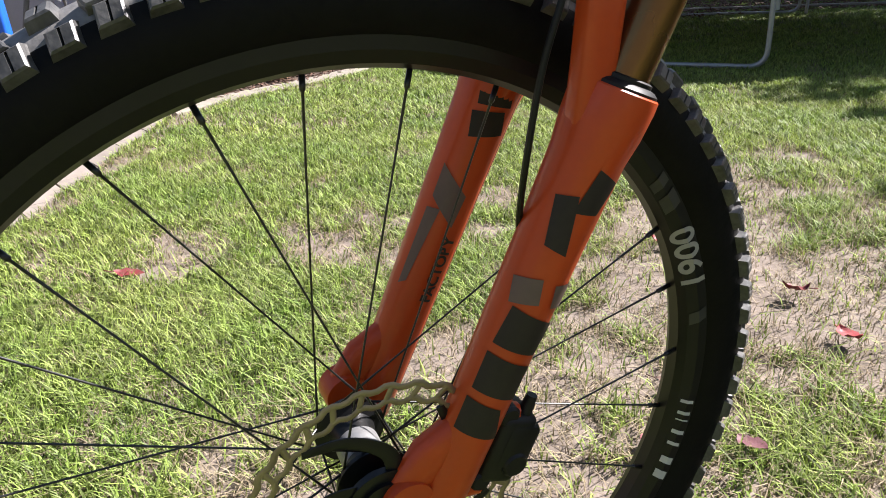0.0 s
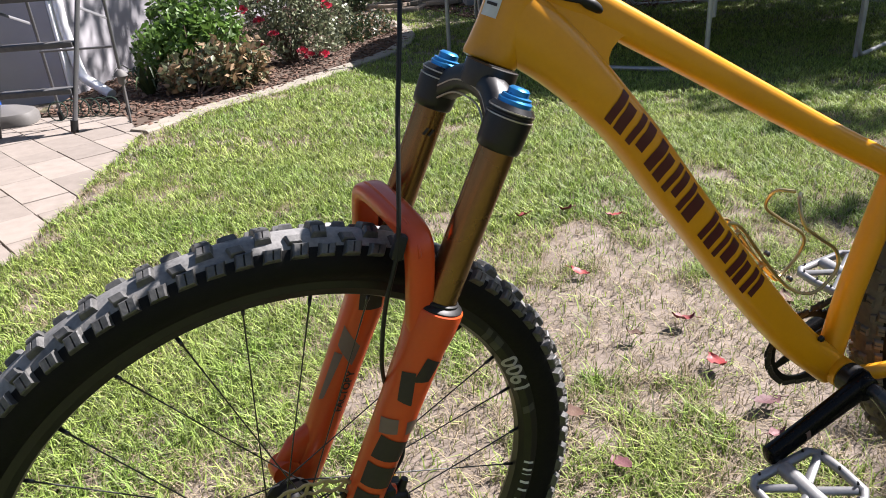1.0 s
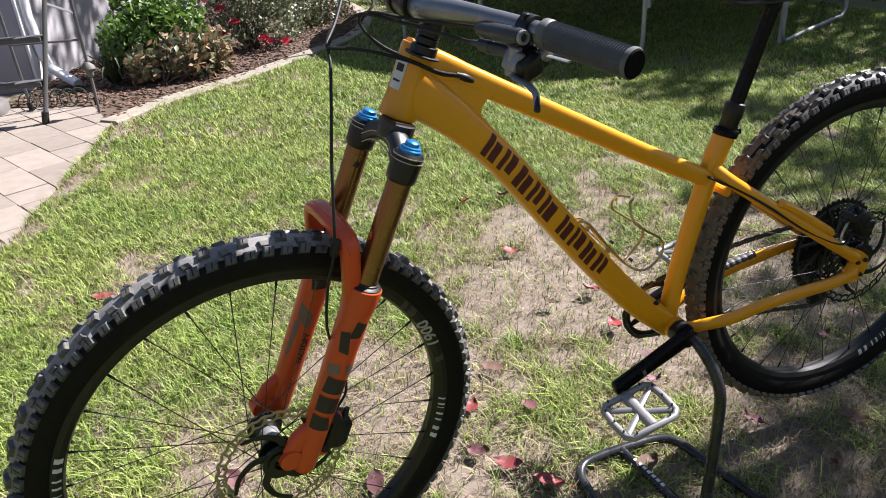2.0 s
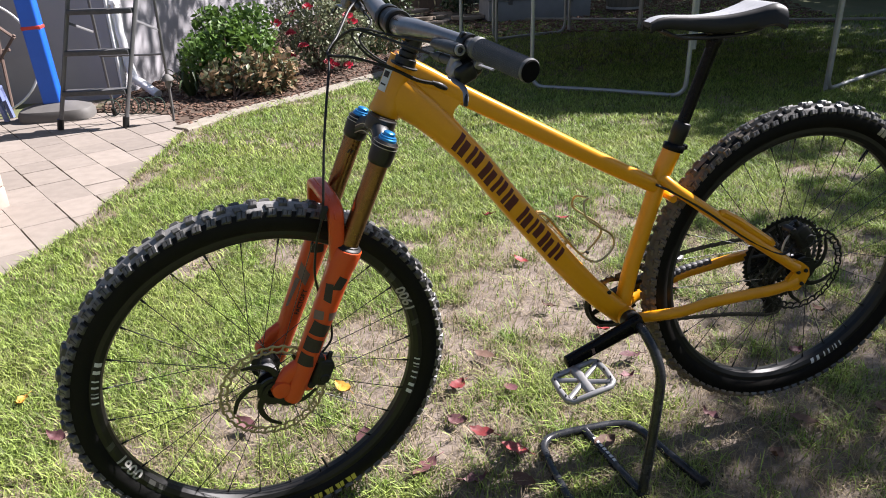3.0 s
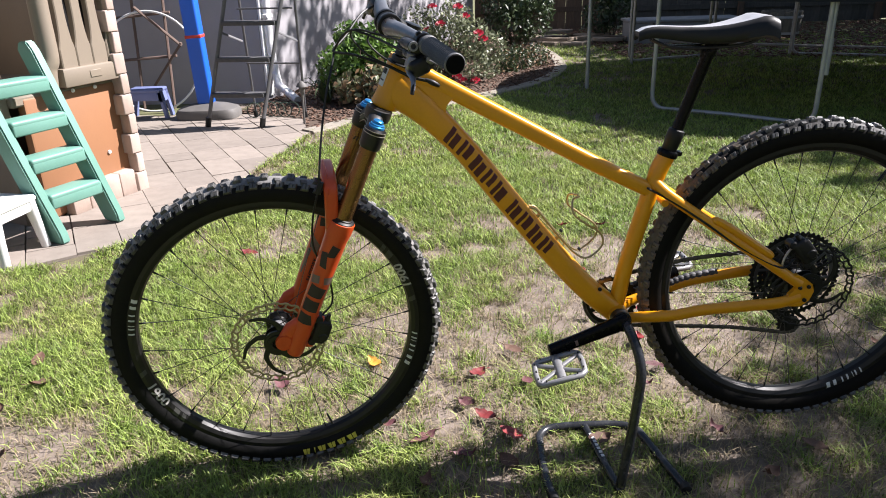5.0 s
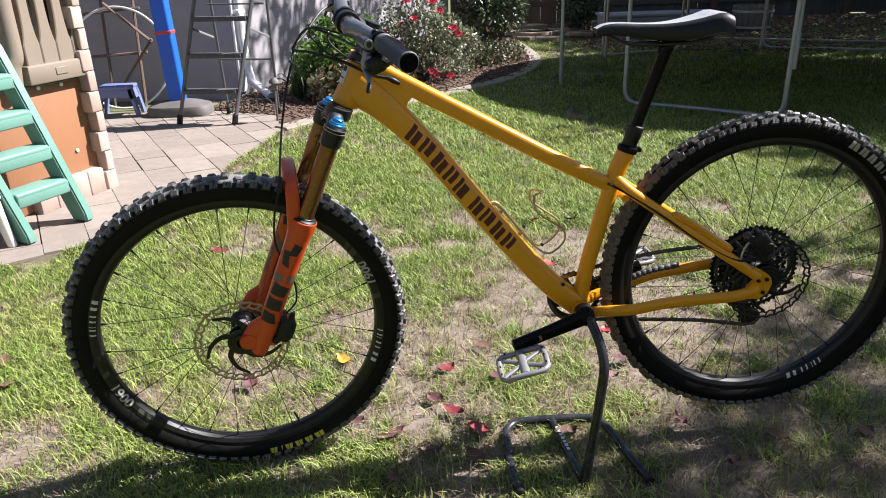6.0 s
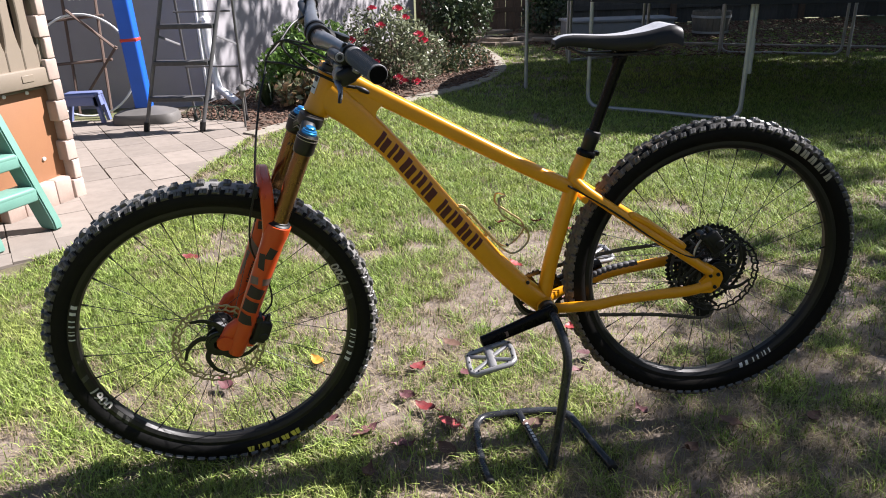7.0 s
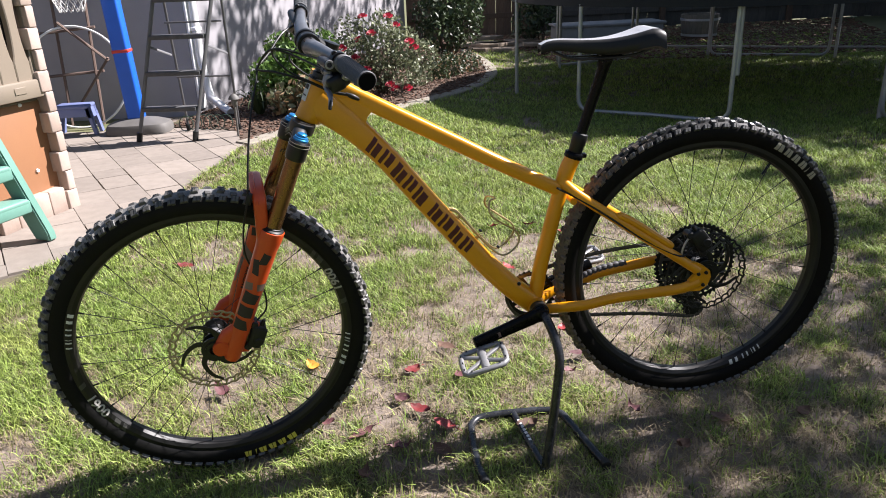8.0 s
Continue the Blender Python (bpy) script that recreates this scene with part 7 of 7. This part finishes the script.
for ob, about, place, size in ((leafy_shrub, (-0.25, 3.95), (-0.42, 5.02), 1.12), (dry_shrub, (-0.18, 3.72), (-0.33, 4.78), 1.36), (rose_bush, (0.45, 4.35), (0.42, 5.78), 1.20),
                               (dark_shrub, (1.06, 5.25), (1.314, 7.797), 1.424), (low_shrub, (1.05, 4.72), (1.266, 6.734), 1.367), (white_flower_shrub, (2.08, 6.45), (2.85, 9.6), 1.45)):
    set_down(ob, about, place, size)

# ---------------------------------------------------------------- unseen trees added beyond the view to cast shade
def eq(gx, gy, z):
    """The place at height z whose shadow falls on the ground at (gx, gy)."""
    k = z / SUN.z
    return np.array((gx + SUN.x * k, gy + SUN.y * k, z))


def tree(name, base, clumps, count, label, seed, leaf=0.13):
    rng = np.random.default_rng(seed)
    rnd = random.Random(seed)
    th = thing(name, (*base, 0.0), label, "tree")
    mean = Vector(np.mean([c[:3] for c in clumps], axis=0))
    fork_at = V(base[0], base[1], 0).lerp(V(mean.x, mean.y, 0), 0.12) + V(0, 0, mean.z * 0.45)
    bm = bmesh.new()
    trunk = spline([V(base[0], base[1], -0.2), V(base[0] + 0.05, base[1], mean.z * 0.25), fork_at], 6)
    tube(bm, trunk, [0.20 - 0.07 * i / (len(trunk) - 1) for i in range(len(trunk))], 12)
    for c in clumps:
        tip = V(*c[:3])
        p = spline([fork_at - V(0, 0, 0.1), fork_at.lerp(tip, 0.5) + V(rnd.uniform(-.3, .3), rnd.uniform(-.3, .3), 0.3), tip], 5)
        tube(bm, p, [0.075 - 0.065 * i / (len(p) - 1) for i in range(len(p))], 7)
    part("trunk", bm, BARK, th, "rough brown trunk with limbs")
    w = np.array([c[3] ** 2 for c in clumps])
    idx = rng.choice(len(clumps), count, p=w / w.sum())
    cc = np.array([c[:3] for c in clumps])[idx]
    rr = np.array([c[3] for c in clumps])[idx]
    d = rng.normal(size=(count, 3))
    d /= np.linalg.norm(d, axis=1)[:, None]
    pos = cc + d * (rr * rng.uniform(0.05, 1.0, count) ** 0.45)[:, None]
    attach("crown", leaf_cloud("crown", pos, TREE_LEAF, leaf, leaf * 0.62, rng), th, "uneven green crown of many leaves")
    return th


# crown clumps are set so that their shadows land on chosen ground spots
rt = random.Random(77)
near_clumps = []
for gx, gy in ((1.45, -0.40), (1.75, -0.9), (2.6, 0.0), (2.7, -1.1), (3.1, 0.6), (3.2, -0.4), (3.6, 1.2), (3.9, 0.2), (1.8, -1.8), (2.5, -2.0), (3.4, -1.5), (1.3, -1.3), (1.3, -2.4),
               (3.6, 2.0), (4.3, 1.2), (4.6, 0.2), (4.8, 2.2)):
    z = rt.uniform(4.1, 5.2)
    near_clumps.append((*eq(gx, gy, z), rt.uniform(0.5, 0.62)))
for gx, gy, r in ((0.80, -0.34, 0.20), (1.08, -0.36, 0.25), (0.66, -0.62, 0.3), (1.0, -0.75, 0.34), (1.32, 0.12, 0.24), (1.62, 0.14, 0.28), (1.38, 0.42, 0.22), (1.66, 0.48, 0.25), (1.96, 0.42, 0.26), (0.46, -0.32, 0.15), (0.66, -0.20, 0.15), (0.30, -0.48, 0.20), (0.93, -0.06, 0.18), (1.14, 0.04, 0.20), (0.84, -0.17, 0.14), (1.30, -0.12, 0.22), (1.08, 0.24, 0.13), (2.3, 0.2, 0.20), (1.32, 0.48, 0.14), (1.9, 0.72, 0.26), (2.25, 1.1, 0.26), (1.75, 1.15, 0.18)):
    near_clumps.append((*eq(gx, gy, 3.6), r))
tree("shade_tree", (8.2, -1.2), near_clumps, 12000, "broad leafy tree beside the lawn, added out of view for shade", 41, 0.088)
far_clumps = []
for k in range(64):
    gx, gy = 2.6 + (k % 8) * 0.86 + rt.uniform(-.3, .3), 4.0 + (k // 8) * 0.98 + rt.uniform(-.35, .35)
    z = rt.uniform(4.8, 6.6)
    far_clumps.append((*eq(gx, gy, z), rt.uniform(0.65, 0.85)))
for k in range(22):
    gx, gy = 1.95 + (k % 6) * 0.62 + rt.uniform(-.16, .16), 1.35 + (k // 6) * 0.72 + rt.uniform(-.18, .18)
    z = rt.uniform(5.0, 6.4)
    if gy > 2.9:
        far_clumps.append((*eq(gx, gy, z), rt.uniform(0.42, 0.56)))
    elif k % 2:
        far_clumps.append((*eq(gx, gy, z), rt.uniform(0.25, 0.33)))
tree("shade_tree", (12.4, 7.6), far_clumps, 38000, "tall leafy tree behind the fence, added out of view for shade", 43, 0.18)
wall_clumps = []
for gx, gy in ((-1.3, 5.5), (-0.85, 6.5), (-0.4, 7.6), (0.1, 9.2), (-1.7, 6.2), (-1.1, 8.0), (0.4, 10.6)):
    z = rt.uniform(5.2, 6.4)
    wall_clumps.append((*eq(gx, gy, z), rt.uniform(0.6, 0.85)))
tree("shade_tree", (6.9, 12.6), wall_clumps, 3000, "light leafy tree added out of view to dapple the house wall", 47, 0.13)

# ---------------------------------------------------------------- lawn
GR = np.random.default_rng(7)


def blades(name, n_per, mat, height, width, keep, label, category, lie=0.35, x=(-1.9, 3.8), y=(-0.75, 6.3)):
    """Grass as single bent blades, thinner with distance."""
    parts = []
    for (x0, x1, y0, y1, dens) in ((-1.7, 1.7, -0.7, 1.3, 1.0), (1.7, 3.2, -0.7, 1.3, 0.7), (-1.3, 3.2, 1.3, 2.9, 0.60), (3.2, 6.0, -0.7, 2.9, 0.16), (-1.0, 5.6, 2.9, 4.8, 0.30), (0.3, 6.4, 4.8, 7.2, 0.14), (1.6, 7.5, 7.2, 9.6, 0.07),
                                   (-3.4, 6.0, -3.4, -0.7, 0.16), (-3.4, -1.7, -0.7, 1.1, 0.30), (6.0, 9.5, -1.5, 7.2, 0.05)):
        n = int(n_per * (x1 - x0) * (y1 - y0) * dens)
        m = max(1, n // 16)
        tx, ty = GR.uniform(x0, x1, m), GR.uniform(y0, y1, m)
        pick = GR.integers(0, m, n)
        loose = GR.uniform(size=n) < 0.30
        px = np.where(loose, GR.uniform(x0, x1, n), tx[pick] + GR.normal(scale=0.017, size=n))
        py = np.where(loose, GR.uniform(y0, y1, n), ty[pick] + GR.normal(scale=0.017, size=n))
        ok = GR.uniform(size=n) < keep(px, py)
        ok &= ~inside(PAVED, px, py) & ~inside(BED, px, py)
        px, py = px[ok], py[ok]
        parts.append(np.stack([px, py, np.full(len(px), 1.0 / math.sqrt(max(dens, 0.3)))], 1))
    P = np.concatenate(parts)
    n = len(P)
    a = GR.uniform(0, 2 * math.pi, n)
    side = np.stack([np.cos(a), np.sin(a), np.zeros(n)], 1)
    lean = np.stack([-np.sin(a), np.cos(a), np.zeros(n)], 1) * GR.normal(lie, lie * 0.6, n)[:, None]
    h = height * GR.uniform(0.45, 1.25, n)[:, None]
    w = width * P[:, 2:3] * GR.uniform(0.7, 1.2, n)[:, None]
    z0 = 0.010 * wave(P[:, 0], P[:, 1], 2.3) + 0.005 * wave(P[:, 0], P[:, 1], 9.0, 3.0) - 0.003
    root = np.stack([P[:, 0], P[:, 1], z0], 1)
    up = np.array([0, 0, 1.0])
    mid = root + (up * 0.62 + lean * 0.45) * h
    tip = root + (up * 0.95 + lean * 1.5) * h
    v = np.stack([root - side * w * 0.5, root + side * w * 0.5, mid + side * w * 0.42, mid - side * w * 0.42, tip], 1).reshape(-1, 3)
    i = np.arange(n)[:, None] * 5
    faces = (i + np.array([[0, 1, 2, 3, 3, 2, 4]])).ravel()
    me = raw_mesh(name, v, faces, np.tile([4, 3], n), mat)
    return tagged(new(name, me), label, category, kind="stuff")


blades("grass", 33000, GRASS, 0.034, 0.0031, lambda x, y: (0.06 + 0.94 * ease(0.74, 0.26, bare(x, y))) * (1 - 0.45 * np.exp(-(((x - 1.35) / 0.9) ** 2 + ((y + 0.25) / 0.55) ** 2))), "short green lawn grass with thin patches", "grass", lie=0.55)
blades("dry_grass", 20000, STRAW, 0.028, 0.0022, lambda x, y: 0.13 + 0.52 * ease(0.18, 0.50, bare(x, y)) - 0.42 * ease(0.55, 0.92, bare(x, y)) + 0.35 * np.exp(-(((x - 1.6) / 1.1) ** 2 + ((y + 0.1) / 0.7) ** 2)), "dry straw-coloured grass among the green", "grass", lie=0.9)

# mulch chips and litter
def chips(name, poly, count, size, mat, z, label, category):
    xs, ys = [p[0] for p in poly], [p[1] for p in poly]
    x, y = GR.uniform(min(xs), max(xs), count), GR.uniform(min(ys), max(ys), count)
    ok = inside(poly, x, y)
    pos = np.stack([x[ok], y[ok], z + GR.uniform(0, 0.012, ok.sum())], 1)
    n = len(pos)
    d = GR.normal(size=(n, 3)) * np.array([1, 1, 0.18])
    d /= np.linalg.norm(d, axis=1)[:, None]
    e = np.cross(d, np.array([0, 0, 1.0]) + GR.normal(scale=0.25, size=(n, 3)))
    e /= np.linalg.norm(e, axis=1)[:, None]
    f = np.cross(e, d)
    l, w, t = size * GR.uniform(0.5, 1.4, (n, 1)), size * 0.35 * GR.uniform(0.5, 1.3, (n, 1)), size * 0.14
    v = np.stack([pos + d * l * a + e * w * b + f * t * c for a in (-.5, .5) for b in (-.5, .5) for c in (-.5, .5)], 1).reshape(-1, 3)
    q = np.array([0, 1, 3, 2, 4, 6, 7, 5, 0, 4, 5, 1, 2, 3, 7, 6, 0, 2, 6, 4, 1, 5, 7, 3])
    me = raw_mesh(name, v, (np.arange(n)[:, None] * 8 + q[None]).ravel(), np.full(n * 6, 4), mat)
    return tagged(new(name, me), label, category, kind="stuff")


chips("mulch", BED, 16000, 0.038, MULCH, 0.014, "reddish bark mulch chips in the flower bed", "mulch")
chips("leaf_litter", [(2.6, 7.2), (7.0, 6.6), (9.0, 11.2), (2.2, 11.2)], 5200, 0.06, LEAF_BROWN, 0.02, "scattered dry leaf litter in the far shade", "leaves")

# ---------------------------------------------------------------- fallen leaves
rl = random.Random(19)


def fallen_leaf(length, width, curl, seed):
    rnd = random.Random(seed)
    bm = bmesh.new()
    rows = []
    for i in range(8):
        f = i / 7
        w = width * (math.sin(math.pi * f ** 0.85)) ** 0.8 * 0.5 * rnd.uniform(0.92, 1.08)
        x = (f - 0.5) * length
        z = curl * (abs(f - 0.5) * 2) ** 2 + 0.004 * rnd.uniform(-1, 1)
        rows.append([bm.verts.new((x, s * w, z + abs(s) * curl * 0.8 * (1 + 0.5 * math.sin(f * 9 + seed)))) for s in (-1, -0.5, 0, 0.5, 1)])
    for a, b in zip(rows, rows[1:]):
        for k in range(4):
            bm.faces.new((a[k], a[k + 1], b[k + 1], b[k]))
    tube(bm, [(-length * 0.5, 0, curl), (-length * 0.78, 0.004, curl * 1.3)], 0.0013, 5)
    me = bpy.data.meshes.new("leaf")
    bm.to_mesh(me)
    bm.free()
    me.shade_smooth()
    return me


shapes = [fallen_leaf(0.072, 0.042, 0.006, 1), fallen_leaf(0.065, 0.040, 0.009, 2), fallen_leaf(0.080, 0.045, 0.004, 3), fallen_leaf(0.06, 0.036, 0.011, 4)]
by_mat = {}
for key, mat in (("red", LEAF_RED), ("mauve", LEAF_PURPLE), ("brown", LEAF_BROWN), ("yellow", LEAF_YELLOW)):
    by_mat[key] = []
    for sh_ in shapes:
        m2 = sh_.copy()
        m2.materials.append(mat)
        by_mat[key].append(m2)
SPOTS = {
    "red": ((0.307, 0.115), (0.367, 0.034), (-0.604, 1.361), (0.867, 0.713), (0.825, 0.506), (0.771, 1.567), (0.937, 1.556), (0.298, 0.328), (0.749, 1.07), (1.069, 1.437)),
    "mauve": ((-0.274, 0.31), (1.227, 0.129), (0.891, 0.018), (0.05, 0.094), (0.772, 0.241), (-0.746, 0.392), (0.242, -0.052), (0.263, 0.178), (0.141, 0.027), (0.441, 0.278), (1.303, 0.227), (0.017, 0.173), (0.831, 0.342)),
    "brown": ((0.147, -0.146), (0.351, -0.08), (1.108, -0.059), (0.957, -0.155), (-1.041, 0.222), (-1.073, 0.501), (-0.997, 0.359), (-0.939, 0.001), (0.584, -0.004), (1.331, -0.07), (0.712, 0.692), (1.54, 0.419), (0.421, 0.462), (1.185, 0.704)),
    "yellow": ((-0.010, 0.411), (-0.879, 0.592)),
}
WORDS = {"red": "curled bright red fallen leaf on the lawn", "mauve": "dull mauve fallen leaf lying on the lawn", "brown": "dry brown fallen leaf on the lawn", "yellow": "yellow fallen leaf lying on the lawn"}
for key, spots in SPOTS.items():
    for k, (x, y) in enumerate(spots):
        ob = new("fallen_leaf", by_mat[key][rl.randrange(4)])
        s = rl.uniform(0.7, 1.0)
        ob.matrix_basis = pose(x, y, 0.026, rl.uniform(-16, 16), rl.uniform(-16, 16), rl.uniform(0, 360)) @ Matrix.Diagonal((s, s, s, 1))
        tagged(ob, WORDS[key], "leaf", "fallen leaves")

# ---------------------------------------------------------------- pavers, clipped to the patio's outline
def clip(poly, region):
    out = poly
    for (x0, y0), (x1, y1) in zip(region, region[1:] + region[:1]):
        src, out = out, []
        for (ax, ay), (bx, by) in zip(src, src[1:] + src[:1]):
            sa = (x1 - x0) * (ay - y0) - (y1 - y0) * (ax - x0)
            sb = (x1 - x0) * (by - y0) - (y1 - y0) * (bx - x0)
            if sa >= 0:
                out.append((ax, ay))
            if (sa >= 0) != (sb >= 0):
                t = sa / (sa - sb)
                out.append((ax + (bx - ax) * t, ay + (by - ay) * t))
        if len(out) < 3:
            return []
    return out


rp = random.Random(6)
ANG = radians(-63)
ca, sa_ = math.cos(ANG), math.sin(ANG)
row_y = -2.9
while row_y < 1.95:
    hgt = rp.choice((0.19, 0.20, 0.21))
    px = -6.3 + rp.uniform(-0.3, 0)
    while px < 0.3:
        wid = rp.choice((0.20, 0.29, 0.36, 0.38))
        g = rp.choice((0.0018, 0.0026, 0.0046))
        e = rp.choice((0.0012, 0.0018, 0.0042))
        quad = [(px + g, row_y + e), (px + wid - g, row_y + e), (px + wid - g, row_y + hgt - e), (px + g, row_y + hgt - e)]
        quad = [(a + rp.uniform(-.002, .002), b + rp.uniform(-.001, .001)) for a, b in quad]
        quad = [(a * ca - b * sa_, a * sa_ + b * ca + 0.2) for a, b in quad]
        px += wid
        cx = sum(q[0] for q in quad) / 4
        if cx < -3.1:
            continue
        quad = clip(quad, PAVED)
        if len(quad) < 3:
            continue
        area = abs(sum(a[0] * b[1] - b[0] * a[1] for a, b in zip(quad, quad[1:] + quad[:1]))) * 0.5
        if area < 0.0012:
            continue
        bm = bmesh.new()
        prism(bm, quad, -0.03, 0.010 + rp.uniform(-.0015, .0015), 0.0012)
        part("paver", bm, PAVER, pavement, smooth=False)
    row_y += hgt
